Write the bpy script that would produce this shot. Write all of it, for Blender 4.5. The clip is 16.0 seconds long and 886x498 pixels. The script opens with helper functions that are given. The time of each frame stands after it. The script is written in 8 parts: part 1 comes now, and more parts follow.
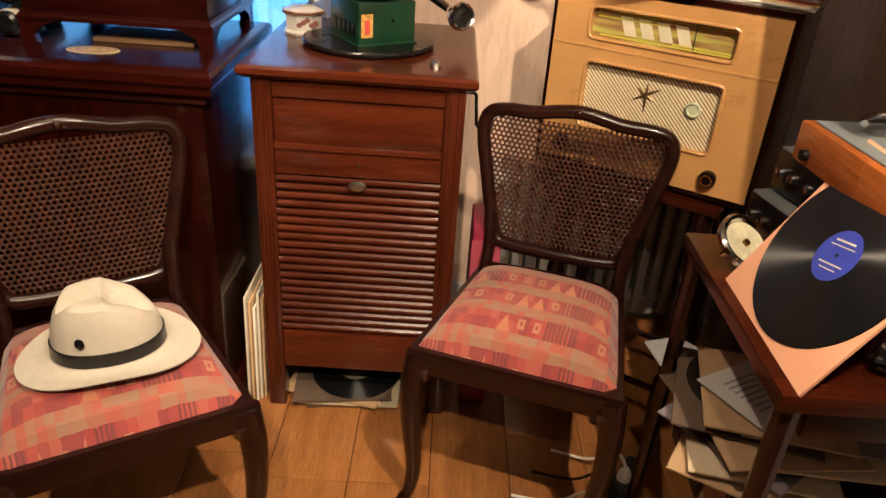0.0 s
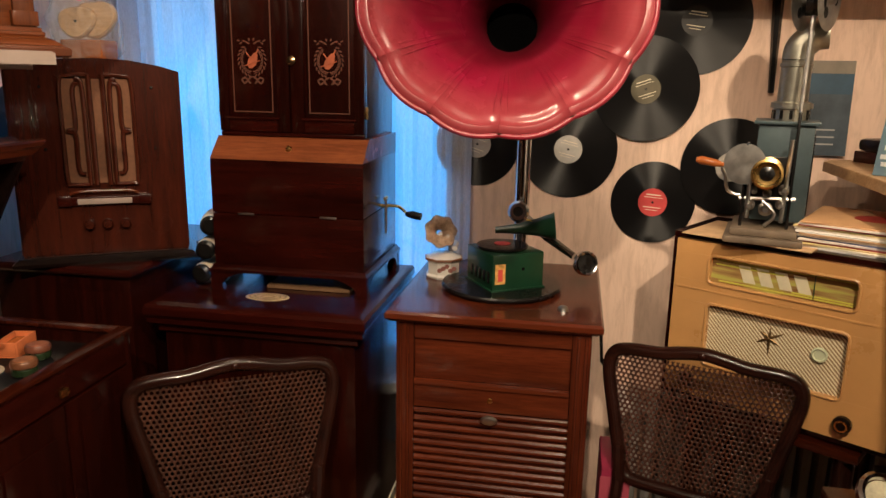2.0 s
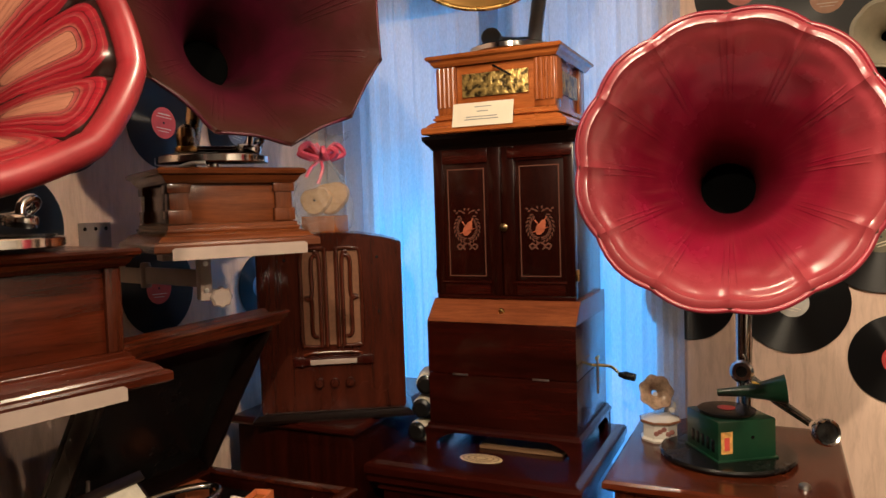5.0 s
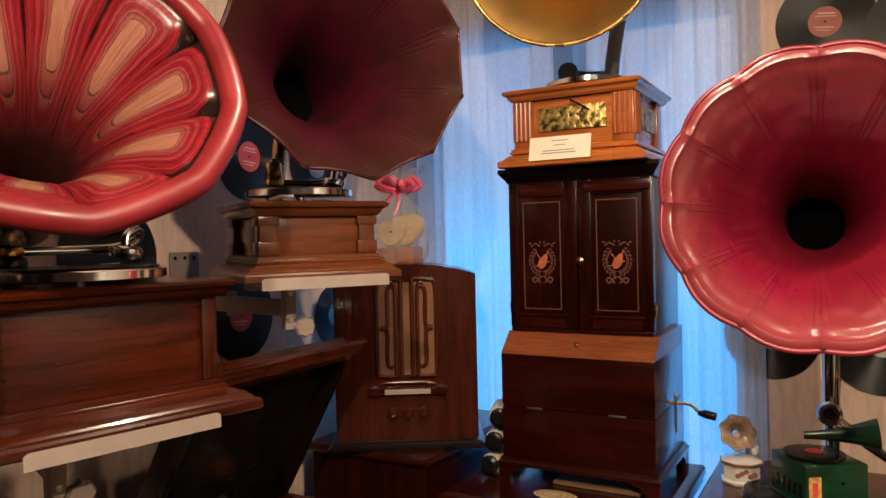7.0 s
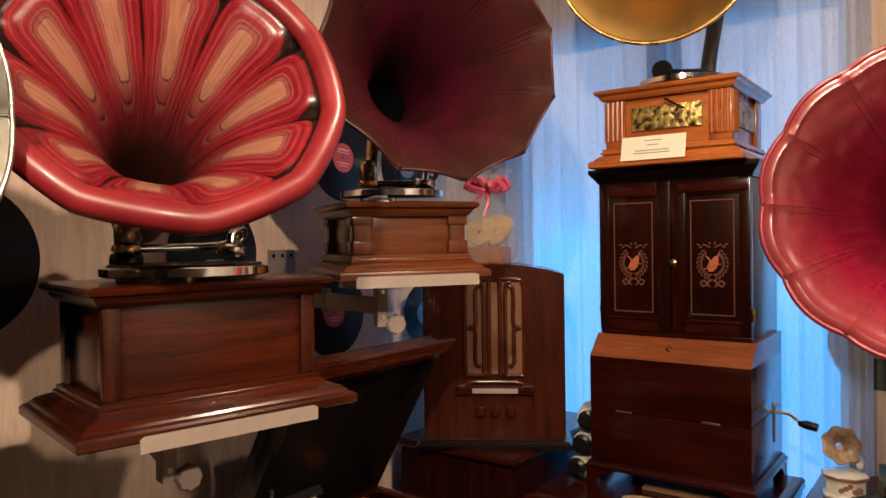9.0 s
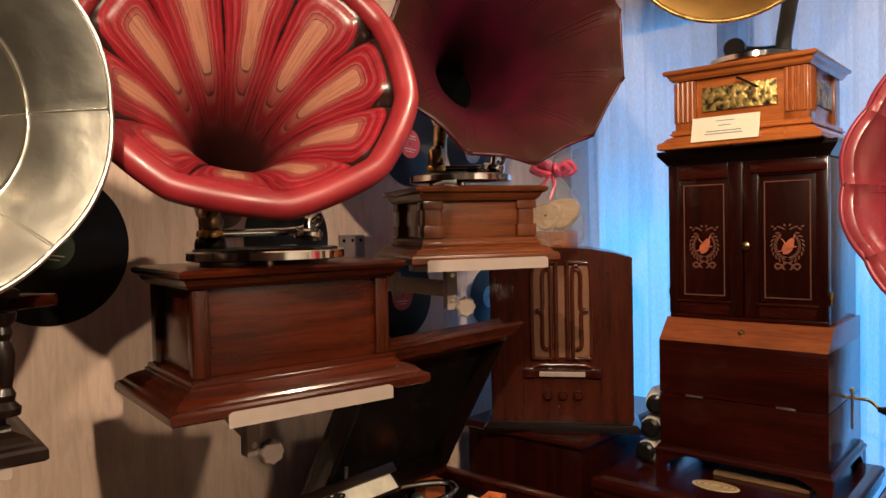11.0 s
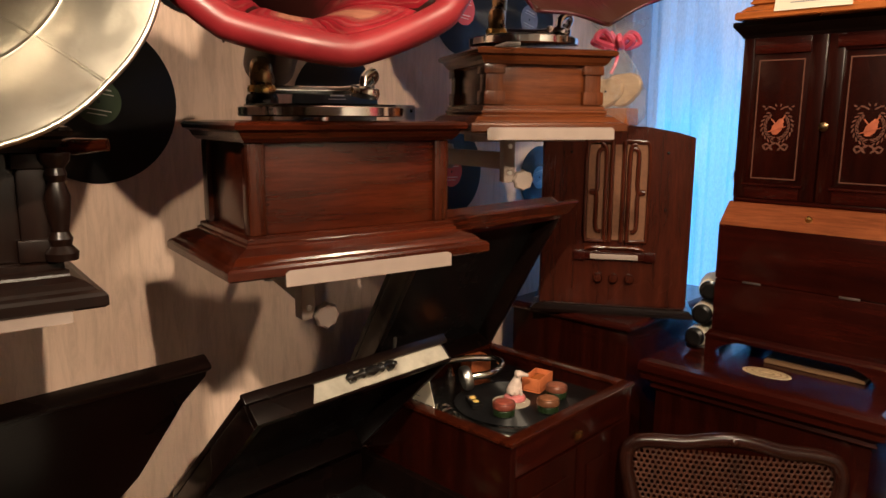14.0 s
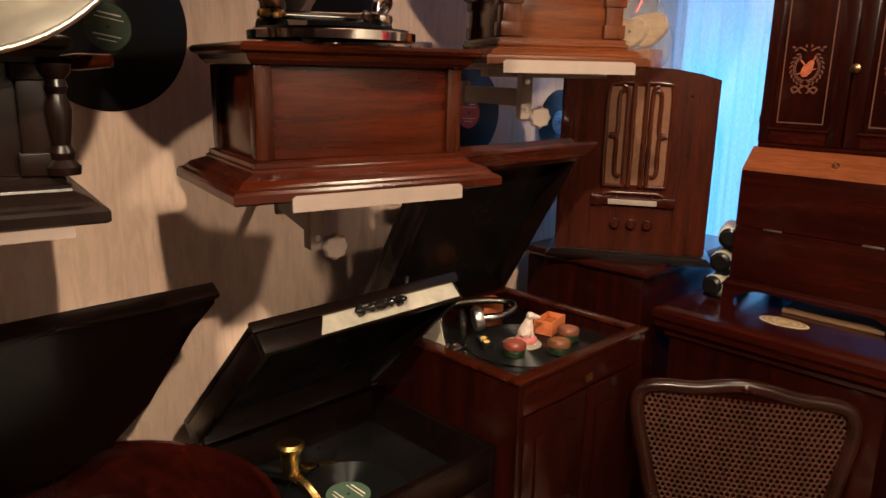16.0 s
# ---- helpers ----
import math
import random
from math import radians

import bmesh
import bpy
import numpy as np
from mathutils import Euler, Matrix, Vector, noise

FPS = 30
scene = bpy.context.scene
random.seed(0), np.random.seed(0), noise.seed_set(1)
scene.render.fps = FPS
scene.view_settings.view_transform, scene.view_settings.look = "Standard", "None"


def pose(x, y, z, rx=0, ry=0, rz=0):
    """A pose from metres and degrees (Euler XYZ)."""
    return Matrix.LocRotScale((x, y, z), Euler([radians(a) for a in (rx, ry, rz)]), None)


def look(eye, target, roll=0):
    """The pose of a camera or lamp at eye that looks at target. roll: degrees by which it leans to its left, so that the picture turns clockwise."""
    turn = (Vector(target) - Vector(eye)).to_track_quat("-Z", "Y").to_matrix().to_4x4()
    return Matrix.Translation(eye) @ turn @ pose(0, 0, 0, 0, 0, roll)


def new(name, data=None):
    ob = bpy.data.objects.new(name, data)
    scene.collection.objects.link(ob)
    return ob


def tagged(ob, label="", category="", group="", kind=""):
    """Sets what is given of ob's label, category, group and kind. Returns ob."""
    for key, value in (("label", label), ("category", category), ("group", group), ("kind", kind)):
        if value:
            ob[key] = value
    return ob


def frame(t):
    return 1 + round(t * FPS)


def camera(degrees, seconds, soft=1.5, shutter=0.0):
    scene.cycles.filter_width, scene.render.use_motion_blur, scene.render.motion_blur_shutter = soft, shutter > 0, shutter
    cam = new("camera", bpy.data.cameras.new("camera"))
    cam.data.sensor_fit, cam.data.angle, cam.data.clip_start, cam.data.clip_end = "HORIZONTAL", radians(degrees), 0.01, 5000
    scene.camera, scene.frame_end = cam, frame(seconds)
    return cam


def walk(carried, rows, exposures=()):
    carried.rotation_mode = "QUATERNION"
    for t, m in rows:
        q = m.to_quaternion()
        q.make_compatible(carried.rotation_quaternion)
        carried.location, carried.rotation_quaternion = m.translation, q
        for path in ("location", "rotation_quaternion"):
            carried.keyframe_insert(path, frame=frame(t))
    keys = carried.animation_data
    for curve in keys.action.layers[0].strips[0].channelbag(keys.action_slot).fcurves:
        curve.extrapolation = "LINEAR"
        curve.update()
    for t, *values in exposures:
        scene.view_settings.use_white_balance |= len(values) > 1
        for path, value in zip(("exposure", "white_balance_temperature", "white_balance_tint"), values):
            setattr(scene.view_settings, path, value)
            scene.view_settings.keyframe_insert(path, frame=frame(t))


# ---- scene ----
cam = camera(62.7, 16.0)
METRES, EYE, TILT, LEAN, TURN = 0.55, 1.36, 0.0, 0.0, -0.6
ROWS = [
    (0.0, 0.0, 0.0, 0.0, 1.92, -28.34, -3.57),
    (0.5, -0.0126, -0.0531, 0.1018, 4.04, -24.1, -2.88),
    (1.0, -0.0083, -0.0992, 0.1804, 6.15, -19.38, -2.33),
    (1.5, -0.028, -0.1333, 0.2135, 7.85, -16.44, -1.96),
    (2.0, -0.0351, -0.1696, 0.256, 10.97, -13.37, -0.95),
    (2.5, -0.0503, -0.1793, 0.2883, 12.52, -11.11, -0.48),
    (3.0, -0.0587, -0.1768, 0.3439, 14.51, -7.17, 0.28),
    (3.5, -0.0787, -0.1841, 0.3747, 20.42, -5.48, 1.32),
    (4.0, -0.1024, -0.1979, 0.3922, 22.82, -4.78, 1.67),
    (6.5, -0.1855, -0.2354, 0.4364, 28.85, -1.22, 1.55),
    (7.0, -0.1935, -0.2615, 0.4374, 30.06, -0.88, 1.34),
    (7.5, -0.2028, -0.2771, 0.4399, 31.48, -0.79, 1.13),
    (8.0, -0.2135, -0.2884, 0.4441, 33.15, -0.7, 0.89),
    (8.5, -0.2098, -0.2798, 0.441, 34.92, -0.71, 0.81),
    (9.0, -0.1966, -0.2929, 0.4415, 36.74, -0.8, 0.85),
    (11.5, -0.209, -0.345, 0.4325, 42.13, -2.41, 1.11),
    (12.0, -0.2277, -0.3438, 0.4202, 42.7, -3.61, 0.97),
    (12.5, -0.2542, -0.3341, 0.4031, 43.12, -5.7, 0.73),
    (13.0, -0.2829, -0.3296, 0.3868, 43.58, -7.39, 0.27),
    (13.5, -0.3087, -0.3255, 0.3678, 43.88, -9.07, -0.02),
    (14.0, -0.3347, -0.3251, 0.3483, 44.2, -10.34, -0.3),
    (14.5, -0.3526, -0.3118, 0.3265, 44.57, -11.24, -0.55),
    (15.0, -0.3563, -0.2974, 0.3004, 44.97, -12.12, -0.72),
    (15.5, -0.3468, -0.29, 0.2849, 45.54, -12.95, -0.87),
    (16.0, -0.3269, -0.2881, 0.2726, 46.05, -13.77, -1.1),
]
walk(cam, [(t, pose(0, 0, EYE, TILT, LEAN, TURN) @ pose(METRES * x, METRES * y, METRES * z, 90 + pitch, roll, yaw)) for t, x, y, z, yaw, pitch, roll in ROWS],
     [(0, 0.60), (1.5, 0.08), (2, -0.08), (3, -0.04), (4, -0.05), (7, -0.08), (9, -0.05), (12, 0.05), (14, 0.15), (16, 0.3)])

# ---- light ----
world = bpy.data.worlds.new("world")
scene.world = world
world.use_nodes = True
_wn = world.node_tree
_sky = _wn.nodes.new("ShaderNodeTexSky")
_sky.sky_type, _sky.sun_disc = "NISHITA", False
_sky.sun_elevation, _sky.sun_rotation = radians(28), radians(200)
_bg = _wn.nodes["Background"]
_wn.links.new(_sky.outputs[0], _bg.inputs[0])
_bg.inputs[1].default_value = 0.10
scene.view_settings.exposure = 0.0


def lamp(name, kind, m, power, colour, **more):
    data = bpy.data.lights.new(name, kind)
    data.energy, data.color = power, colour
    for key, value in more.items():
        setattr(data, key, value)
    ob = new(name, data)
    ob.matrix_world = m
    return ob


WARM = (1.0, 0.79, 0.56)
# ceiling spots: place, aim, power and cone
SPOTS = [((0.10, 0.42, 2.46), (0.10, 1.60, 0.9), 22, 152), ((-0.45, 0.95, 2.46), (-0.52, 1.0, 1.0), 40, 140), ((-0.10, -0.65, 2.46), (-0.85, 0.95, 1.60), 165, 78), ((0.75, -0.15, 2.46), (-1.40, 0.85, 1.45), 145, 48),
         ((0.50, 0.05, 2.46), (0.72, 1.5, 0.60), 150, 84)]
for eye, aim, power, cone in SPOTS:
    lamp("spot_bulb", "SPOT", look(eye, aim), power, WARM, shadow_soft_size=0.025, spot_size=radians(cone), spot_blend=0.6)
lamp("window_daylight", "AREA", pose(-0.95, 2.19, 1.35, -90, 0, 0), 5.0, (0.16, 0.46, 1.0), shape="RECTANGLE", size=1.2, size_y=1.9)

# ---- materials ----


def material(name):
    m = bpy.data.materials.new(name)
    m.use_nodes = True
    return m, m.node_tree, m.node_tree.nodes["Principled BSDF"]


def node(tree, kind, **inputs):
    n = tree.nodes.new(kind)
    for key, value in inputs.items():
        n.inputs[key.replace("_", " ")].default_value = value
    return n


def ramp(tree, fac, stops):
    r = tree.nodes.new("ShaderNodeValToRGB")
    el = r.color_ramp.elements
    while len(el) < len(stops):
        el.new(0.5)
    for e, (p, c) in zip(el, stops):
        e.position, e.color = p, (*c, 1)
    tree.links.new(fac, r.inputs[0])
    return r.outputs[0]


def bump(tree, shader, height, strength, distance=0.002):
    b = node(tree, "ShaderNodeBump", Strength=strength, Distance=distance)
    tree.links.new(height, b.inputs["Height"])
    tree.links.new(b.outputs[0], shader.inputs["Normal"])


def calc(tree, op, a, b=None):
    n = tree.nodes.new("ShaderNodeMath")
    n.operation = op
    for i, v in enumerate((a, b)):
        if v is None:
            continue
        if isinstance(v, (int, float)):
            n.inputs[i].default_value = v
        else:
            tree.links.new(v, n.inputs[i])
    return n.outputs[0]


def coords(tree, scale=(1, 1, 1), turn=(0, 0, 0)):
    c = tree.nodes.new("ShaderNodeTexCoord")
    m = tree.nodes.new("ShaderNodeMapping")
    m.inputs["Scale"].default_value = scale
    m.inputs["Rotation"].default_value = turn
    tree.links.new(c.outputs["Object"], m.inputs[0])
    return m.outputs[0]


def plain(name, colour, rough=0.5, metal=0.0, vary=0.15, scale=18, relief=0.1, coat=0.0):
    m, t, s = material(name)
    n = node(t, "ShaderNodeTexNoise", Scale=scale, Detail=6.0, Roughness=0.6)
    t.links.new(coords(t), n.inputs["Vector"])
    lo = tuple(c * (1 - vary) for c in colour)
    hi = tuple(min(1, c * (1 + vary)) for c in colour)
    t.links.new(ramp(t, n.outputs[0], [(0.3, lo), (0.7, hi)]), s.inputs["Base Color"])
    n2 = node(t, "ShaderNodeTexNoise", Scale=scale * 9, Detail=4.0)
    t.links.new(coords(t), n2.inputs["Vector"])
    mr = node(t, "ShaderNodeMapRange")
    mr.inputs["To Min"].default_value, mr.inputs["To Max"].default_value = max(0.02, rough - 0.08), min(1, rough + 0.1)
    t.links.new(n.outputs[0], mr.inputs[0])
    t.links.new(mr.outputs[0], s.inputs["Roughness"])
    s.inputs["Metallic"].default_value = metal
    s.inputs["Coat Weight"].default_value = coat
    s.inputs["Coat Roughness"].default_value = 0.12
    if relief:
        bump(t, s, n2.outputs[0], relief, 0.001)
    return m


def wood(name, light, dark, rough=0.34, along="x", coat=0.22, stretch=14):
    """Polished timber: long fibres, growth bands and small pores."""
    m, t, s = material(name)
    sc = {"x": (1.2, stretch, stretch), "y": (stretch, 1.2, stretch), "z": (stretch, stretch, 1.2)}[along]
    v = coords(t, sc)
    n = node(t, "ShaderNodeTexNoise", Scale=2.2, Detail=8.0, Roughness=0.62, Distortion=0.6)
    t.links.new(v, n.inputs["Vector"])
    fine = node(t, "ShaderNodeTexNoise", Scale=16.0, Detail=5.0, Roughness=0.7)
    t.links.new(v, fine.inputs["Vector"])
    big = node(t, "ShaderNodeTexNoise", Scale=3.0, Detail=3.0)
    t.links.new(coords(t), big.inputs["Vector"])
    c1 = ramp(t, n.outputs[0], [(0.28, dark), (0.52, tuple((a + b) / 2 for a, b in zip(light, dark))), (0.74, light)])
    mix = t.nodes.new("ShaderNodeMix")
    mix.data_type, mix.blend_type = "RGBA", "MULTIPLY"
    mix.inputs["Factor"].default_value = 0.62
    t.links.new(c1, mix.inputs["A"])
    t.links.new(ramp(t, fine.outputs[0], [(0.3, (0.45, 0.42, 0.40)), (0.6, (1, 1, 1))]), mix.inputs["B"])
    mix2 = t.nodes.new("ShaderNodeMix")
    mix2.data_type, mix2.blend_type = "RGBA", "MULTIPLY"
    mix2.inputs["Factor"].default_value = 0.45
    t.links.new(mix.outputs["Result"], mix2.inputs["A"])
    t.links.new(ramp(t, big.outputs[0], [(0.35, (0.6, 0.55, 0.52)), (0.65, (1, 1, 1))]), mix2.inputs["B"])
    t.links.new(mix2.outputs["Result"], s.inputs["Base Color"])
    mr = node(t, "ShaderNodeMapRange")
    mr.inputs["To Min"].default_value, mr.inputs["To Max"].default_value = rough - 0.06, rough + 0.06
    s.inputs["Specular IOR Level"].default_value = 0.3
    t.links.new(big.outputs[0], mr.inputs[0])
    t.links.new(mr.outputs[0], s.inputs["Roughness"])
    s.inputs["Coat Weight"].default_value = coat
    s.inputs["Coat Roughness"].default_value = 0.09
    bump(t, s, fine.outputs[0], 0.12, 0.001)
    return m


# upright-grain copies carry a darker tone than their level-grain woods
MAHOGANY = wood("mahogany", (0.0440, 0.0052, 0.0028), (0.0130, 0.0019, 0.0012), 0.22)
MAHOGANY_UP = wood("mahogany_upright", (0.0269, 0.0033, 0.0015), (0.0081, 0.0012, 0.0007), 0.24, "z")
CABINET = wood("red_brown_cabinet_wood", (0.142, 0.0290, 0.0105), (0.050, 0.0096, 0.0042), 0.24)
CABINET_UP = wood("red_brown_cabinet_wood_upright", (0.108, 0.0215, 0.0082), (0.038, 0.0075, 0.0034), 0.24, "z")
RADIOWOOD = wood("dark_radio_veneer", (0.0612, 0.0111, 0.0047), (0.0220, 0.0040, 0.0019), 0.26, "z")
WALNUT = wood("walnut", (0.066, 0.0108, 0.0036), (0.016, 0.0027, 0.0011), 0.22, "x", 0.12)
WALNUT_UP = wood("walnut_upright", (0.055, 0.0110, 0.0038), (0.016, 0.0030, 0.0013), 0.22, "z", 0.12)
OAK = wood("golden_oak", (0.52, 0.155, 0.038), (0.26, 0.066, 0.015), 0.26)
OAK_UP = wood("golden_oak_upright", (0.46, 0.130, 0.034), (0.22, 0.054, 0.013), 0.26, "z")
MAPLE = plain("honey_maple_veneer", (0.54, 0.285, 0.105), 0.28, 0, 0.10, 7, 0.03, 0.3)
BLACKWOOD = wood("black_stained_wood", (0.0085, 0.0034, 0.0026), (0.0026, 0.0013, 0.0011), 0.28, "x", 0.08)
CHAIRWOOD = wood("dark_chair_wood", (0.030, 0.0085, 0.0055), (0.0095, 0.0032, 0.0024), 0.24, "x", 0.25)
PINE = wood("pale_shelf_wood", (0.72, 0.48, 0.27), (0.56, 0.34, 0.17), 0.5, "x", 0.0)
FLOORWOOD = wood("floor_oak", (0.47, 0.20, 0.066), (0.31, 0.12, 0.036), 0.30, "y", 0.3)
BLACK = plain("black_lacquer", (0.006, 0.0055, 0.0055), 0.24, 0, 0.3, 12, 0.05)
RUBBER = plain("black_rubber", (0.018, 0.018, 0.018), 0.6)
CHROME = plain("chrome", (0.75, 0.74, 0.72), 0.10, 1.0, 0.06, 30, 0.02)
STEEL = plain("worn_steel", (0.50, 0.49, 0.47), 0.32, 1.0, 0.25, 30, 0.1)
BRONZE = plain("old_bronze", (0.30, 0.19, 0.10), 0.26, 1.0, 0.35, 22, 0.1)
BRASS = plain("brass", (0.72, 0.47, 0.17), 0.26, 1.0, 0.2, 25, 0.1)
GREYMETAL = plain("grey_enamel", (0.16, 0.18, 0.19), 0.4)
PINKPAINT = plain("pale_pink_painted_metal", (0.24, 0.185, 0.16), 0.5, 0, 0.1)
GREEN = plain("green_enamel", (0.006, 0.036, 0.017), 0.30, 0, 0.25, 20, 0.08, 0.3)
PAPER = plain("cream_paper", (0.62, 0.55, 0.44), 0.85, 0, 0.06)
OLDPAPER = plain("old_brown_paper", (0.55, 0.36, 0.20), 0.9, 0, 0.2)
REDLABEL = plain("red_label_paper", (0.55, 0.06, 0.05), 0.6, 0, 0.1)
PORCELAIN = plain("white_porcelain", (0.78, 0.74, 0.68), 0.15, 0, 0.06, 10, 0.0)

# ---- building blocks ----


def box(bm, x0, x1, y0, y1, z0, z1, bev=0.0):
    """A box between the given limits, its edges rounded by bev."""
    b = bmesh.new()
    bmesh.ops.create_cube(b, size=1.0)
    bmesh.ops.scale(b, vec=(abs(x1 - x0), abs(y1 - y0), abs(z1 - z0)), verts=b.verts)
    bmesh.ops.translate(b, vec=((x0 + x1) / 2, (y0 + y1) / 2, (z0 + z1) / 2), verts=b.verts)
    if bev:
        bmesh.ops.bevel(b, geom=b.edges[:], offset=bev, segments=2, affect="EDGES", profile=0.6)
    join(bm, b)
    return bm


def join(bm, other, m=None):
    if m is not None:
        other.transform(m)
    me = bpy.data.meshes.new("tmp")
    other.to_mesh(me)
    bm.from_mesh(me)
    bpy.data.meshes.remove(me)
    other.free()


def rect_loft(bm, w, d, profile, cx=0.0, cy=0.0, cap=True):
    """Rectangular moulded body: profile rows are (how far out from w by d, height)."""
    rings = []
    for out, z in profile:
        x, y = w / 2 + out, d / 2 + out
        rings.append([bm.verts.new((cx + a * x, cy + b * y, z)) for a, b in ((-1, -1), (1, -1), (1, 1), (-1, 1))])
    for r, s in zip(rings, rings[1:]):
        for i in range(4):
            bm.faces.new((r[i], r[(i + 1) % 4], s[(i + 1) % 4], s[i]))
    if cap:
        bm.faces.new(rings[0][::-1])
        bm.faces.new(rings[-1])
    return bm


def lathe(bm, profile, seg=32, m=None, wobble=None):
    """Turned body round z: profile rows are (radius, z)."""
    b = bmesh.new()
    rings = []
    for k, (r, z) in enumerate(profile):
        if r < 1e-6:
            rings.append([b.verts.new((0, 0, z))])
        else:
            ring = []
            for i in range(seg):
                a = 2 * math.pi * i / seg
                rr, zz = (r, z) if wobble is None else wobble(k, r, z, a)
                ring.append(b.verts.new((rr * math.cos(a), rr * math.sin(a), zz)))
            rings.append(ring)
    for r, s in zip(rings, rings[1:]):
        for i in range(seg):
            j = (i + 1) % seg
            if len(r) == 1 and len(s) > 1:
                b.faces.new((r[0], s[j], s[i]))
            elif len(s) == 1 and len(r) > 1:
                b.faces.new((r[i], r[j], s[0]))
            elif len(r) > 1:
                b.faces.new((r[i], r[j], s[j], s[i]))
    bmesh.ops.recalc_face_normals(b, faces=b.faces)
    join(bm, b, m)
    return bm


def tube(bm, points, radius, seg=10, closed=False, caps=True):
    """A round bar through the points; radius may be one number or one a point."""
    pts = [Vector(p) for p in points]
    n = len(pts)
    rad = radius if isinstance(radius, (list, tuple)) else [radius] * n
    rings, side = [], None
    for i, p in enumerate(pts):
        if closed:
            way = pts[(i + 1) % n] - pts[i - 1]
        else:
            way = pts[min(i + 1, n - 1)] - pts[max(i - 1, 0)]
        way.normalize()
        if side is None:
            side = way.orthogonal().normalized()
        side = (side - way * side.dot(way)).normalized()
        up = way.cross(side)
        rings.append([bm.verts.new(p + (side * math.cos(a) + up * math.sin(a)) * rad[i]) for a in [2 * math.pi * k / seg for k in range(seg)]])
    pairs = list(zip(rings, rings[1:])) + ([(rings[-1], rings[0])] if closed else [])
    for r, s in pairs:
        for k in range(seg):
            bm.faces.new((r[k], r[(k + 1) % seg], s[(k + 1) % seg], s[k]))
    if not closed and caps:
        bm.faces.new(rings[0][::-1])
        bm.faces.new(rings[-1])
    return bm


def curve_points(points, steps=6):
    """A smooth line through the points."""
    p = [Vector(q) for q in points]
    out = []
    for i in range(len(p) - 1):
        a, b, c, d = p[max(i - 1, 0)], p[i], p[i + 1], p[min(i + 2, len(p) - 1)]
        for k in range(steps):
            t = k / steps
            out.append(0.5 * (2 * b + (c - a) * t + (2 * a - 5 * b + 4 * c - d) * t * t + (3 * b - a - 3 * c + d) * t ** 3))
    return out + [p[-1]]


def slab(bm, outline, z0, z1, bev=0.0):
    """A flat plate with the outline (x, y), from z0 to z1."""
    b = bmesh.new()
    low = [b.verts.new((x, y, z0)) for x, y in outline]
    top = [b.verts.new((x, y, z1)) for x, y in outline]
    b.faces.new(low[::-1])
    f = b.faces.new(top)
    n = len(low)
    for i in range(n):
        b.faces.new((low[i], low[(i + 1) % n], top[(i + 1) % n], top[i]))
    bmesh.ops.recalc_face_normals(b, faces=b.faces)
    if bev:
        bmesh.ops.bevel(b, geom=[e for e in b.edges if any(g == f for g in e.link_faces)], offset=bev, segments=2, affect="EDGES")
    join(bm, b)
    return bm


def part(name, bm, mat, parent=None, label="", smooth=True, m=None):
    """Links a bmesh as one mesh object under a thing or under a part."""
    me = bpy.data.meshes.new(name)
    bm.to_mesh(me)
    bm.free()
    me.materials.append(mat)
    ob = new(name, me)
    if smooth:
        me.polygons.foreach_set("use_smooth", [True] * len(me.polygons))
        me.set_sharp_from_angle(angle=radians(32))
    ob.parent = parent
    if m is not None:
        ob.matrix_basis = m
    if label:
        tagged(ob, label)
    return ob


def thing(name, m, label, category, group="", kind=""):
    ob = new(name)
    ob.empty_display_size = 0.05
    ob.matrix_basis = m
    return tagged(ob, label, category, group, kind)


def cube(x0, x1, y0, y1, z0, z1, bev=0.003):
    return box(bmesh.new(), x0, x1, y0, y1, z0, z1, bev)


def turned(profile, seg=32, m=None):
    return lathe(bmesh.new(), profile, seg, m)


def bar(points, radius, seg=10, closed=False):
    return tube(bmesh.new(), points, radius, seg, closed)

# ---- the room ----
LEFT, RIGHT, BACK, REAR, TOP = -1.58, 1.0, 2.14, -3.0, 2.55


def plaster(name, colour):
    m, t, s = material(name)
    n = node(t, "ShaderNodeTexNoise", Scale=2.5, Detail=6.0, Roughness=0.6)
    t.links.new(coords(t), n.inputs["Vector"])
    fibre = node(t, "ShaderNodeTexNoise", Scale=46.0, Detail=9.0, Roughness=0.72, Distortion=0.5)
    t.links.new(coords(t, (1, 1, 0.16)), fibre.inputs["Vector"])
    mix = t.nodes.new("ShaderNodeMix")
    mix.data_type, mix.blend_type = "RGBA", "MULTIPLY"
    mix.inputs["Factor"].default_value = 0.6
    t.links.new(ramp(t, n.outputs[0], [(0.3, tuple(c * 0.86 for c in colour)), (0.7, colour)]), mix.inputs["A"])
    t.links.new(ramp(t, fibre.outputs[0], [(0.36, (0.70, 0.66, 0.62)), (0.56, (1, 1, 1))]), mix.inputs["B"])
    t.links.new(mix.outputs["Result"], s.inputs["Base Color"])
    s.inputs["Roughness"].default_value = 0.85
    bump(t, s, fibre.outputs[0], 0.5, 0.004)
    return m


WALLPAPER = plaster("textured_wallpaper", (0.80, 0.58, 0.46))
# unseen rear wall, kept dark so that little light bounces back
REARPAPER = plaster("low_bounce_rear_paper", (0.16, 0.10, 0.07))
GREYWALL = plaster("greyed_wallpaper", (0.66, 0.64, 0.61))
# out-of-view ceiling, its tone lowered to deepen the room's shadows
CEILING = plain("low_bounce_ceiling_paint", (0.38, 0.34, 0.30), 0.9, 0, 0.04, 3)


def structure(name, bm, mat, label=""):
    ob = part(name, bm, mat, None, label, smooth=False)
    return tagged(ob, kind="structure")


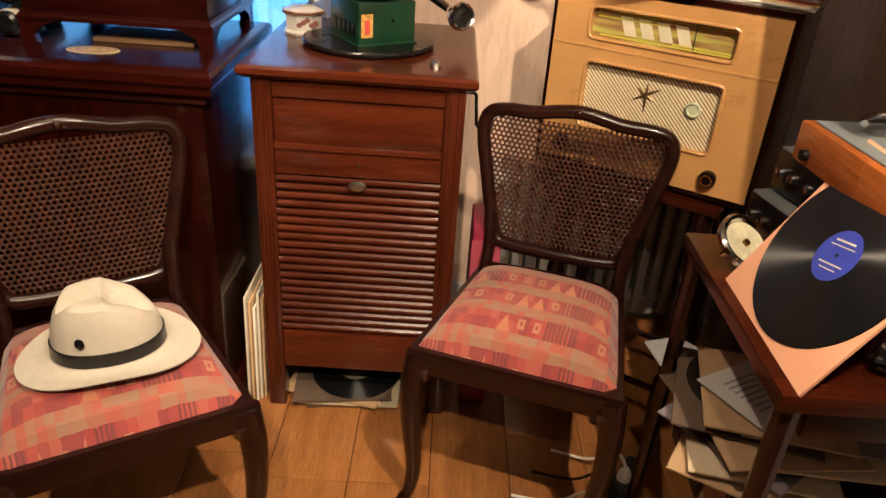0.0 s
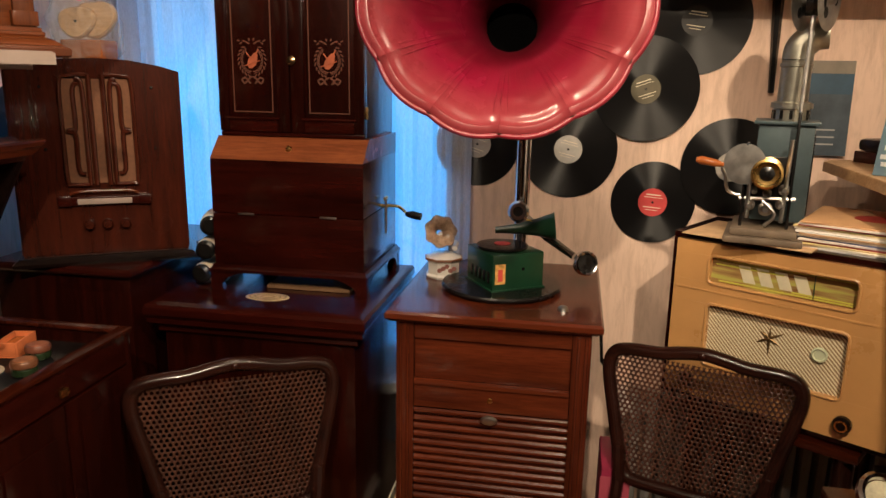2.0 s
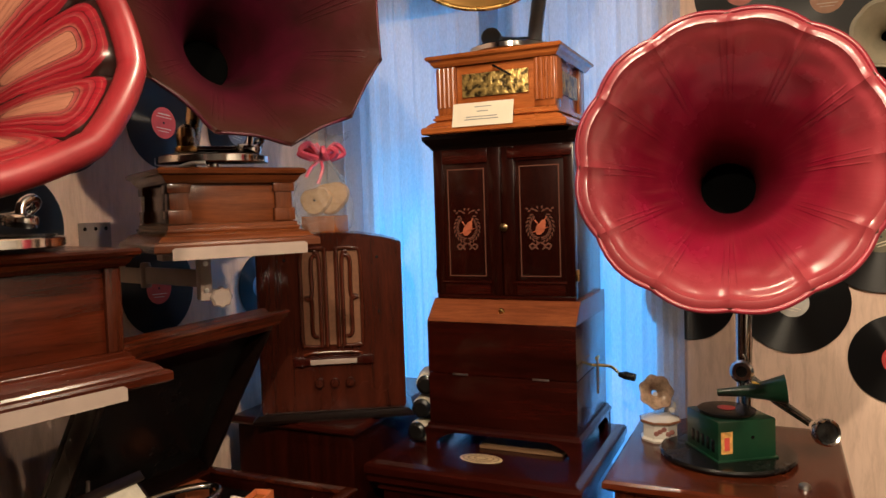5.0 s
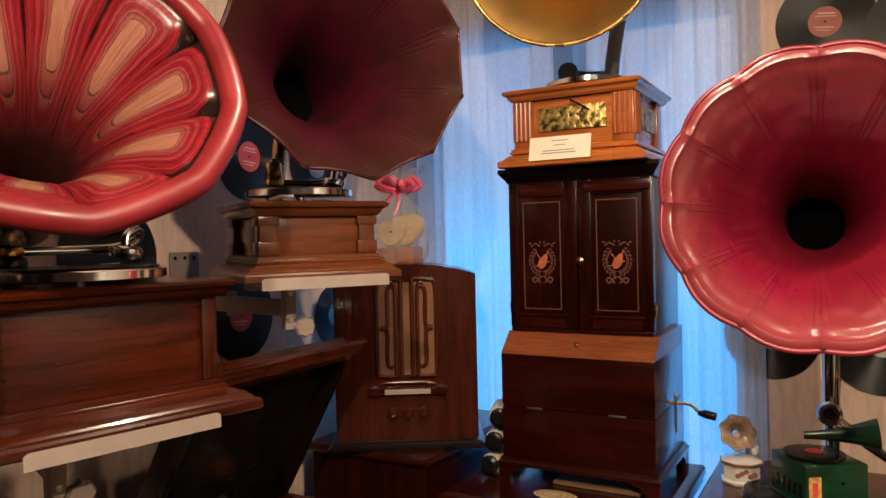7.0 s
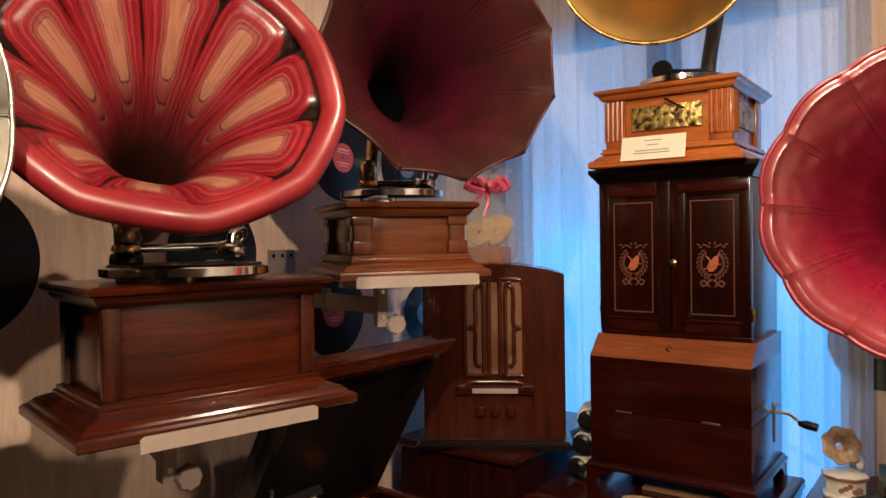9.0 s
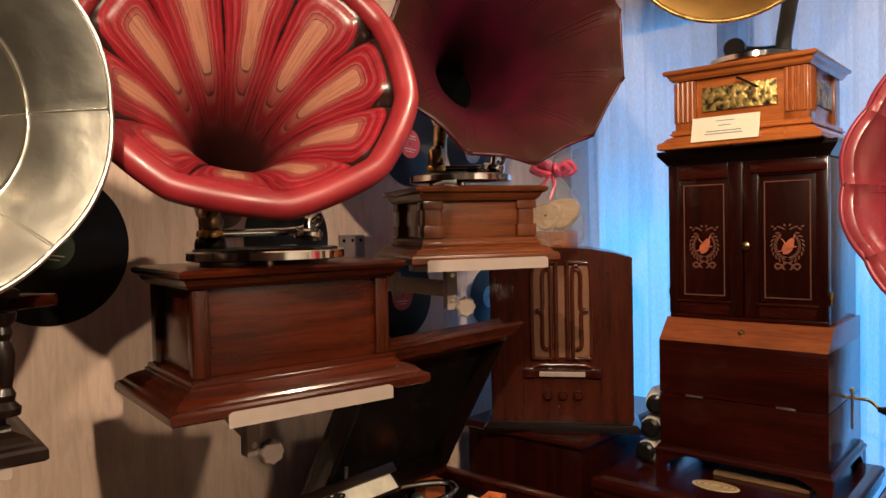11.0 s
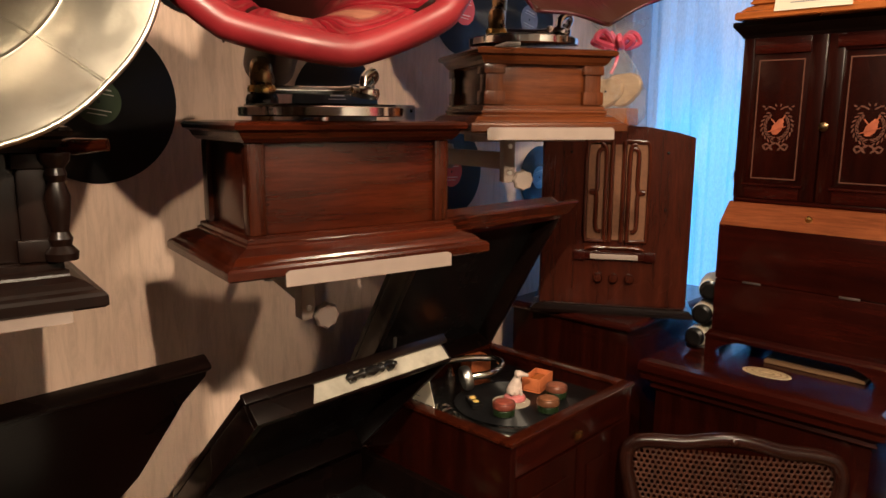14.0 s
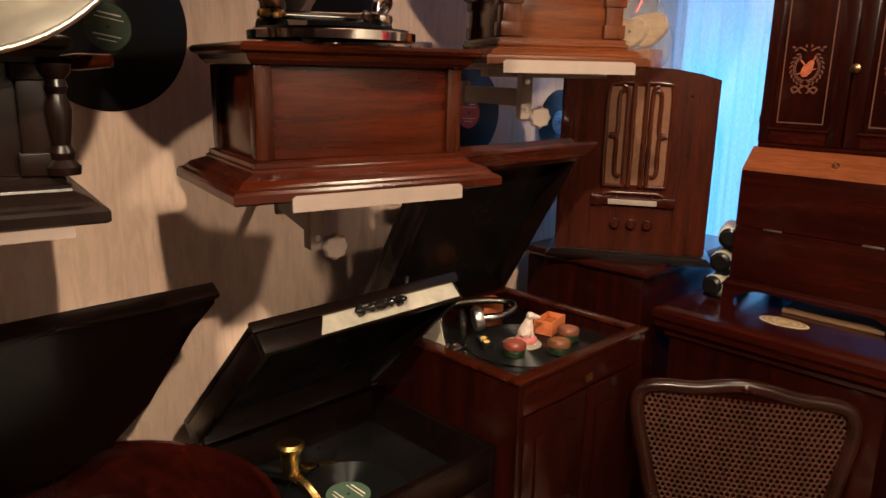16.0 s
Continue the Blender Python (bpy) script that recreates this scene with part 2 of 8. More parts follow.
structure("wall_left", cube(LEFT - 0.12, LEFT, REAR, BACK, 0, TOP, 0), WALLPAPER, "pale textured wallpaper wall hung with records")
structure("wall_right", cube(RIGHT, RIGHT + 0.12, REAR, BACK, 0, TOP, 0), GREYWALL, "grey papered side wall with shelves")
structure("wall_rear", cube(LEFT - 0.12, RIGHT + 0.12, REAR - 0.12, REAR, 0, TOP, 0), REARPAPER, "unseen rear wall, dark brown to limit bounced light")
WX0, WX1, WZ0, WZ1 = -1.50, -0.36, 0.55, 2.32
bm = bmesh.new()
box(bm, LEFT - 0.12, WX0, BACK, BACK + 0.14, 0, TOP)
box(bm, WX1, RIGHT + 0.12, BACK, BACK + 0.14, 0, TOP)
box(bm, WX0, WX1, BACK, BACK + 0.14, 0, WZ0)
box(bm, WX0, WX1, BACK, BACK + 0.14, WZ1, TOP)
structure("wall_back", bm, WALLPAPER, "papered wall with a curtained window and records")
structure("ceiling", cube(LEFT - 0.12, RIGHT + 0.12, REAR - 0.12, BACK + 0.14, TOP, TOP + 0.1, 0), CEILING, "unseen ceiling toned down to limit bounced light")

# boarded floor
floor = structure("floor", cube(LEFT - 0.12, RIGHT + 0.12, REAR - 0.12, BACK + 0.14, -0.06, -0.012, 0), BLACKWOOD, "honey-brown oak board floor")
widths = 0.20
x = LEFT
while x < RIGHT:
    x1 = min(x + widths, RIGHT)
    y = REAR + random.uniform(-0.9, 0)
    while y < BACK:
        ln = random.uniform(0.9, 1.4)
        y0, y1 = max(y, REAR), min(y + ln, BACK)
        if y1 - y0 > 0.05:
            part("plank", cube(x + 0.0008, x1 - 0.0008, y0 + 0.0008, y1 - 0.0008, -0.012, 0, 0.0012), FLOORWOOD, floor)
        y += ln
    x = x1

# window with casement, panes and net curtain
WHITE = plain("white_window_paint", (0.75, 0.75, 0.74), 0.4, 0, 0.05)
glass_m, gt, gs = material("window_glass")
gs.inputs["Transmission Weight"].default_value = 1.0
gs.inputs["Roughness"].default_value = 0.0
gs.inputs["IOR"].default_value = 1.45
window = thing("window_1", pose((WX0 + WX1) / 2, BACK + 0.07, WZ0), "white casement window behind a net curtain", "window", kind="structure")
ww, wh = WX1 - WX0, WZ1 - WZ0
bm = bmesh.new()
for a, b, c, d in ((-ww / 2, -ww / 2 + 0.06, 0, wh), (ww / 2 - 0.06, ww / 2, 0, wh), (-0.05, 0.05, 0.0602, wh - 0.0602), (-ww / 2 + 0.0602, ww / 2 - 0.0602, 0, 0.06), (-ww / 2 + 0.0602, ww / 2 - 0.0602, wh - 0.06, wh)):
    box(bm, a, b, -0.03, 0.03, c, d, 0.004)
part("window_frame", bm, WHITE, window)
for a, b in ((-ww / 2 + 0.06, -0.05), (0.05, ww / 2 - 0.06)):
    pane = part("pane", cube(a, b, -0.003, 0.003, 0.06, wh - 0.06, 0), glass_m, window)
    pane.visible_shadow = False
part("window_sill", cube(-ww / 2 - 0.04, ww / 2 + 0.04, -0.20, -0.0702, -0.04, 0.0, 0.006), WHITE, window)

sky_m, st, ss = material("overcast_daylight")
ss.inputs["Base Color"].default_value = (0, 0, 0, 1)
sn = node(st, "ShaderNodeTexNoise", Scale=1.4, Detail=3.0)
st.links.new(coords(st), sn.inputs["Vector"])
sz_ = st.nodes.new("ShaderNodeSeparateXYZ")
st.links.new(coords(st), sz_.inputs[0])
shade = calc(st, "ADD", calc(st, "MULTIPLY", sz_.outputs[2], 0.25), calc(st, "MULTIPLY", sn.outputs[0], 0.12))
st.links.new(ramp(st, shade, [(0.06, (0.02, 0.32, 0.95)), (0.44, (0.035, 0.45, 1.0)), (0.60, (0.18, 0.24, 0.36)), (0.80, (0.24, 0.21, 0.22))]), ss.inputs["Emission Color"])
ss.inputs["Emission Strength"].default_value = 3.9
backdrop = structure("backdrop", cube(-4.5, 2.5, 5.0, 5.05, -1.0, 5.0, 0), sky_m, "bluish daylight outside the window")

net_m, nt, ns = material("white_net_curtain")
out = nt.nodes["Material Output"]
tr = node(nt, "ShaderNodeBsdfTranslucent", Color=(0.86, 0.86, 0.88, 1))
df = node(nt, "ShaderNodeBsdfDiffuse", Color=(0.66, 0.65, 0.68, 1))
tp = node(nt, "ShaderNodeBsdfTransparent", Color=(0.95, 0.95, 0.95, 1))
m1, m2 = nt.nodes.new("ShaderNodeMixShader"), nt.nodes.new("ShaderNodeMixShader")
m1.inputs[0].default_value = 0.42
weave = node(nt, "ShaderNodeTexNoise", Scale=260.0, Detail=2.0)
nt.links.new(coords(nt, (1, 1, 0.3)), weave.inputs["Vector"])
wr = node(nt, "ShaderNodeMapRange")
wr.inputs["To Min"].default_value, wr.inputs["To Max"].default_value = 0.14, 0.44
nt.links.new(weave.outputs[0], wr.inputs[0])
nt.links.new(df.outputs[0], m1.inputs[1])
nt.links.new(tr.outputs[0], m1.inputs[2])
nt.links.new(wr.outputs[0], m2.inputs[0])
nt.links.new(m1.outputs[0], m2.inputs[1])
nt.links.new(tp.outputs[0], m2.inputs[2])
nt.links.new(m2.outputs[0], out.inputs[0])


def curtain(x0, x1, y, z0, z1, folds, depth):
    bm = bmesh.new()
    n, rows = int(folds * 12), 14
    grid = []
    for j in range(rows + 1):
        v = j / rows
        row = []
        for i in range(n + 1):
            u = i / n
            a = 2 * math.pi * folds * u + 0.9 * math.sin(7 * u) + 0.25 * math.sin(5 * v + 9 * u)
            row.append(bm.verts.new((x0 + (x1 - x0) * u, y + depth * (math.sin(a) * (0.65 + 0.35 * math.sin(11 * u + 1)) + 0.22 * math.sin(2.3 * a)), z0 + (z1 - z0) * v)))
        grid.append(row)
    for a, b in zip(grid, grid[1:]):
        for i in range(n):
            bm.faces.new((a[i], a[i + 1], b[i + 1], b[i]))
    return bm


net = thing("net_curtain", pose(0, 0, 0), "sheer white net curtain hanging in soft folds", "curtain")
part("cloth", curtain(-1.575, -0.33, BACK - 0.045, 0.30, 2.44, 17, 0.024), net_m, net)
part("curtain_rail", bar([(-1.575, BACK - 0.045, 2.45), (-0.30, BACK - 0.045, 2.45)], 0.011), WHITE, net)

for eye, aim, power, cone in SPOTS:
    fix = thing("ceiling_spot", pose(eye[0], eye[1], TOP), "small round white ceiling spotlight", "ceiling light", "ceiling spots")
    part("housing", turned([(0.03, -0.0002), (0.055, -0.0002), (0.055, -0.06), (0.048, -0.075), (0.044, -0.075), (0.046, -0.03), (0.0, -0.03)], 24), WHITE, fix)

# ---- records ----
vinyl_m, vt, vs = material("black_shellac")
c = vt.nodes.new("ShaderNodeTexCoord")
wave = node(vt, "ShaderNodeTexWave", Scale=130.0, Distortion=0.15, Detail=1.0)
wave.wave_type, wave.rings_direction = "RINGS", "Z"
vt.links.new(c.outputs["Object"], wave.inputs["Vector"])
vs.inputs["Base Color"].default_value = (0.006, 0.006, 0.0065, 1)
vs.inputs["Roughness"].default_value = 0.46
vs.inputs["Specular IOR Level"].default_value = 0.5
vs.inputs["Anisotropic"].default_value = 1.0
tg = vt.nodes.new("ShaderNodeTangent")
tg.direction_type, tg.axis = "RADIAL", "Z"
vt.links.new(tg.outputs[0], vs.inputs["Tangent"])
vs.inputs["Anisotropic Rotation"].default_value = 0.25
bump(vt, vs, wave.outputs[0], 0.12, 0.0006)
LABELS = {}


def label_paper(colour):
    if colour not in LABELS:
        LABELS[colour] = plain("label_paper", colour, 0.55, 0, 0.12, 40, 0.02)
    return LABELS[colour]


def record(m, r, colour, label, ink=(0.75, 0.68, 0.55), group="records on the wall"):
    """A disc lying in its local xy plane, its played side towards +z."""
    ob = thing("record", m, label, "record", group)
    e = 0.0022
    prof = [(0.0, 0), (r - 0.002, 0), (r, 0.0008), (r, e - 0.0006), (r - 0.002, e)]
    prof += [(r * 0.42, e - 0.0002), (r * 0.41, e), (0.0, e)]
    part("disc", turned(prof, 56), vinyl_m, ob)
    lr = 0.042 if r > 0.11 else 0.36 * r
    lab = part("paper_label", turned([(0.0035, e + 0.0003), (0.0035, e + 0.0008), (lr, e + 0.0008), (lr, e + 0.0001)], 40), label_paper(colour), ob)
    for a, b, w in ((0.55, 0.035, 0.5), (0.36, 0.02, 0.62), (-0.36, 0.025, 0.6), (-0.55, 0.02, 0.42)):
        part("print", cube(-lr * w, lr * w, lr * a - lr * b, lr * a + lr * b, e + 0.0009, e + 0.0012, 0), label_paper(ink), lab, smooth=False)
    return ob


# ---- horns ----
# flat black without gloss, for the shade inside the horn bores
BORE_SHADE = plain("bore_shade_black", (0.002, 0.002, 0.002), 0.9, 0, 0.2, 20, 0.0)
BORE_SHADE.node_tree.nodes["Principled BSDF"].inputs["Specular IOR Level"].default_value = 0.0


def horn(parent, m, r_mouth, length, r_throat, lobes, scallop, mats, power=3.2, rim=0.006, ribs=0.0, seg_per=12, name="horn", label="", lip=0.02, bend=True, sharp=6.0, dents=0.0, groove=0.0):
    """A flared horn; its mouth is round the origin and opens towards -z, its throat lies at z = length.
    ribs sinks (or, below 0, raises) the seams, sharp narrows them, dents knocks the sheet about, groove parts petals and rim."""
    seg = lobes * seg_per
    steps = 44
    bm = bmesh.new()
    uvl = bm.loops.layers.uv.new("uv")
    prof = []
    for k in range(steps + 1):
        s = 1 - (1 - k / steps) ** 1.35
        z = length * (1 - s)
        r = r_throat + (r_mouth - r_throat) * (0.10 * s + 0.90 * s ** power)
        prof.append((r, z, s))
    # the lip curls out and back
    for a in (0.35, 0.75, 1.0):
        prof.append((r_mouth + lip * a, lip * 0.5 * a * a, 1.0 + 0.02 * a))

    def grid(off):
        rings = []
        for r, z, s in prof:
            ring = []
            for i in range(seg):
                a = 2 * math.pi * i / seg
                w = abs(math.sin(a * lobes / 2))
                e = s ** 4
                rr = r * (1 + scallop * e * (w - 0.6))
                zz = z + abs(scallop) * r_mouth * 0.55 * e * (0.6 - w) + ribs * (1 - w) ** sharp * min(1.0, s) ** 4
                zz += groove * math.exp(-((s - 0.985) / 0.022) ** 2)
                if dents:
                    q = Vector((rr * math.cos(a), rr * math.sin(a), zz))
                    zz += dents * e * max(0.0, min(1.0, (1.0 - s) * 9)) * (noise.noise(q * 16) + 0.6 * noise.noise(q * 38))
                ring.append(bm.verts.new(((rr + off) * math.cos(a), (rr + off) * math.sin(a), zz + off * 0.6)))
            rings.append(ring)
        return rings
    inner, outer = grid(0.0), grid(0.0035)

    def skin(rings, flip):
        for k in range(len(rings) - 1):
            for i in range(seg):
                j = (i + 1) % seg
                q = (rings[k][i], rings[k][j], rings[k + 1][j], rings[k + 1][i])
                uv = ((i / seg_per, prof[k][2]), ((i + 1) / seg_per, prof[k][2]), ((i + 1) / seg_per, prof[k + 1][2]), (i / seg_per, prof[k + 1][2]))
                f = bm.faces.new(q if not flip else q[::-1])
                for lo, w in zip(f.loops, uv if not flip else uv[::-1]):
                    lo[uvl].uv = w
                f.material_index = 1 if flip else 0
    skin(inner, False)
    skin(outer, True)
    for i in range(seg):
        j = (i + 1) % seg
        f = bm.faces.new((inner[-1][i], inner[-1][j], outer[-1][j], outer[-1][i]))
        for lo in f.loops:
            lo[uvl].uv = (0.5, 1.02)
        f.material_index = 1
    ob = part(name, bm, mats[0], parent, label, m=m)
    ob.data.materials.append(mats[1])
    way = [(0, 0, length - 0.004), (0, 0, length + 0.05), (0, -0.03, length + 0.10), (0, -0.09, length + 0.13)]
    neck = curve_points(way if bend else way[:2])
    part("neck", tube(bmesh.new(), neck, [r_throat + 0.0032] * len(neck), 24, False, False), mats[1], ob)
    # black plug that stands in for the dark depth of the bore
    part("throat", turned([(0, length + 0.012), (r_throat + 0.002, length + 0.012), (r_throat + 0.002, length + 0.03), (0, length + 0.03)], 24), BORE_SHADE, ob)
    rimbm = bmesh.new()
    pts = []
    for i in range(seg):
        a = 2 * math.pi * i / seg
        w = abs(math.sin(a * lobes / 2))
        r = (r_mouth + lip) * (1 + scallop * (w - 0.6))
        pts.append((r * math.cos(a), r * math.sin(a), lip * 0.5 + abs(scallop) * r_mouth * 0.55 * (0.6 - w)))
    tube(rimbm, pts, rim, 14, True)
    part("rim", rimbm, mats[2], ob)
    return ob


def horn_paint(name, inner, deep, streak, rough=0.28, edge=0.5):
    """Lacquered sheet: deep colour towards the throat is paint, with worn streaks along the petals."""
    m, t, s = material(name)
    uv = t.nodes.new("ShaderNodeUVMap")
    n = node(t, "ShaderNodeTexNoise", Scale=5.0, Detail=6.0, Roughness=0.6)
    t.links.new(coords(t), n.inputs["Vector"])
    mp = t.nodes.new("ShaderNodeMapping")
    mp.inputs["Scale"].default_value = (9, 1.2, 1)
    t.links.new(uv.outputs[0], mp.inputs[0])
    n2 = node(t, "ShaderNodeTexNoise", Scale=2.0, Detail=5.0, Roughness=0.6)
    t.links.new(mp.outputs[0], n2.inputs["Vector"])
    c1 = ramp(t, n.outputs[0], [(0.3, deep), (0.7, inner)])
    mix = t.nodes.new("ShaderNodeMix")
    mix.data_type = "RGBA"
    t.links.new(c1, mix.inputs["A"])
    mix.inputs["B"].default_value = (*streak, 1)
    t.links.new(ramp(t, n2.outputs[0], [(0.5, (0, 0, 0)), (0.85, (0.5, 0.5, 0.5))]), mix.inputs["Factor"])
    sep = t.nodes.new("ShaderNodeSeparateXYZ")
    t.links.new(uv.outputs[0], sep.inputs[0])
    worn = t.nodes.new("ShaderNodeMix")
    worn.data_type = "RGBA"
    t.links.new(mix.outputs["Result"], worn.inputs["A"])
    worn.inputs["B"].default_value = (*streak, 1)
    t.links.new(ramp(t, sep.outputs[1], [(0.62 if edge > 0.6 else 0.80, (0, 0, 0)), (0.90, (edge * 0.6,) * 3), (1.0, (edge,) * 3)]), worn.inputs["Factor"])
    t.links.new(worn.outputs["Result"], s.inputs["Base Color"])
    s.inputs["Specular IOR Level"].default_value = 0.42
    fr_ = calc(t, "ABSOLUTE", calc(t, "SUBTRACT", calc(t, "FRACT", sep.outputs[0]), 0.5))
    # two short pressed lines beside each seam
    crease = ramp(t, fr_, [(0.0, (0, 0, 0)), (0.380, (0, 0, 0)), (0.394, (1, 1, 1)), (0.406, (1, 1, 1)), (0.420, (0, 0, 0))])
    outer = ramp(t, sep.outputs[1], [(0.66, (0, 0, 0)), (0.76, (1, 1, 1)), (0.91, (1, 1, 1)), (0.95, (0, 0, 0))])
    seam = ramp(t, fr_, [(0.0, (0, 0, 0)), (0.480, (0, 0, 0)), (0.494, (1, 1, 1))])
    mr = node(t, "ShaderNodeMapRange")
    mr.inputs["To Min"].default_value, mr.inputs["To Max"].default_value = rough - 0.06, rough + 0.14
    t.links.new(n.outputs[0], mr.inputs[0])
    t.links.new(mr.outputs[0], s.inputs["Roughness"])
    hgt = calc(t, "ADD", calc(t, "MULTIPLY", calc(t, "ADD", calc(t, "MULTIPLY", seam, 0.8), calc(t, "MULTIPLY", crease, 0.7)), outer), calc(t, "MULTIPLY", n.outputs[0], 1.6))
    bump(t, s, hgt, 0.5, 0.006)
    return m


CRIMSON = horn_paint("crimson_horn_lacquer", (0.200, 0.004, 0.026), (0.120, 0.003, 0.010), (0.25, 0.048, 0.050), 0.22, 0.58)
for key, value in (("Coat Weight", 0.45), ("Coat Roughness", 0.36)):
    CRIMSON.node_tree.nodes["Principled BSDF"].inputs[key].default_value = value
CRIMSON_RIM = plain("rose_horn_rim", (0.20, 0.014, 0.026), 0.3, 0, 0.25, 14, 0.1, 0.0)
MAROON = horn_paint("maroon_horn_lacquer", (0.060, 0.002, 0.013), (0.012, 0.003, 0.003), (0.024, 0.0070, 0.0042), 0.34, 0.95)
MAROON.node_tree.nodes["Principled BSDF"].inputs["Specular IOR Level"].default_value = 0.26
MAROON_OUT = plain("brown_horn_back", (0.038, 0.010, 0.007), 0.4, 0, 0.25, 12, 0.1)
SILVER, sv_t, sv_s = material("tarnished_silver_sheet")
sv_uv = sv_t.nodes.new("ShaderNodeUVMap")
sv_sep = sv_t.nodes.new("ShaderNodeSeparateXYZ")
sv_t.links.new(sv_uv.outputs[0], sv_sep.inputs[0])
sv_n = node(sv_t, "ShaderNodeTexNoise", Scale=7.0, Detail=5.0, Roughness=0.55)
sv_t.links.new(coords(sv_t), sv_n.inputs["Vector"])
sv_t.links.new(ramp(sv_t, sv_n.outputs[0], [(0.3, (0.40, 0.375, 0.32)), (0.7, (0.62, 0.59, 0.52))]), sv_s.inputs["Base Color"])
sv_s.inputs["Metallic"].default_value, sv_s.inputs["Roughness"].default_value = 1.0, 0.30
sv_a = ramp(sv_t, calc(sv_t, "ABSOLUTE", calc(sv_t, "SUBTRACT", calc(sv_t, "FRACT", sv_sep.outputs[0]), 0.5)), [(0.0, (0, 0, 0)), (0.488, (0, 0, 0)), (0.496, (1, 1, 1))])
sv_b = ramp(sv_t, calc(sv_t, "ABSOLUTE", calc(sv_t, "SUBTRACT", sv_sep.outputs[1], 0.84)), [(0.0, (1, 1, 1)), (0.006, (0, 0, 0))])
bump(sv_t, sv_s, calc(sv_t, "ADD", calc(sv_t, "MULTIPLY", calc(sv_t, "ADD", sv_a, sv_b), 0.4), sv_n.outputs[0]), 0.5, 0.006)
GOLDSHEET = plain("tarnished_brass_sheet", (0.38, 0.22, 0.072), 0.42, 1.0, 0.25, 6, 0.2)

petal_m, pt, ps = material("painted_petal_horn")
uv = pt.nodes.new("ShaderNodeUVMap")
sp = pt.nodes.new("ShaderNodeSeparateXYZ")
pt.links.new(uv.outputs[0], sp.inputs[0])


pn = node(pt, "ShaderNodeTexNoise", Scale=9.0, Detail=5.0, Roughness=0.65)
pt.links.new(coords(pt), pn.inputs["Vector"])
wob = calc(pt, "MULTIPLY", calc(pt, "SUBTRACT", pn.outputs[0], 0.5), 0.34)
fu = calc(pt, "ABSOLUTE", calc(pt, "SUBTRACT", calc(pt, "FRACT", sp.outputs[0]), 0.5))
across = calc(pt, "ADD", calc(pt, "MULTIPLY", fu, 2.0), wob)
above = calc(pt, "MAXIMUM", calc(pt, "SUBTRACT", sp.outputs[1], 0.86), 0.0)
below = calc(pt, "MAXIMUM", calc(pt, "SUBTRACT", 0.86, sp.outputs[1]), 0.0)
near = calc(pt, "ADD", calc(pt, "MAXIMUM", calc(pt, "MULTIPLY", above, 8.2), calc(pt, "MULTIPLY", below, 1.35)), calc(pt, "MULTIPLY", wob, 0.5))
shape = calc(pt, "POWER", calc(pt, "ADD", calc(pt, "POWER", calc(pt, "MAXIMUM", across, 0.0), 3.6), calc(pt, "POWER", calc(pt, "MAXIMUM", near, 0.0), 3.6)), 1 / 3.6)
RED, ROSE, CREAM, LINE = (0.185, 0.006, 0.013), (0.21, 0.026, 0.033), (0.29, 0.122, 0.080), (0.016, 0.005, 0.004)
pcol = ramp(pt, shape, [(0.0, CREAM), (0.30, CREAM), (0.315, LINE), (0.33, (0.24, 0.07, 0.055)), (0.42, ROSE), (0.44, LINE), (0.455, (0.24, 0.07, 0.055)), (0.52, RED), (0.63, RED), (0.642, (0.25, 0.065, 0.055)), (0.655, ROSE), (0.74, RED), (0.752, LINE), (0.765, RED), (0.87, RED), (0.884, (0.25, 0.065, 0.055)), (0.895, RED), (0.975, RED), (0.985, LINE)])
throat_shade = pt.nodes.new("ShaderNodeMix")
throat_shade.data_type = "RGBA"
grime = node(pt, "ShaderNodeTexNoise", Scale=3.0, Detail=7.0, Roughness=0.7)
gmap = pt.nodes.new("ShaderNodeMapping")
gmap.inputs["Scale"].default_value = (7, 1.6, 1)
pt.links.new(uv.outputs[0], gmap.inputs[0])
pt.links.new(gmap.outputs[0], grime.inputs["Vector"])
dirt = pt.nodes.new("ShaderNodeMix")
dirt.data_type, dirt.blend_type = "RGBA", "MULTIPLY"
dirt.inputs["Factor"].default_value = 0.75
pt.links.new(pcol, dirt.inputs["A"])
pt.links.new(ramp(pt, grime.outputs[0], [(0.34, (0.42, 0.34, 0.30)), (0.54, (1, 1, 1))]), dirt.inputs["B"])
pt.links.new(dirt.outputs["Result"], throat_shade.inputs["A"])
# the shade deep in the horn is mixed into the colour here
throat_shade.inputs["B"].default_value = (0.030, 0.007, 0.006, 1)
pt.links.new(ramp(pt, sp.outputs[1], [(0.30, (1, 1, 1)), (0.55, (0.4, 0.4, 0.4)), (0.72, (0, 0, 0))]), throat_shade.inputs["Factor"])
pt.links.new(throat_shade.outputs["Result"], ps.inputs["Base Color"])
ps.inputs["Roughness"].default_value = 0.30
bump(pt, ps, pn.outputs[0], 0.2, 0.004)
ROSERIM = plain("rose_red_rim_paint", (0.165, 0.010, 0.014), 0.38, 0, 0.3, 10, 0.2, 0.08)

# ---- gramophones on the wall shelves ----


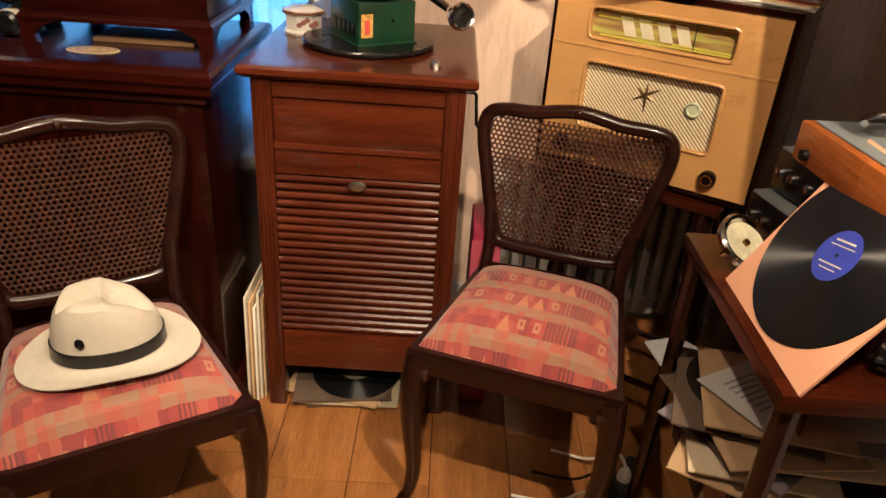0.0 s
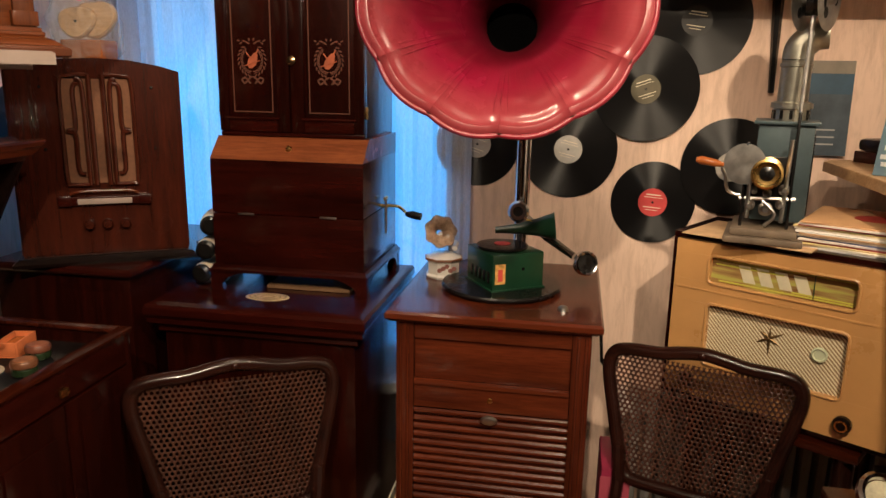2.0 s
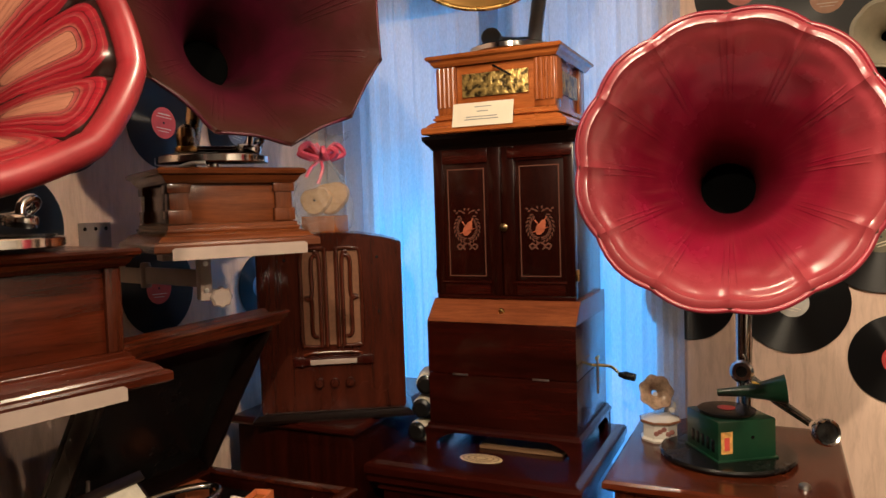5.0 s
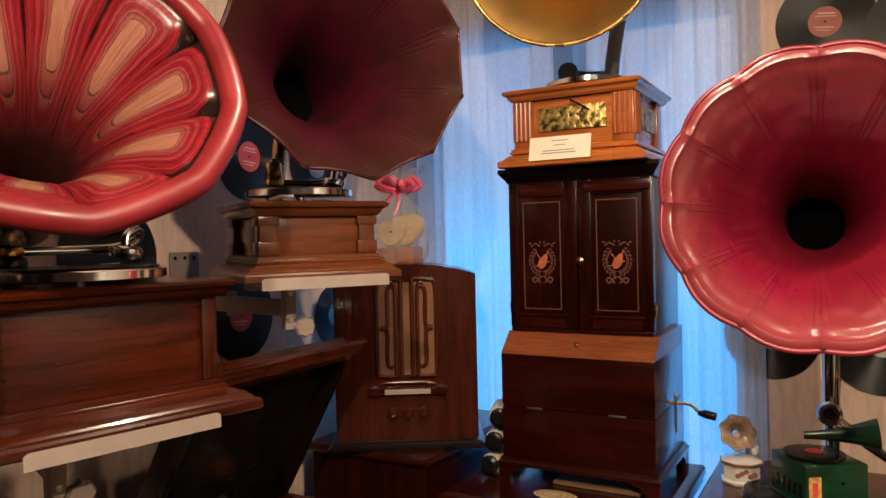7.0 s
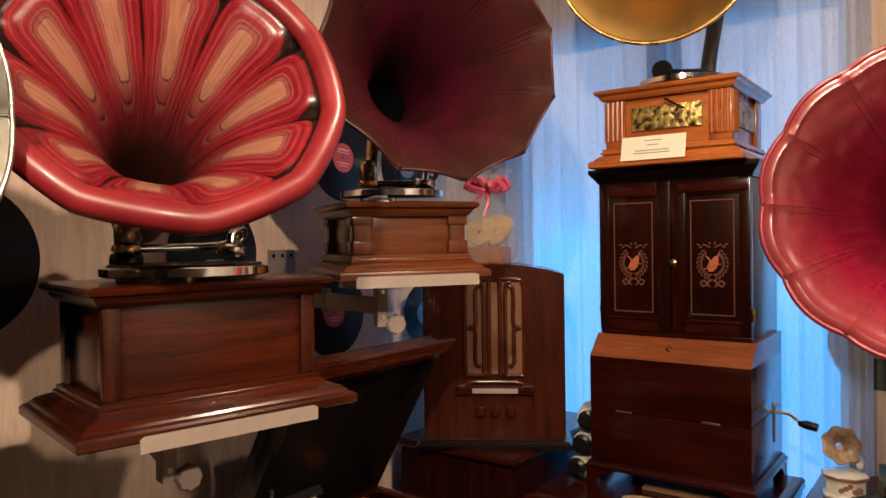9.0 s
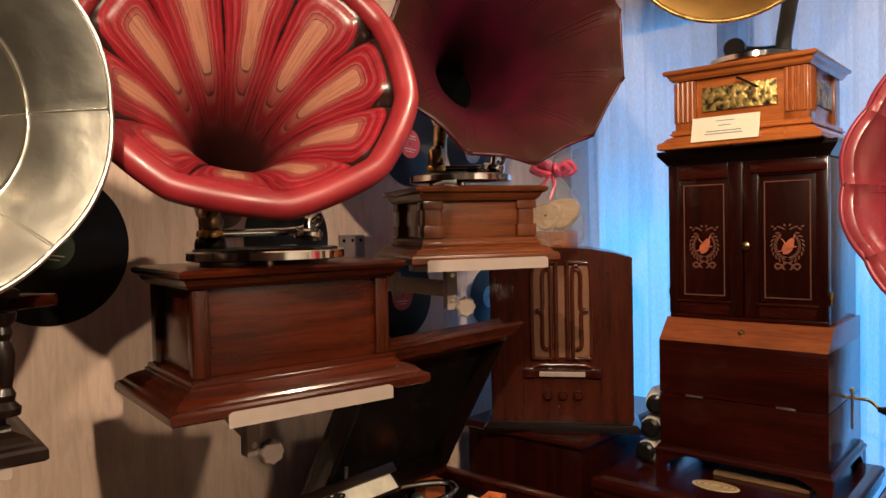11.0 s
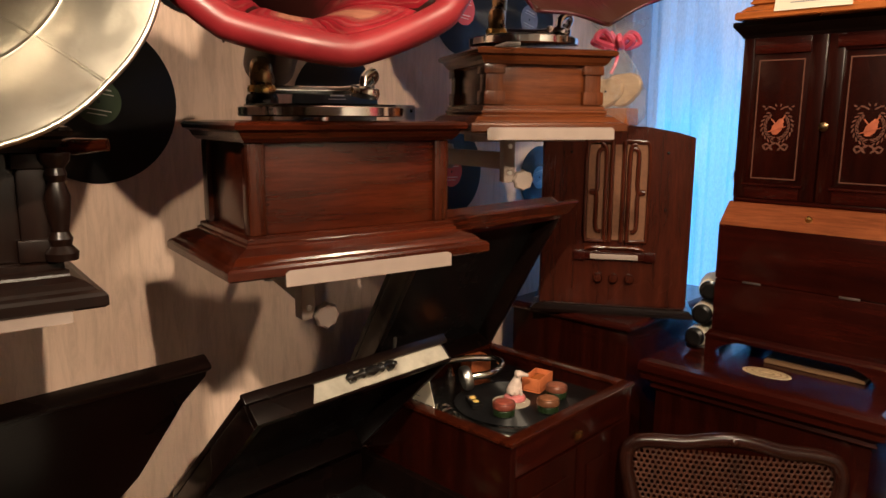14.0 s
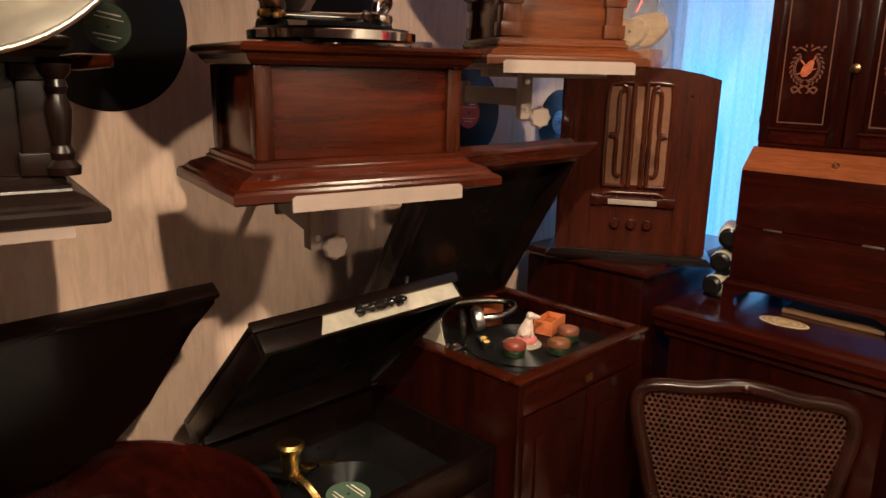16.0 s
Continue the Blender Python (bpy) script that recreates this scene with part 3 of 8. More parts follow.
def gram_box(name, m, w, d, h, wood_m, wood_up, label, plinth=0.05, corner=0.03, group="", pilaster=True):
    """A table gramophone case, front towards -y, origin under the middle of its base."""
    ob = thing(name, m, label, "gramophone", group)
    base = bmesh.new()
    rect_loft(base, w, d, [(0, 0), (plinth - 0.004, 0), (plinth, 0.003), (plinth, 0.014), (plinth - 0.003, 0.018), (plinth - 0.010, 0.0205), (plinth - 0.013, 0.024), (plinth - 0.020, 0.030), (plinth - 0.032, 0.035), (0.010, 0.038), (0.010, 0.042), (0.006, 0.044), (0.006, 0.050), (0.0, 0.052), (0, 0.0525)])
    part("base_moulding", base, wood_m, ob, smooth=False)
    part("body", cube(-w / 2 + 0.008, w / 2 - 0.008, -d / 2 + 0.008, d / 2 - 0.008, 0.0525, h - 0.03, 0.002), wood_m, ob)
    for a in (-1, 1):
        for b in (-1, 1):
            cx, cy = a * (w / 2 - corner / 2), b * (d / 2 - corner / 2)
            bm = bmesh.new()
            box(bm, cx - corner / 2, cx + corner / 2, cy - corner / 2, cy + corner / 2, 0.0527, h - 0.0305, 0.003)
            if pilaster:
                box(bm, cx - corner / 2 - 0.004, cx + corner / 2 + 0.004, cy - corner / 2 - 0.004, cy + corner / 2 + 0.004, 0.0527, 0.078, 0.002)
                box(bm, cx - corner / 2 - 0.004, cx + corner / 2 + 0.004, cy - corner / 2 - 0.004, cy + corner / 2 + 0.004, h - 0.048, h - 0.0305, 0.002)
            part("corner_post", bm, wood_up, ob)
    top = bmesh.new()
    rect_loft(top, w, d, [(-0.01, h - 0.030), (0.004, h - 0.030), (0.010, h - 0.024), (0.014, h - 0.016), (0.022, h - 0.012), (0.024, h - 0.006), (0.020, h - 0.002), (0.012, h), (0, h)])
    part("top_moulding", top, wood_m, ob, smooth=False)
    return ob


def turntable(parent, x, y, z, r, mat=None):
    part("turntable", turned([(0.012, z + 0.0002), (0.012, z + 0.012), (r - 0.004, z + 0.012), (r, z + 0.014), (r, z + 0.026), (r - 0.005, z + 0.028), (0, z + 0.028)], 56), CHROME, parent, "nickel-plated platter", m=pose(x, y, 0))
    part("platter_cloth", turned([(0.004, z + 0.0282), (0.004, z + 0.031), (r - 0.012, z + 0.031), (r - 0.011, z + 0.0282)], 56), BLACK, parent, "dark record on the platter", m=pose(x, y, 0))


def shelf_bracket(m, w, d, wall, hang=-0.06, name="wall_shelf"):
    """A flat shelf with a turned-up front lip on a hinged wall arm; front edge towards -y, top at z = 0, wall: where the arm is fixed."""
    ob = thing(name, m, "pale pink metal wall shelf on a bracket arm", "wall shelf", "wall shelves")
    part("plate", cube(-w / 2 + 0.01, w / 2 - 0.01, -d / 2, d / 2, -0.007, -0.0003, 0.001), PINKPAINT, ob)
    lip = bmesh.new()
    slab(lip, [(-w / 2, -0.013), (w / 2, -0.013), (w / 2, 0.006), (w / 2 - 0.006, 0.010), (-w / 2 + 0.006, 0.010), (-w / 2, 0.006)], 0, 0.003, 0.0006)
    lip.transform(Matrix(((1, 0, 0, 0), (0, 0, 1, -d / 2 - 0.0032), (0, 1, 0, 0), (0, 0, 0, 1))))
    part("front_lip", lip, PINKPAINT, ob, "turned-up rounded front lip")
    part("cross_bar", cube(-w / 2 + 0.02, w / 2 + 0.02, 0.0, 0.05, -0.022, -0.0072, 0.002), PINKPAINT, ob)
    part("hanger", cube(hang - 0.012, hang + 0.012, -0.03, 0.0, -0.105, -0.0074, 0.003), PINKPAINT, ob)
    for z in (-0.03, -0.085):
        part("screw", turned([(0, 0), (0.0055, 0), (0.0045, 0.002), (0, 0.0026)], 10), STEEL, ob, m=pose(hang, -0.0302, z, 90, 0, 0))
    part("clamp_knob", lathe(bmesh.new(), [(0, -0.008), (0.018, -0.008), (0.021, -0.004), (0.021, 0.004), (0.018, 0.008), (0, 0.009)], 48, None, lambda k, r, z, a: (r * (1 + 0.07 * math.cos(8 * a)), z)), PINKPAINT, ob, "lobed clamping knob", m=pose(hang + 0.028, -0.034, -0.100, 90, 0, 0))
    far = m.inverted() @ Vector(wall)
    near = Vector((hang, 0.002, -0.060))
    way = (far - near).normalized()
    turn_z = math.degrees(math.atan2(way.y, way.x))
    long = (far - near).to_2d().length
    part("arm", box(box(bmesh.new(), 0.0, long * 0.52, -0.007, 0.007, -0.020, 0.016, 0.003), long * 0.48, long, -0.012, -0.0072, -0.024, 0.012, 0.002), PINKPAINT, ob, "jointed box-section arm", m=pose(near.x, near.y, near.z, 0, 0, turn_z))
    part("arm_joint", turned([(0, -0.03), (0.011, -0.03), (0.012, -0.024), (0.012, 0.020), (0.010, 0.026), (0, 0.027)], 18), PINKPAINT, ob, m=pose(near.x + way.x * long * 0.5, near.y + way.y * long * 0.5, near.z))
    return ob


def facing(x, y, z, angle):
    """The pose of a thing whose front (-y) is turned by angle degrees."""
    return pose(x, y, z, 0, 0, angle)


# the red petal-horn gramophone
A1 = 78.0
G1 = (-1.152, 0.559, 1.329)
g1 = gram_box("horn_gramophone", facing(*G1, A1), 0.34, 0.215, 0.215, WALNUT, WALNUT_UP, "walnut gramophone with a red petal-painted horn on a shelf", plinth=0.05, corner=0.026, pilaster=False)
turntable(g1, -0.005, 0.0, 0.2090, 0.132)
shelf_bracket(facing(G1[0], G1[1], G1[2], A1), 0.28, 0.317, (LEFT + 0.004, 0.66, 1.26), -0.05)

# the maroon-horn gramophone
A2 = 59.0
G2 = (-1.135, 1.058, 1.522)
BROWNOAK = wood("brown_oak", (0.14, 0.036, 0.010), (0.050, 0.013, 0.0045), 0.24, "x", 0.12)
BROWNOAK_UP = wood("brown_oak_upright", (0.115, 0.030, 0.009), (0.042, 0.011, 0.004), 0.24, "z", 0.12)
g2 = gram_box("horn_gramophone", facing(*G2, A2), 0.24, 0.235, 0.158, BROWNOAK, BROWNOAK_UP, "oak gramophone with a dark maroon horn on a shelf", plinth=0.04, corner=0.035)
turntable(g2, 0.0, 0.0, 0.1582, 0.112)
shelf_bracket(facing(G2[0], G2[1], G2[2], A2), 0.26, 0.317, (LEFT + 0.008, 1.13, 1.46), -0.035)

# the silver-horn gramophone
EBONY = wood("dark_carved_walnut", (0.0110, 0.0044, 0.0030), (0.0034, 0.0016, 0.0012), 0.30, "z", 0.05)
A0 = 80.0
G0 = (-1.22, -0.010, 1.335)
g0 = gram_box("horn_gramophone", facing(*G0, A0), 0.29, 0.26, 0.205, EBONY, EBONY, "near-black carved gramophone with a silver horn on a shelf", plinth=0.043, corner=0.034)
for a in (-1, 1):
    for b in (-1, 1):
        col = turned([(0.008, 0.0530), (0.017, 0.0535), (0.018, 0.062), (0.011, 0.070), (0.013, 0.078), (0.009, 0.086), (0.012, 0.105), (0.014, 0.125), (0.009, 0.142), (0.012, 0.150), (0.010, 0.158), (0.016, 0.166), (0.017, 0.1745), (0.008, 0.1748)], 20)
        part("corner_column", col, EBONY, g0, "turned corner column", m=pose(a * 0.150, b * 0.135, 0))
for a in (-1, 1):
    part("side_relief", rect_loft(bmesh.new(), 0.16, 0.075, [(0, 0), (0, 0.004), (-0.010, 0.008), (-0.014, 0.004), (-0.03, 0.005)]), EBONY, g0, smooth=False, m=Matrix(((0, 0, a, a * 0.1372), (1, 0, 0, 0), (0, 1, 0, 0.115), (0, 0, 0, 1))))
turntable(g0, 0.0, 0.0, 0.2002, 0.12)
shelf_bracket(facing(G0[0], G0[1], G0[2], A0), 0.30, 0.333, (LEFT + 0.004, 0.0, 1.27), -0.05)


def mouth(parent, centre, target, roll=0):
    """The horn's pose in the frame of its gramophone."""
    return parent.matrix_basis.inverted() @ look(centre, target, roll)


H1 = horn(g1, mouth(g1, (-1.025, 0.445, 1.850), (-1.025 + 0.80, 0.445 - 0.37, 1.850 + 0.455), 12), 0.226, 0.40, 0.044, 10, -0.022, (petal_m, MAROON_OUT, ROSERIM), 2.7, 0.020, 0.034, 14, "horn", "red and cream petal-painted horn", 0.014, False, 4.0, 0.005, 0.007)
H2 = horn(g2, mouth(g2, (-0.955, 1.015, 1.972), (-0.955 + 0.74, 1.015 - 0.46, 1.972 + 0.06)), 0.243, 0.42, 0.060, 11, -0.060, (MAROON, MAROON_OUT, MAROON), 2.3, 0.003, -0.006, 12, "horn", "dark maroon scalloped horn", 0.004, False, 9.0, 0.004)
H0 = horn(g0, mouth(g0, (-1.035, -0.01, 1.752), (-0.35, -0.12, 1.80)), 0.235, 0.40, 0.034, 8, 0.012, (SILVER, SILVER, SILVER), 3.0, 0.003, 0.004, 12, "horn", "tarnished silver sheet-metal horn", 0.004, False, 10.0, 0.005)

for g, hn, depth, hgt, left, back, rise in ((g1, H1, 0.40, 0.2152, -0.07, 0.09, 0.03), (g2, H2, 0.42, 0.1582, -0.03, 0.08, -0.05), (g0, H0, 0.40, 0.2002, -0.02, 0.09, -0.04)):
    top, axis = hn.matrix_basis @ Vector((0, 0, depth + 0.035)), hn.matrix_basis.to_3x3() @ Vector((0, 0, 1))
    foot = Vector((left, back, hgt))
    part("horn_elbow", bar(curve_points([foot, foot + Vector((0, 0, 0.045)), foot + Vector((0, 0, 0.085)), (foot + top) / 2 + axis * 0.03 + Vector((0, 0, rise)), top + axis * 0.02, top - axis * 0.004]), 0.0185, 16), BRONZE, g, "bronzed elbow that carries the horn")
    part("elbow_collar", turned([(0.0185, hgt + 0.012), (0.024, hgt + 0.014), (0.027, hgt + 0.024), (0.027, hgt + 0.034), (0.024, hgt + 0.042), (0.0185, hgt + 0.043)], 24), BLACK, g, m=pose(left, back, 0))
    part("collar_ring", turned([(0.0185, hgt + 0.0435), (0.023, hgt + 0.045), (0.024, hgt + 0.050), (0.022, hgt + 0.056), (0.0185, hgt + 0.057)], 24), BRASS, g, m=pose(left, back, 0))
    part("tone_arm", bar(curve_points([(left, back, hgt + 0.050), (0.03, back - 0.008, hgt + 0.050), (0.085, back - 0.02, hgt + 0.052), (0.115, back - 0.03, hgt + 0.062), (0.122, back - 0.04, hgt + 0.074), (0.108, back - 0.055, hgt + 0.082), (0.088, back - 0.065, hgt + 0.072), (0.080, back - 0.075, hgt + 0.052)]), 0.0075, 12), CHROME, g, "nickel goose-neck tone arm")
    part("sound_box", turned([(0, -0.008), (0.024, -0.008), (0.026, 0), (0.024, 0.008), (0.008, 0.009), (0, 0.012)], 24), CHROME, g, m=pose(0.074, back - 0.09, hgt + 0.046, 12, 0, 20))
    part("speed_lever", bar([(-0.09, -0.085, hgt + 0.002), (-0.07, -0.095, hgt + 0.009), (-0.045, -0.1, hgt + 0.009)], 0.004, 8), STEEL, g)

# ---- floor gramophones with raised lids ----


def lid_chest(name, m, w, d, h, lid_angle, lid_thick, wood_m, wood_up, label, doors=True, inside=BLACK, well=0.03, lid_wood=BLACKWOOD, flare=0.0):
    """A floor gramophone, front towards -y, hinge at the back; the lid is raised by lid_angle degrees."""
    ob = thing(name, m, label, "gramophone", "floor gramophones")
    t = 0.018
    part("side_panel", cube(-w / 2, -w / 2 + t, -d / 2, d / 2, 0.05, h, 0.003), wood_up, ob)
    part("side_panel", cube(w / 2 - t, w / 2, -d / 2, d / 2, 0.05, h, 0.003), wood_up, ob)
    part("back_panel", cube(-w / 2 + t + 0.0002, w / 2 - t - 0.0002, d / 2 - t, d / 2 - 0.001, 0.05, h - 0.002, 0.001), wood_up, ob)
    part("front_rail", cube(-w / 2 + t + 0.0002, w / 2 - t - 0.0002, -d / 2 + 0.001, -d / 2 + t, h - 0.07, h, 0.003), wood_m, ob)
    part("deck", cube(-w / 2 + t + 0.0002, w / 2 - t - 0.0002, -d / 2 + t + 0.0002, d / 2 - t - 0.0002, h - well - 0.014, h - well, 0.001), inside, ob, "black motor board")
    base = bmesh.new()
    rect_loft(base, w, d, [(0, 0), (0.018, 0), (0.018, 0.035), (0.008, 0.044), (0.004, 0.0498), (0, 0.0498)])
    part("plinth", base, wood_m, ob, smooth=False)
    if flare:
        for q in ((-w / 2 - 0.005, w / 2 + 0.005, -d / 2 - 0.006, -d / 2 + 0.024), (-w / 2 - 0.005, w / 2 + 0.005, d / 2 - 0.024, d / 2 - 0.001), (-w / 2 - 0.005, -w / 2 + 0.024, -d / 2 + 0.0242, d / 2 - 0.0242), (w / 2 - 0.024, w / 2 + 0.005, -d / 2 + 0.0242, d / 2 - 0.0242)):
            part("rim", cube(*q, h + 0.0002, h + 0.009, 0.003), WALNUT, ob, "worn red-brown rim")
    if doors:
        for a in (-1, 1):
            x0, x1 = sorted((a * 0.002, a * (w / 2 - t - 0.002)))
            dr = part("door", cube(x0, x1, -d / 2 - 0.002, -d / 2 + 0.016, 0.07, h - 0.074, 0.002), wood_up, ob)
            part("door_panel", cube(x0 + 0.035, x1 - 0.035, -d / 2 - 0.007, -d / 2 - 0.0022, 0.12, h - 0.125, 0.002), wood_up, dr)
            part("knob", turned([(0, 0), (0.006, 0), (0.005, 0.012), (0.011, 0.018), (0.010, 0.026), (0, 0.028)], 16), STEEL, dr, m=pose(a * 0.022, -d / 2 - 0.002, h * 0.62, 90, 0, 0))
    lid = part("lid", cube(-w / 2 - 0.008, w / 2 + 0.008, -d - 0.008, 0.0, lid_thick - 0.012, lid_thick, 0.003), lid_wood, ob, "raised lid", m=pose(0, d / 2, h, -lid_angle, 0, 0))
    part("lid_lining", cube(-w / 2 + 0.0102, w / 2 - 0.0102, -d + 0.0102, -0.004, lid_thick - 0.016, lid_thick - 0.0122, 0), BLACK, lid, "black lid lining")
    part("lid_moulding", cube(-w / 2 - 0.016, w / 2 + 0.016, -d - 0.016, -d - 0.0082, lid_thick - 0.022, lid_thick - 0.002, 0.003), wood_m, lid)
    part("lid_front", cube(-w / 2 - 0.008, w / 2 + 0.008, -d - 0.008, -d + 0.008, 0.002, lid_thick - 0.0122, 0.003), wood_m, lid)
    if flare:
        cove = [(-d - 0.0084, 0.0), (-d - flare, 0.0), (-d - flare - 0.002, 0.004), (-d - flare - 0.001, 0.012), (-d - flare * 0.86, 0.015), (-d - flare * 0.60, 0.024), (-d - flare * 0.42, 0.040), (-d - flare * 0.36, 0.050), (-d - flare * 0.36, 0.058), (-d - 0.0166, 0.062), (-d - 0.0166, 0.004)]
        bm = bmesh.new()
        ends = []
        for a in (-1, 1):
            ends.append([bm.verts.new((a * (w / 2 + 0.016 + max(0.0, -d - y) * 0.8), y, z)) for y, z in cove])
        n = len(cove)
        for i in range(n):
            bm.faces.new((ends[0][i], ends[0][(i + 1) % n], ends[1][(i + 1) % n], ends[1][i]))
        bm.faces.new(ends[0][::-1])
        bm.faces.new(ends[1])
        bmesh.ops.recalc_face_normals(bm, faces=bm.faces)
        part("lid_cornice", bm, CABINET, lid, "flared lid cornice", smooth=False)
    part("lid_back", cube(-w / 2 + 0.0082, w / 2 - 0.0082, -0.012, 0, -0.004, lid_thick - 0.0162, 0.001), lid_wood, lid)
    for a in (-1, 1):
        x0, x1 = sorted((a * (w / 2 + 0.008), a * (w / 2 - 0.008)))
        part("lid_side", cube(x0, x1, -d + 0.0082, 0, 0.002, lid_thick - 0.0122, 0.003), lid_wood, lid)
    return ob, lid


grm, grm_lid = lid_chest("floor_gramophone", facing(-1.185, 1.06, 0, 90), 0.45, 0.43, 0.94, 60, 0.06, MAHOGANY, MAHOGANY_UP, "dark wooden floor gramophone with its lid raised", inside=BLACK, flare=0.040)
ch2, ch2_lid = lid_chest("floor_gramophone", facing(-1.21, 0.62, 0, 90), 0.43, 0.38, 0.80, 45, 0.06, BLACKWOOD, BLACKWOOD, "black wooden floor gramophone with its lid raised", inside=BLACK, well=0.078)
bm = bmesh.new()
lathe(bm, [(0, -0.06), (0.004, -0.058), (0.007, -0.05), (0.004, -0.045), (0.005, -0.03), (0.009, -0.022), (0.006, -0.015), (0.010, 0), (0.006, 0.015), (0.009, 0.022), (0.005, 0.03), (0.004, 0.045), (0.007, 0.05), (0.004, 0.058), (0, 0.06)], 14, pose(0, 0, 0, 0, 90, 0))
# added pale plate with a slanted end imitates lamplight on the lid front
LIDGLARE = plain("lid_glare_plate", (0.40, 0.37, 0.31), 0.30, 0.2, 0.2, 30, 0.3)
part("front_plate", slab(bmesh.new(), [(-0.115, -0.020), (0.214, -0.020), (0.214, 0.021), (-0.090, 0.021)], 0, 0.0016, 0.0004), LIDGLARE, ch2_lid, "pale plate standing in for glare on the lid", m=pose(0, -0.3882, 0.026, 90, 0, 0))
part("lid_handle", bm, BLACK, ch2_lid, "turned black handle", m=pose(0.02, -0.38 - 0.020, 0.027))
for a in (-0.045, 0.045):
    part("handle_bracket", cube(a + 0.014, a + 0.026, -0.40, -0.3884, 0.018, 0.036, 0.002), BLACK, ch2_lid)

# oval bow-fronted gramophone with a shaped lid
ch3 = thing("floor_gramophone", pose(-1.21, 0.08, 0.03), "dark red mahogany oval floor gramophone with its lid raised", "gramophone", "floor gramophones")
bm = bmesh.new()
lathe(bm, [(0.22, -0.018), (0.235, 0.02), (0.235, 0.06), (0.225, 0.07), (0.25, 0.30), (0.27, 0.55), (0.275, 0.76), (0.285, 0.78), (0.288, 0.80), (0.283, 0.815), (0.272, 0.817), (0.268, 0.80), (0.266, 0.72), (0.0, 0.72)], 48)
part("drum", bm, MAHOGANY, ch3, m=pose(0.0, 0.03, -0.012) @ Matrix.Diagonal((1.08, 1.10, 1.0, 1)))
part("platter", turned([(0.01, 0.7202), (0.01, 0.735), (0.14, 0.735), (0.142, 0.745), (0.138, 0.750), (0, 0.750)], 48), STEEL, ch3)
outl = [(-0.30, -0.40), (0.30, -0.40), (0.30, -0.385), (0.275, -0.33), (0.255, -0.24), (0.235, -0.15), (0.19, -0.06), (0.10, 0.0), (-0.10, 0.0), (-0.19, -0.06), (-0.235, -0.15), (-0.255, -0.24), (-0.275, -0.33), (-0.30, -0.385)]
ch3_lid = part("lid", slab(bmesh.new(), outl, 0.0, 0.022, 0.004), BLACKWOOD, ch3, "shaped raised lid", m=pose(-0.23, -0.012, 0.785, 0, 0, 90) @ pose(0, 0, 0, -57, 0, 0))
part("lid_edge", cube(-0.305, 0.305, -0.412, -0.4002, -0.004, 0.026, 0.005), BLACKWOOD, ch3_lid)

# ---- along the back wall ----

# low dark box that carries the table radio
side = thing("wooden_chest", pose(-1.29, 1.76, 0), "dark mahogany chest below the table radio", "chest")
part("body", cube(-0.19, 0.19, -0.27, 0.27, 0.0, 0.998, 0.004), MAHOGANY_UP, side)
bm = bmesh.new()
rect_loft(bm, 0.38, 0.54, [(0, 0.9985), (0.012, 0.9985), (0.018, 1.006), (0.016, 1.014), (0.008, 1.02), (0, 1.02)])
part("top", bm, MAHOGANY, side, smooth=False)

# big phonograph chest
B = thing("phonograph_chest", pose(-0.77, 1.74, 0), "wide dark mahogany cabinet with a moulded top", "cabinet")
part("body", cube(-0.25, 0.25, -0.235, 0.235, 0.03, 0.86, 0.003), MAHOGANY_UP, B)
bm = bmesh.new()
rect_loft(bm, 0.50, 0.47, [(0, 0.8605), (0.006, 0.8605), (0.012, 0.866), (0.008, 0.874), (0.014, 0.880), (0.030, 0.890), (0.030, 0.902), (0.036, 0.912), (0.036, 0.930), (0.030, 0.938), (0.012, 0.942), (0, 0.942)])
part("top", bm, MAHOGANY, B, smooth=False)
bm = bmesh.new()
rect_loft(bm, 0.50, 0.47, [(0, 0.0), (0.02, 0.0), (0.02, 0.07), (0.01, 0.085), (0.003, 0.09), (0, 0.09)])
part("plinth", bm, MAHOGANY, B, smooth=False)

part("inlaid_plaque", turned([(0, 0.9422), (0.058, 0.9422), (0.056, 0.9436), (0, 0.9436)], 40), plain("tan_wood_inlay", (0.46, 0.34, 0.20), 0.4, 0, 0.3, 45, 0.05), B, "pale oval inlay on the top", m=pose(-0.005, -0.155, 0) @ Matrix.Diagonal((1.0, 0.55, 1, 1)))
DARKINLAY = plain("dark_inlay_line", (0.13, 0.065, 0.030), 0.4)
for r in (0.050, 0.036, 0.019):
    part("inlay_ring", turned([(r - 0.0035, 0.9437), (r, 0.9437), (r, 0.9441), (r - 0.0035, 0.9441)], 40), DARKINLAY, B, m=pose(-0.005, -0.155, 0) @ Matrix.Diagonal((1.0, 0.55, 1, 1)))

# the musical bureau standing on the chest
INLAY = plain("orange_wood_inlay", (0.34, 0.080, 0.034), 0.75, 0, 0.3, 60, 0.0)
STRING = plain("inlay_string", (0.085, 0.024, 0.012), 0.75, 0, 0.2, 60, 0.0)
O = thing("music_box_bureau", pose(-0.733, 1.79, 0.9422), "tall dark mahogany musical bureau with inlaid doors", "music box")
w, d = 0.405, 0.33


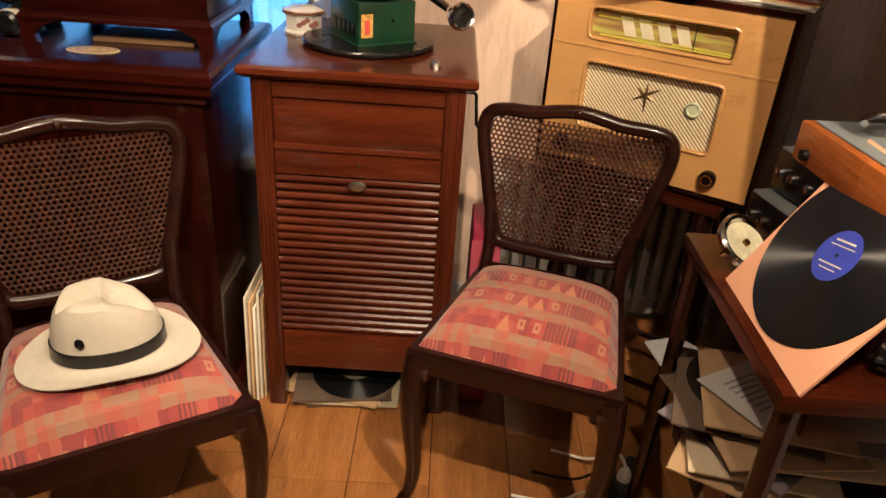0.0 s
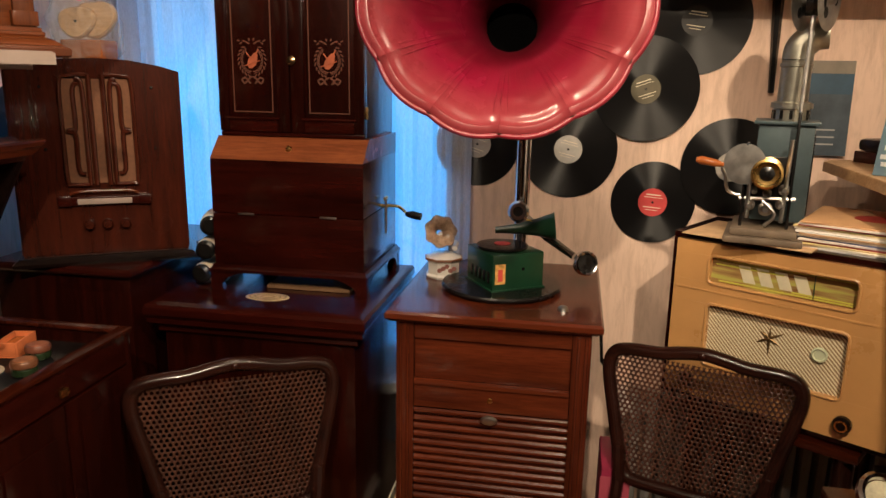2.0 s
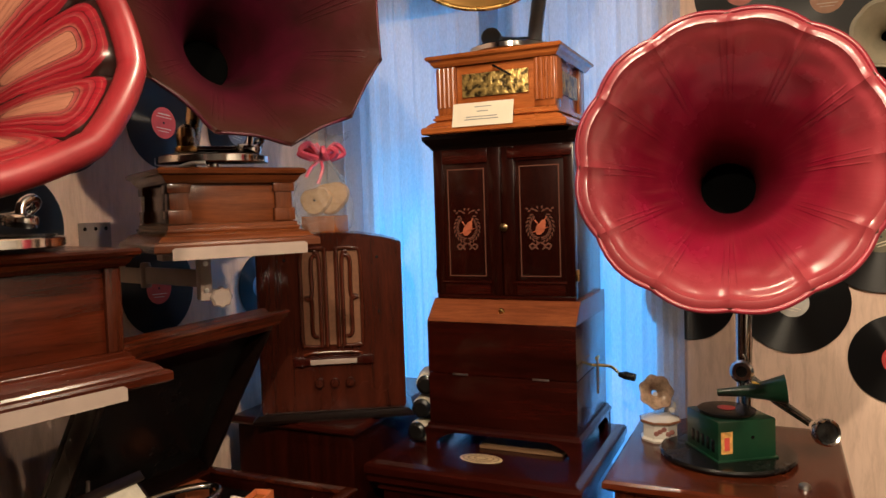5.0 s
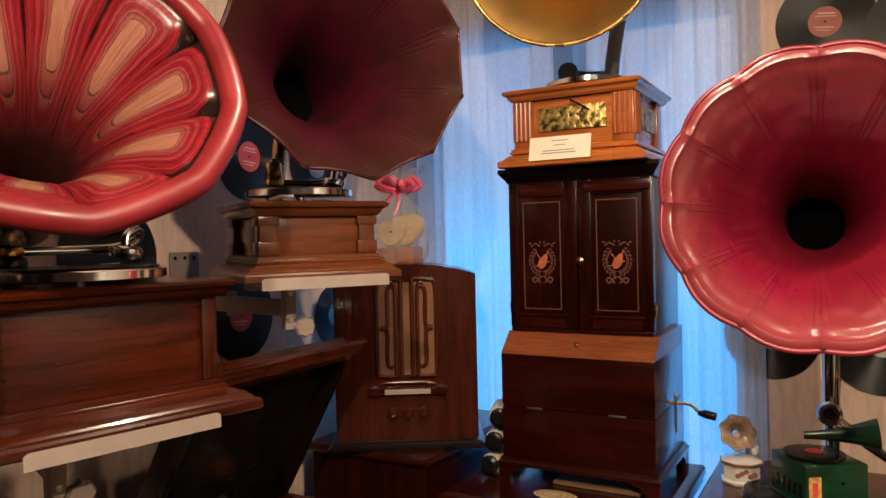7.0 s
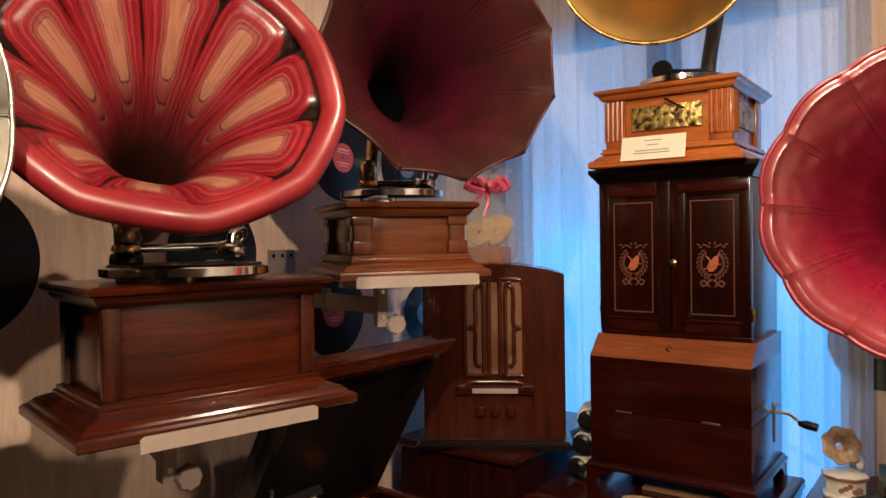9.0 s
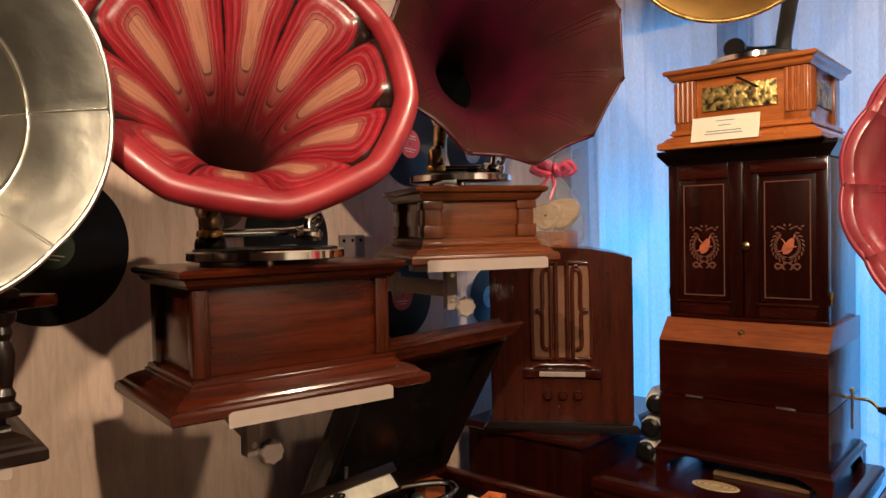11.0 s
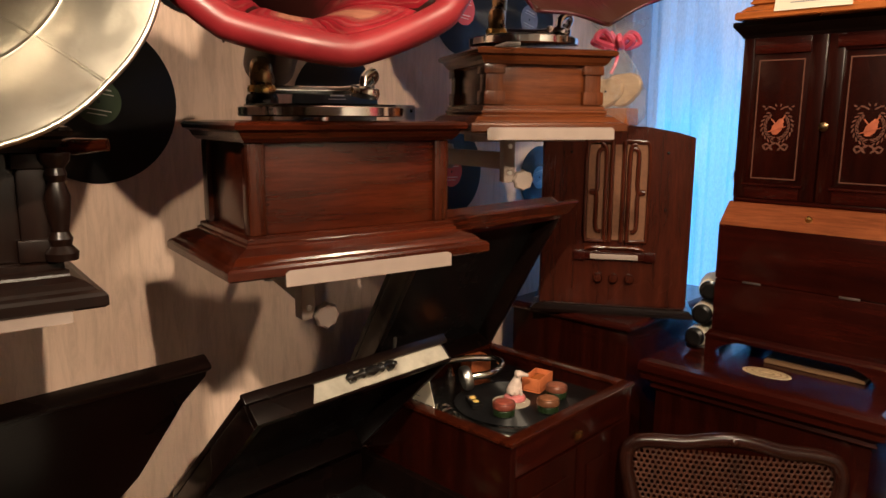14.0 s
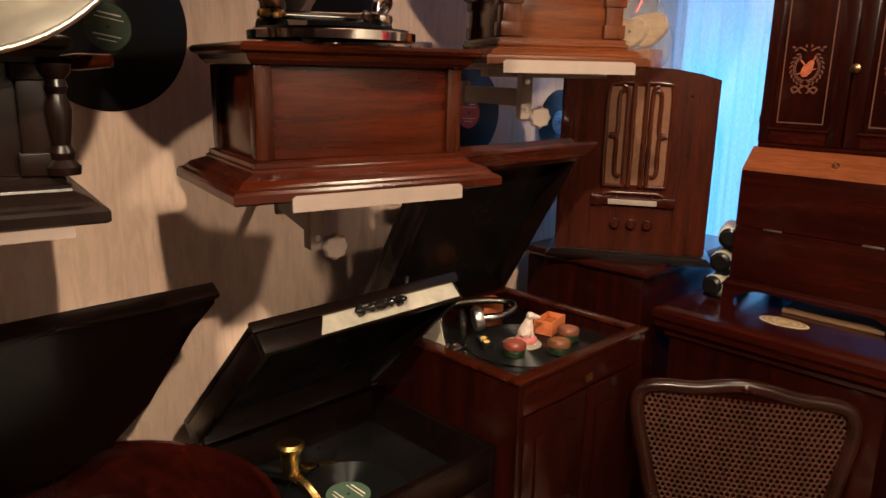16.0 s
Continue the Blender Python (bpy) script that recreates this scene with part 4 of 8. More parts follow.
def bracket_foot(a, b):
    bm = bmesh.new()
    side = [(0, 0), (0.035, 0), (0.030, 0.018), (0.040, 0.032), (0.060, 0.042), (0.085, 0.0502), (0, 0.0502)]
    for turn_it in (False, True):
        c = bmesh.new()
        slab(c, side, 0, 0.018)
        m = Matrix(((a * -1, 0, 0, a * (w / 2 + 0.010)), (0, 0, -b, b * (d / 2 + 0.010)), (0, 1, 0, 0), (0, 0, 0, 1)))
        if turn_it:
            m = Matrix(((0, 0, -a, a * (w / 2 + 0.009)), (-b, 0, 0, b * (d / 2 + 0.009)), (0, 1, 0, 0), (0, 0, 0, 1)))
        join(bm, c, m)
    bmesh.ops.recalc_face_normals(bm, faces=bm.faces)
    return bm


for a in (-1, 1):
    for b in (-1, 1):
        part("foot", bracket_foot(a, b), MAHOGANY, O, smooth=False)
bm = bmesh.new()
rect_loft(bm, w, d, [(-0.02, 0.0504), (0.012, 0.0504), (0.012, 0.058), (0.006, 0.063), (0.004, 0.070), (0, 0.0705)])
part("base_moulding", bm, MAHOGANY, O, smooth=False)
part("lower_case", cube(-w / 2, w / 2, -d / 2, d / 2, 0.0707, 0.205, 0.002), MAHOGANY, O)
part("fall_flap", cube(-w / 2, w / 2, -d / 2, d / 2, 0.2068, 0.345, 0.002), MAHOGANY, O)
for a in (-0.11, 0.11):
    part("hinge", cube(a - 0.022, a + 0.022, -d / 2 - 0.002, -d / 2 + 0.002, 0.2035, 0.2085, 0.0008), STEEL, O)
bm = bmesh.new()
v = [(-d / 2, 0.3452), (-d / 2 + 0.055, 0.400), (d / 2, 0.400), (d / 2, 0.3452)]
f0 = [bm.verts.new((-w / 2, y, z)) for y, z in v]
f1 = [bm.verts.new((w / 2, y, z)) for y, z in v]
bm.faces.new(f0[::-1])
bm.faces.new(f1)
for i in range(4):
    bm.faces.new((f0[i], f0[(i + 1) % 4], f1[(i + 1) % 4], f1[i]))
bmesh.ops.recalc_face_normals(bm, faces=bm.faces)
# brighter mahogany copy: the light on the slope is in its colour
part("sloping_front", bm, wood("lit_mahogany_flap", (0.30, 0.088, 0.032), (0.16, 0.040, 0.015), 0.24), O, "sloping fall front coloured as if lit", smooth=False)
part("lock", turned([(0, 0), (0.009, 0), (0.008, 0.003), (0.004, 0.008), (0, 0.009)], 16), BRASS, O, m=pose(0, -d / 2 + 0.028, 0.3735, 45, 0, 0))
cw, cd0, cd1 = 0.385, -d / 2 + 0.055, d / 2
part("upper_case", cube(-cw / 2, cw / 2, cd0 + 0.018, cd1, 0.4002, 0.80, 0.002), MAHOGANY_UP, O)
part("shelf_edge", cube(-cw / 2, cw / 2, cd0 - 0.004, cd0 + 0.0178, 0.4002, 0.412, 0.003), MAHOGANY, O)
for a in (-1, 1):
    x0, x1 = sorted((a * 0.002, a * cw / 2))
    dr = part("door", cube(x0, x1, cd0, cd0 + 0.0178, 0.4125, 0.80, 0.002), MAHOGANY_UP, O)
    mx = (x0 + x1) / 2
    lo, hi = 0.449, 0.762
    l, r = (x0 + 0.026, x1 - 0.034) if a < 0 else (x0 + 0.034, x1 - 0.026)
    for q in ((x0, l), (r, x1)):
        part("stile", cube(q[0], q[1], cd0 - 0.007, cd0 - 0.0002, 0.4127, 0.7998, 0.002), MAHOGANY_UP, dr)
    for q in ((0.4127, lo), (hi, 0.7998)):
        part("rail", cube(l + 0.0002, r - 0.0002, cd0 - 0.007, cd0 - 0.0002, q[0], q[1], 0.002), MAHOGANY, dr)
    part("panel_bead", bar([(l - 0.006, cd0 - 0.008, lo - 0.003), (r + 0.006, cd0 - 0.008, lo - 0.003)], 0.0042, 8), MAHOGANY, dr)
    if a > 0:
        part("door_head", cube(x0 + 0.018, x1 - 0.002, cd0 - 0.014, cd0 - 0.0072, 0.768, 0.796, 0.004), MAHOGANY, dr, "raised head of the door")
    bm = bmesh.new()
    l, r, lo, hi = l + 0.012, r - 0.012, lo + 0.012, hi - 0.014
    for q in ((l, l + 0.003, lo, hi), (r - 0.003, r, lo, hi), (l + 0.0032, r - 0.0032, lo, lo + 0.003), (l + 0.0032, r - 0.0032, hi - 0.003, hi)):
        box(bm, q[0], q[1], cd0 - 0.0012, cd0 - 0.0002, q[2], q[3])
    part("string_inlay", bm, STRING, dr, smooth=False)
    cx, cz = (l + r) / 2, 0.590

    def leaf(bm, x, z, angle, long, wide):
        lathe(bm, [(0, 0), (1, 0), (0, 0.05)], 8, pose(cx + x, cd0 - 0.0003, cz + z, 90, 0, 0) @ pose(0, 0, 0, 0, 0, angle) @ Matrix.Diagonal((long, wide, 0.016, 1)))

    bm = bmesh.new()
    for e in (-1, 1):
        tube(bm, [(cx + e * 0.030 * math.sin(radians(t)), cd0 - 0.0008, cz - 0.034 * math.cos(radians(t))) for t in range(8, 150, 10)], 0.0009, 5)
        for k in range(9):
            t = radians(14 + 16 * k)
            for out, tilt in ((0.0052, 32), (-0.0045, -32)):
                rr = 1 + out / 0.032
                leaf(bm, e * 0.031 * rr * math.sin(t), -0.034 * rr * math.cos(t), e * math.degrees(t) + tilt * e, 0.0058, 0.0021)
        # scrolls above and ribbons below
        for k, (x, z, g) in enumerate(((0.010, 0.042, 30), (0.019, 0.046, 10), (0.028, 0.041, -35), (0.034, 0.047, 20), (0.006, 0.050, 70))):
            leaf(bm, e * x, z, e * g, 0.0062 - 0.0006 * k, 0.0022)
        for x, z, g in ((0.006, -0.043, -30), (0.014, -0.047, 25), (0.023, -0.044, -20), (0.010, -0.054, 40), (0.019, -0.055, -35), (0.027, -0.052, 60)):
            leaf(bm, e * x, z, e * g, 0.0068, 0.0026)
    part("wreath_inlay", bm, STRING, dr, smooth=False)
    bm = bmesh.new()
    leaf(bm, 0.001, -0.004, 58, 0.019, 0.012)
    leaf(bm, 0.007, 0.008, 58, 0.012, 0.008)
    tube(bm, [(cx + 0.010, cd0 - 0.001, cz + 0.012), (cx + 0.018, cd0 - 0.001, cz + 0.026)], 0.0016, 6)
    tube(bm, [(cx - 0.020, cd0 - 0.001, cz - 0.014), (cx + 0.021, cd0 - 0.001, cz - 0.001)], 0.0014, 6)
    tube(bm, [(cx - 0.014, cd0 - 0.001, cz + 0.018), (cx - 0.004, cd0 - 0.001, cz + 0.006)], 0.0018, 6)
    part("lute_inlay", bm, INLAY, dr, smooth=False)
    part("door_hinge", bar([(a * (cw / 2 + 0.003), cd0 + 0.006, 0.45), (a * (cw / 2 + 0.003), cd0 + 0.006, 0.48)], 0.004, 8), BRASS, dr)
part("door_knob", turned([(0, 0), (0.010, 0), (0.011, 0.004), (0.006, 0.006), (0.007, 0.012), (0, 0.014)], 20), BRONZE, O, m=pose(0.006, cd0 - 0.007, 0.59, 90, 0, 0))
bm = bmesh.new()
rect_loft(bm, cw, cd1 - cd0, [(0, 0.8002), (0.004, 0.8002), (0.008, 0.808), (0.018, 0.820), (0.024, 0.828), (0.024, 0.838), (0, 0.838)], 0, (cd0 + cd1) / 2)
part("cornice", bm, BLACKWOOD, O, smooth=False)
part("crank", bar(curve_points([(w / 2, 0.0, 0.215), (w / 2 + 0.045, 0.0, 0.215), (w / 2 + 0.065, -0.005, 0.205), (w / 2 + 0.075, -0.01, 0.195)]), 0.004, 10), BRASS, O, "brass winding crank")
part("crank_handle", bar([(w / 2 + 0.072, -0.01, 0.197), (w / 2 + 0.09, -0.012, 0.196), (w / 2 + 0.115, -0.014, 0.192)], [0.006, 0.011, 0.010], 12), BLACK, O, "black crank grip")
part("crank_plate", bar([(w / 2 + 0.014, 0, 0.14), (w / 2 + 0.014, 0, 0.235)], 0.0035, 8), STEEL, O)
part("crank_wing", bar([(w / 2 + 0.014, -0.014, 0.236), (w / 2 + 0.014, 0.014, 0.236)], 0.004, 8), BRASS, O)

# a flat paper roll lying under the bureau
sheet = thing("paper_sheet", pose(-0.70, 1.66, 0.9424), "folded yellowed paper lying under the bureau", "paper")
part("fold", cube(-0.11, 0.12, 0.0, 0.12, 0, 0.010, 0.003), plain("dark_kraft_paper", (0.22, 0.12, 0.06), 0.8), sheet)

# small oak gramophone on top
T = gram_box("horn_gramophone", pose(-0.735, 1.80, 1.7806), 0.32, 0.30, 0.205, OAK, OAK_UP, "golden oak gramophone with fluted corners and brass horn", plinth=0.035, corner=0.055, pilaster=False)
for a in (-1, 1):
    for k in range(4):
        x = a * (0.16 - 0.009 - k * 0.0125)
        part("flute", bar([(x, -0.151, 0.0697), (x, -0.151, 0.172)], 0.0048, 8), OAK_UP, T)
    for k in range(4):
        y = -0.15 + 0.009 + k * 0.0125
        part("flute", bar([(a * 0.161, y, 0.0697), (a * 0.161, y, 0.172)], 0.0048, 8), OAK_UP, T)
gilt_m, gt2, gs2 = material("gilt_relief")
nz = node(gt2, "ShaderNodeTexNoise", Scale=60.0, Detail=4.0)
gt2.links.new(coords(gt2), nz.inputs["Vector"])
gt2.links.new(ramp(gt2, nz.outputs[0], [(0.40, (0.05, 0.035, 0.015)), (0.58, (0.52, 0.36, 0.12))]), gs2.inputs["Base Color"])
gs2.inputs["Metallic"].default_value, gs2.inputs["Roughness"].default_value = 0.8, 0.38
bump(gt2, gs2, nz.outputs[0], 0.9, 0.006)
part("relief_panel", cube(-0.09, 0.09, -0.1475, -0.1422, 0.092, 0.152, 0.001), gilt_m, T, "gilt embossed panel")
part("relief_panel", cube(0.1522, 0.1575, -0.08, 0.08, 0.09, 0.15, 0.001), gilt_m, T, "gilt embossed panel")
part("winder", bar([(0.0, -0.153, 0.165), (0.005, -0.158, 0.163), (0.05, -0.162, 0.135)], 0.003, 8), BLACK, T)
turntable(T, 0, 0, 0.2052, 0.12)
part("horn_elbow", bar(curve_points([(0.05, 0.05, 0.2054), (0.05, 0.05, 0.27), (0.06, 0.045, 0.33), (0.08, 0.02, 0.40)]), 0.020, 16), GREYMETAL, T, "dark metal elbow")
part("sound_box", turned([(0, -0.009), (0.026, -0.009), (0.028, 0), (0.026, 0.009), (0, 0.009)], 24), GREYMETAL, T, m=pose(-0.045, -0.04, 0.262, 75, 0, 10))
part("tone_arm", bar(curve_points([(0.05, 0.05, 0.265), (0.0, 0.02, 0.262), (-0.04, -0.03, 0.262)]), 0.008, 10), GREYMETAL, T)
horn(T, mouth(T, (-0.705, 1.50, 2.297), (-0.42, 0.0, 2.06)), 0.235, 0.36, 0.03, 9, 0.0, (GOLDSHEET, GOLDSHEET, BRASS), 3.0, 0.005, 0.0, 8, "horn", "tarnished brass horn", 0.006)
card = thing("sign_card", pose(-0.757, 1.612, 1.7935, -14, 0, 0), "cream printed card leaning on the oak gramophone", "sign")
part("card", cube(-0.082, 0.082, -0.001, 0.001, 0, 0.062, 0), PAPER, card)
for x, z, wd in ((0, 0.050, 0.03), (0, 0.038, 0.02), (-0.002, 0.024, 0.055), (-0.002, 0.017, 0.06)):
    part("print", cube(x - wd / 1.3, x + wd / 1.3, -0.0014, -0.0011, z - 0.0012, z + 0.0012, 0), GREYMETAL, card, smooth=False)

# table radio
CLOTH = plain("brown_speaker_cloth", (0.125, 0.052, 0.026), 0.9, 0, 0.2, 90, 0.5)
R = thing("table_radio", facing(-1.257, 1.661, 1.0202, 31), "upright walnut table radio with a curved top", "radio")
bm = bmesh.new()
outl = [(-0.193, 0.02), (0.193, 0.02), (0.197, 0.03), (0.197, 0.480), (0.15, 0.494), (0.08, 0.506), (0, 0.510), (-0.08, 0.506), (-0.15, 0.494), (-0.197, 0.480), (-0.197, 0.03)]
slab(bm, outl, 0, 0.22, 0.006)
bm.transform(Matrix(((1, 0, 0, 0), (0, 0, -1, 0.09), (0, 1, 0, 0), (0, 0, 0, 1))))
part("case", bm, RADIOWOOD, R)
bm = bmesh.new()
rect_loft(bm, 0.40, 0.235, [(0, 0), (0.016, 0), (0.018, 0.008), (0.010, 0.014), (0.004, 0.0195), (0, 0.0198)], 0, -0.02)
part("base", bm, BLACKWOOD, R, smooth=False)
FY = -0.131
part("speaker_cloth", cube(-0.075, 0.082, FY - 0.003, FY - 0.0002, 0.205, 0.46, 0), CLOTH, R)


FRETWOOD = wood("radio_fret_wood", (0.085, 0.018, 0.008), (0.034, 0.007, 0.0035), 0.26, "z")


def fret(pts, r=0.0065):
    part("fret", bar(curve_points(pts, 5), r, 8), FRETWOOD, R)


F = FY - 0.006
for x in (-0.012, 0.019):
    fret([(x, F, 0.20), (x, F, 0.35), (x, F, 0.47)], 0.0065)
for a, cx in ((-1, 0.0035), (1, 0.0035)):
    X = lambda q: cx + a * q
    fret([(X(0.038), F, 0.45), (X(0.052), F, 0.435), (X(0.053), F, 0.34), (X(0.072), F, 0.335)], 0.006)
    fret([(X(0.072), F, 0.335), (X(0.054), F, 0.328), (X(0.053), F, 0.24), (X(0.038), F, 0.228)], 0.006)
    fret([(X(0.030), F, 0.20), (X(0.030), F, 0.30), (X(0.031), F, 0.44), (X(0.045), F, 0.462)], 0.006)
    fret([(X(0.02), F, 0.47), (X(0.06), F, 0.468), (X(0.079), F, 0.452), (X(0.081), F, 0.34), (X(0.080), F, 0.215), (X(0.07), F, 0.203), (X(0.03), F, 0.202)], 0.005)
part("dial_frame", cube(-0.085, 0.092, FY - 0.012, FY - 0.0002, 0.150, 0.172, 0.004), MAHOGANY, R, "carved dial surround")
part("dial_glass", cube(-0.060, 0.066, FY - 0.014, FY - 0.0122, 0.153, 0.167, 0.001), PINKPAINT, R, "pale dial window")
part("dial_moulding", bar(curve_points([(-0.075, FY - 0.008, 0.178), (-0.055, FY - 0.011, 0.185), (0.0, FY - 0.012, 0.186), (0.06, FY - 0.011, 0.185), (0.08, FY - 0.008, 0.178)]), 0.004, 8), CABINET, R)
for a in (-0.089, 0.096):
    part("dial_boss", cube(a - 0.016, a + 0.016, FY - 0.013, FY - 0.0002, 0.148, 0.174, 0.005), MAHOGANY, R)
for x in (-0.038, 0.004, 0.046):
    part("knob", turned([(0, 0), (0.013, 0), (0.0125, 0.012), (0.010, 0.016), (0, 0.017)], 18), RADIOWOOD, R, m=pose(x, FY, 0.100, 90, 0, 0))
for x, z in ((-0.12, 0.44), (0.13, 0.44), (-0.12, 0.29), (0.13, 0.29)):
    part("screw", turned([(0, 0), (0.004, 0), (0.003, 0.002), (0, 0.0025)], 8), BLACK, R, m=pose(x, FY, z, 90, 0, 0))

# cellophane gift on the radio
clear_m, ct, cs = material("cellophane")
cs.inputs["Base Color"].default_value = (0.95, 0.97, 1.0, 1)
cs.inputs["Roughness"].default_value, cs.inputs["IOR"].default_value = 0.08, 1.3
tpz = node(ct, "ShaderNodeBsdfTransparent", Color=(0.96, 0.97, 0.98, 1))
mz = ct.nodes.new("ShaderNodeMixShader")
mz.inputs[0].default_value = 0.16
ct.links.new(tpz.outputs[0], mz.inputs[1])
ct.links.new(cs.outputs[0], mz.inputs[2])
ct.links.new(mz.outputs[0], ct.nodes["Material Output"].inputs[0])
nzc = node(ct, "ShaderNodeTexNoise", Scale=18.0, Detail=3.0)
bump(ct, cs, nzc.outputs[0], 1.0, 0.03)
BOW = plain("pink_ribbon", (0.78, 0.10, 0.18), 0.35, 0, 0.15)
gift = thing("gift_parcel", pose(-1.275, 1.665, 1.5285), "cellophane-wrapped wooden toy with a pink bow", "gift")
part("toy_base", cube(-0.058, 0.058, -0.035, 0.035, 0.0, 0.048, 0.004), OAK, gift, "oak toy base")
for x, y, z, r in ((-0.018, -0.013, 0.092, 0.043), (0.016, 0.013, 0.100, 0.050)):
    bm = bmesh.new()
    lathe(bm, [(0, -0.012), (r * 0.9, -0.012), (r, -0.006), (r, 0.006), (r * 0.9, 0.012), (0, 0.012)], 28, pose(x, y, z, 84, 0, 12), lambda k, q, h, t: (q * (1 + 0.10 * math.sin(2 * t + 1) + 0.07 * math.sin(3 * t)), h))
    body = part("toy_body", bm, PINE, gift, "pale wooden toy body")
    part("peg", turned([(0, 0), (0.0036, 0), (0.003, 0.003), (0, 0.004)], 12), CHAIRWOOD, body, "dark wooden peg", m=pose(x, y, z, 84, 0, 12) @ pose(0, 0, 0.0122))
bm = bmesh.new()
lathe(bm, [(0.062, 0.0), (0.080, 0.03), (0.082, 0.10), (0.062, 0.16), (0.022, 0.20), (0.014, 0.215), (0.035, 0.25), (0.075, 0.28)], 28, None, lambda k, r, z, a: (r * (1 + 0.16 * math.sin(3 * a + k) + 0.12 * math.sin(7 * a + 2 * k)), z + 0.008 * math.sin(5 * a + k)))
part("wrapping", bm, clear_m, gift, "crinkled clear cellophane")
for k in range(7):
    t = 2 * math.pi * k / 7
    e = 0.050 + 0.016 * (k % 3)
    loop = curve_points([(0, 0, 0.21), (e * 0.6 * math.cos(t), e * 0.6 * math.sin(t), 0.240 + 0.014 * (k % 2)), (e * math.cos(t), e * math.sin(t), 0.228), (e * 0.5 * math.cos(t + 0.5), e * 0.5 * math.sin(t + 0.5), 0.212)], 4)
    part("bow_loop", bar(loop, 0.0085, 6), BOW, gift, "pink ribbon loop")
for tail in ([(0, -0.01, 0.21), (0.02, -0.03, 0.18), (0.012, -0.045, 0.14)], [(0, -0.01, 0.21), (-0.02, -0.03, 0.185), (-0.03, -0.04, 0.16)]):
    part("ribbon_tail", bar(curve_points(tail, 4), 0.005, 6), BOW, gift, "pink ribbon tail")

# music rolls standing beside the bureau
for k, (x, y, h) in enumerate(((-0.985, 1.70, 0.0), (-0.995, 1.80, 0.0))):
    roll = thing("music_roll", pose(x, y, 0.9422), "white paper music rolls with black spool ends in a stack", "music roll", "music rolls")
    part("saucer", turned([(0, 0), (0.040, 0), (0.046, 0.006), (0.044, 0.008), (0, 0.006)], 24), STEEL, roll)
    for q in range(3):
        z = 0.034 + q * 0.066
        part("paper", turned([(0, -0.05), (0.028, -0.05), (0.030, 0), (0.028, 0.05), (0, 0.05)], 20), PAPER, roll, m=pose(0.005 * q, 0, z, 90, 0, 10 * q))
        part("spool_end", turned([(0, 0.0502), (0.022, 0.0502), (0.026, 0.056), (0.026, 0.064), (0.018, 0.07), (0, 0.07)], 20), BLACK, roll, m=pose(0.005 * q, 0, z, 90, 0, 10 * q))

# ---- tambour-front cabinet gramophone with the crimson horn ----
C = thing("cabinet_gramophone", pose(-0.193, 1.825, 0), "red-brown cabinet gramophone with slatted tambour front and crimson horn", "gramophone")
cw, cd = 0.475, 0.53
for a in (-1, 1):
    x0, x1 = sorted((a * cw / 2, a * (cw / 2 - 0.045)))
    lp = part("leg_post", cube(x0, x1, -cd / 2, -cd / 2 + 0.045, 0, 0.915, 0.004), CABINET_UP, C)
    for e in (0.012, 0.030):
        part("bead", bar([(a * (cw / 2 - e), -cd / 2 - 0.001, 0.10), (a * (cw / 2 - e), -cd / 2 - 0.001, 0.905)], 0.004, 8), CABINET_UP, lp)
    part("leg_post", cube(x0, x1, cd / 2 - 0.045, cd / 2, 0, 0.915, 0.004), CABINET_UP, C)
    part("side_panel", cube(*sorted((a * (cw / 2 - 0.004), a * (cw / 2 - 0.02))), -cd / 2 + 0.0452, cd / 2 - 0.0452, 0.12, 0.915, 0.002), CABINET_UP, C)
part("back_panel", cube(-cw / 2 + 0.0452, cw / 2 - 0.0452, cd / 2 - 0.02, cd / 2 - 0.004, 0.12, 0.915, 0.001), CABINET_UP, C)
part("bottom_board", cube(-cw / 2 + 0.0452, cw / 2 - 0.0452, -cd / 2 + 0.03, cd / 2 - 0.0202, 0.1352, 0.15, 0.001), BLACKWOOD, C)
bm = bmesh.new()
rect_loft(bm, cw + 0.005, cd, [(0, 0.9152), (0.008, 0.9152), (0.016, 0.921), (0.022, 0.926), (0.022, 0.938), (0.016, 0.944), (0, 0.945)])
part("top", bm, CABINET, C, smooth=False)
ix = cw / 2 - 0.0455
F = -cd / 2
part("head_rail", cube(-ix, ix, F + 0.006, F + 0.024, 0.872, 0.9148, 0.002), CABINET, C)
part("upper_panel", cube(-ix, ix, F + 0.014, F + 0.026, 0.765, 0.8718, 0.002), CABINET, C)
part("frieze_rail", cube(-ix, ix, F + 0.004, F + 0.022, 0.690, 0.7648, 0.003), CABINET, C)
part("frieze_moulding", cube(-ix, ix, F - 0.003, F + 0.0038, 0.752, 0.7646, 0.003), CABINET, C)
part("keyhole", turned([(0.002, 0), (0.007, 0), (0.006, 0.003), (0.002, 0.003)], 14), BRASS, C, m=pose(0.0, F + 0.004, 0.722, 90, 0, 0))
pull = bmesh.new()
lathe(pull, [(0.0, -0.004), (0.020, 0.0), (0.022, 0.006), (0.016, 0.012), (0.0, 0.014)], 20, pose(0, F - 0.002, 0.674, 90, 0, 0) @ Matrix.Diagonal((1.0, 0.55, 1, 1)))
part("shell_pull", pull, STEEL, C, "small metal shell pull")
N = 20
z0, z1 = 0.247, 0.688
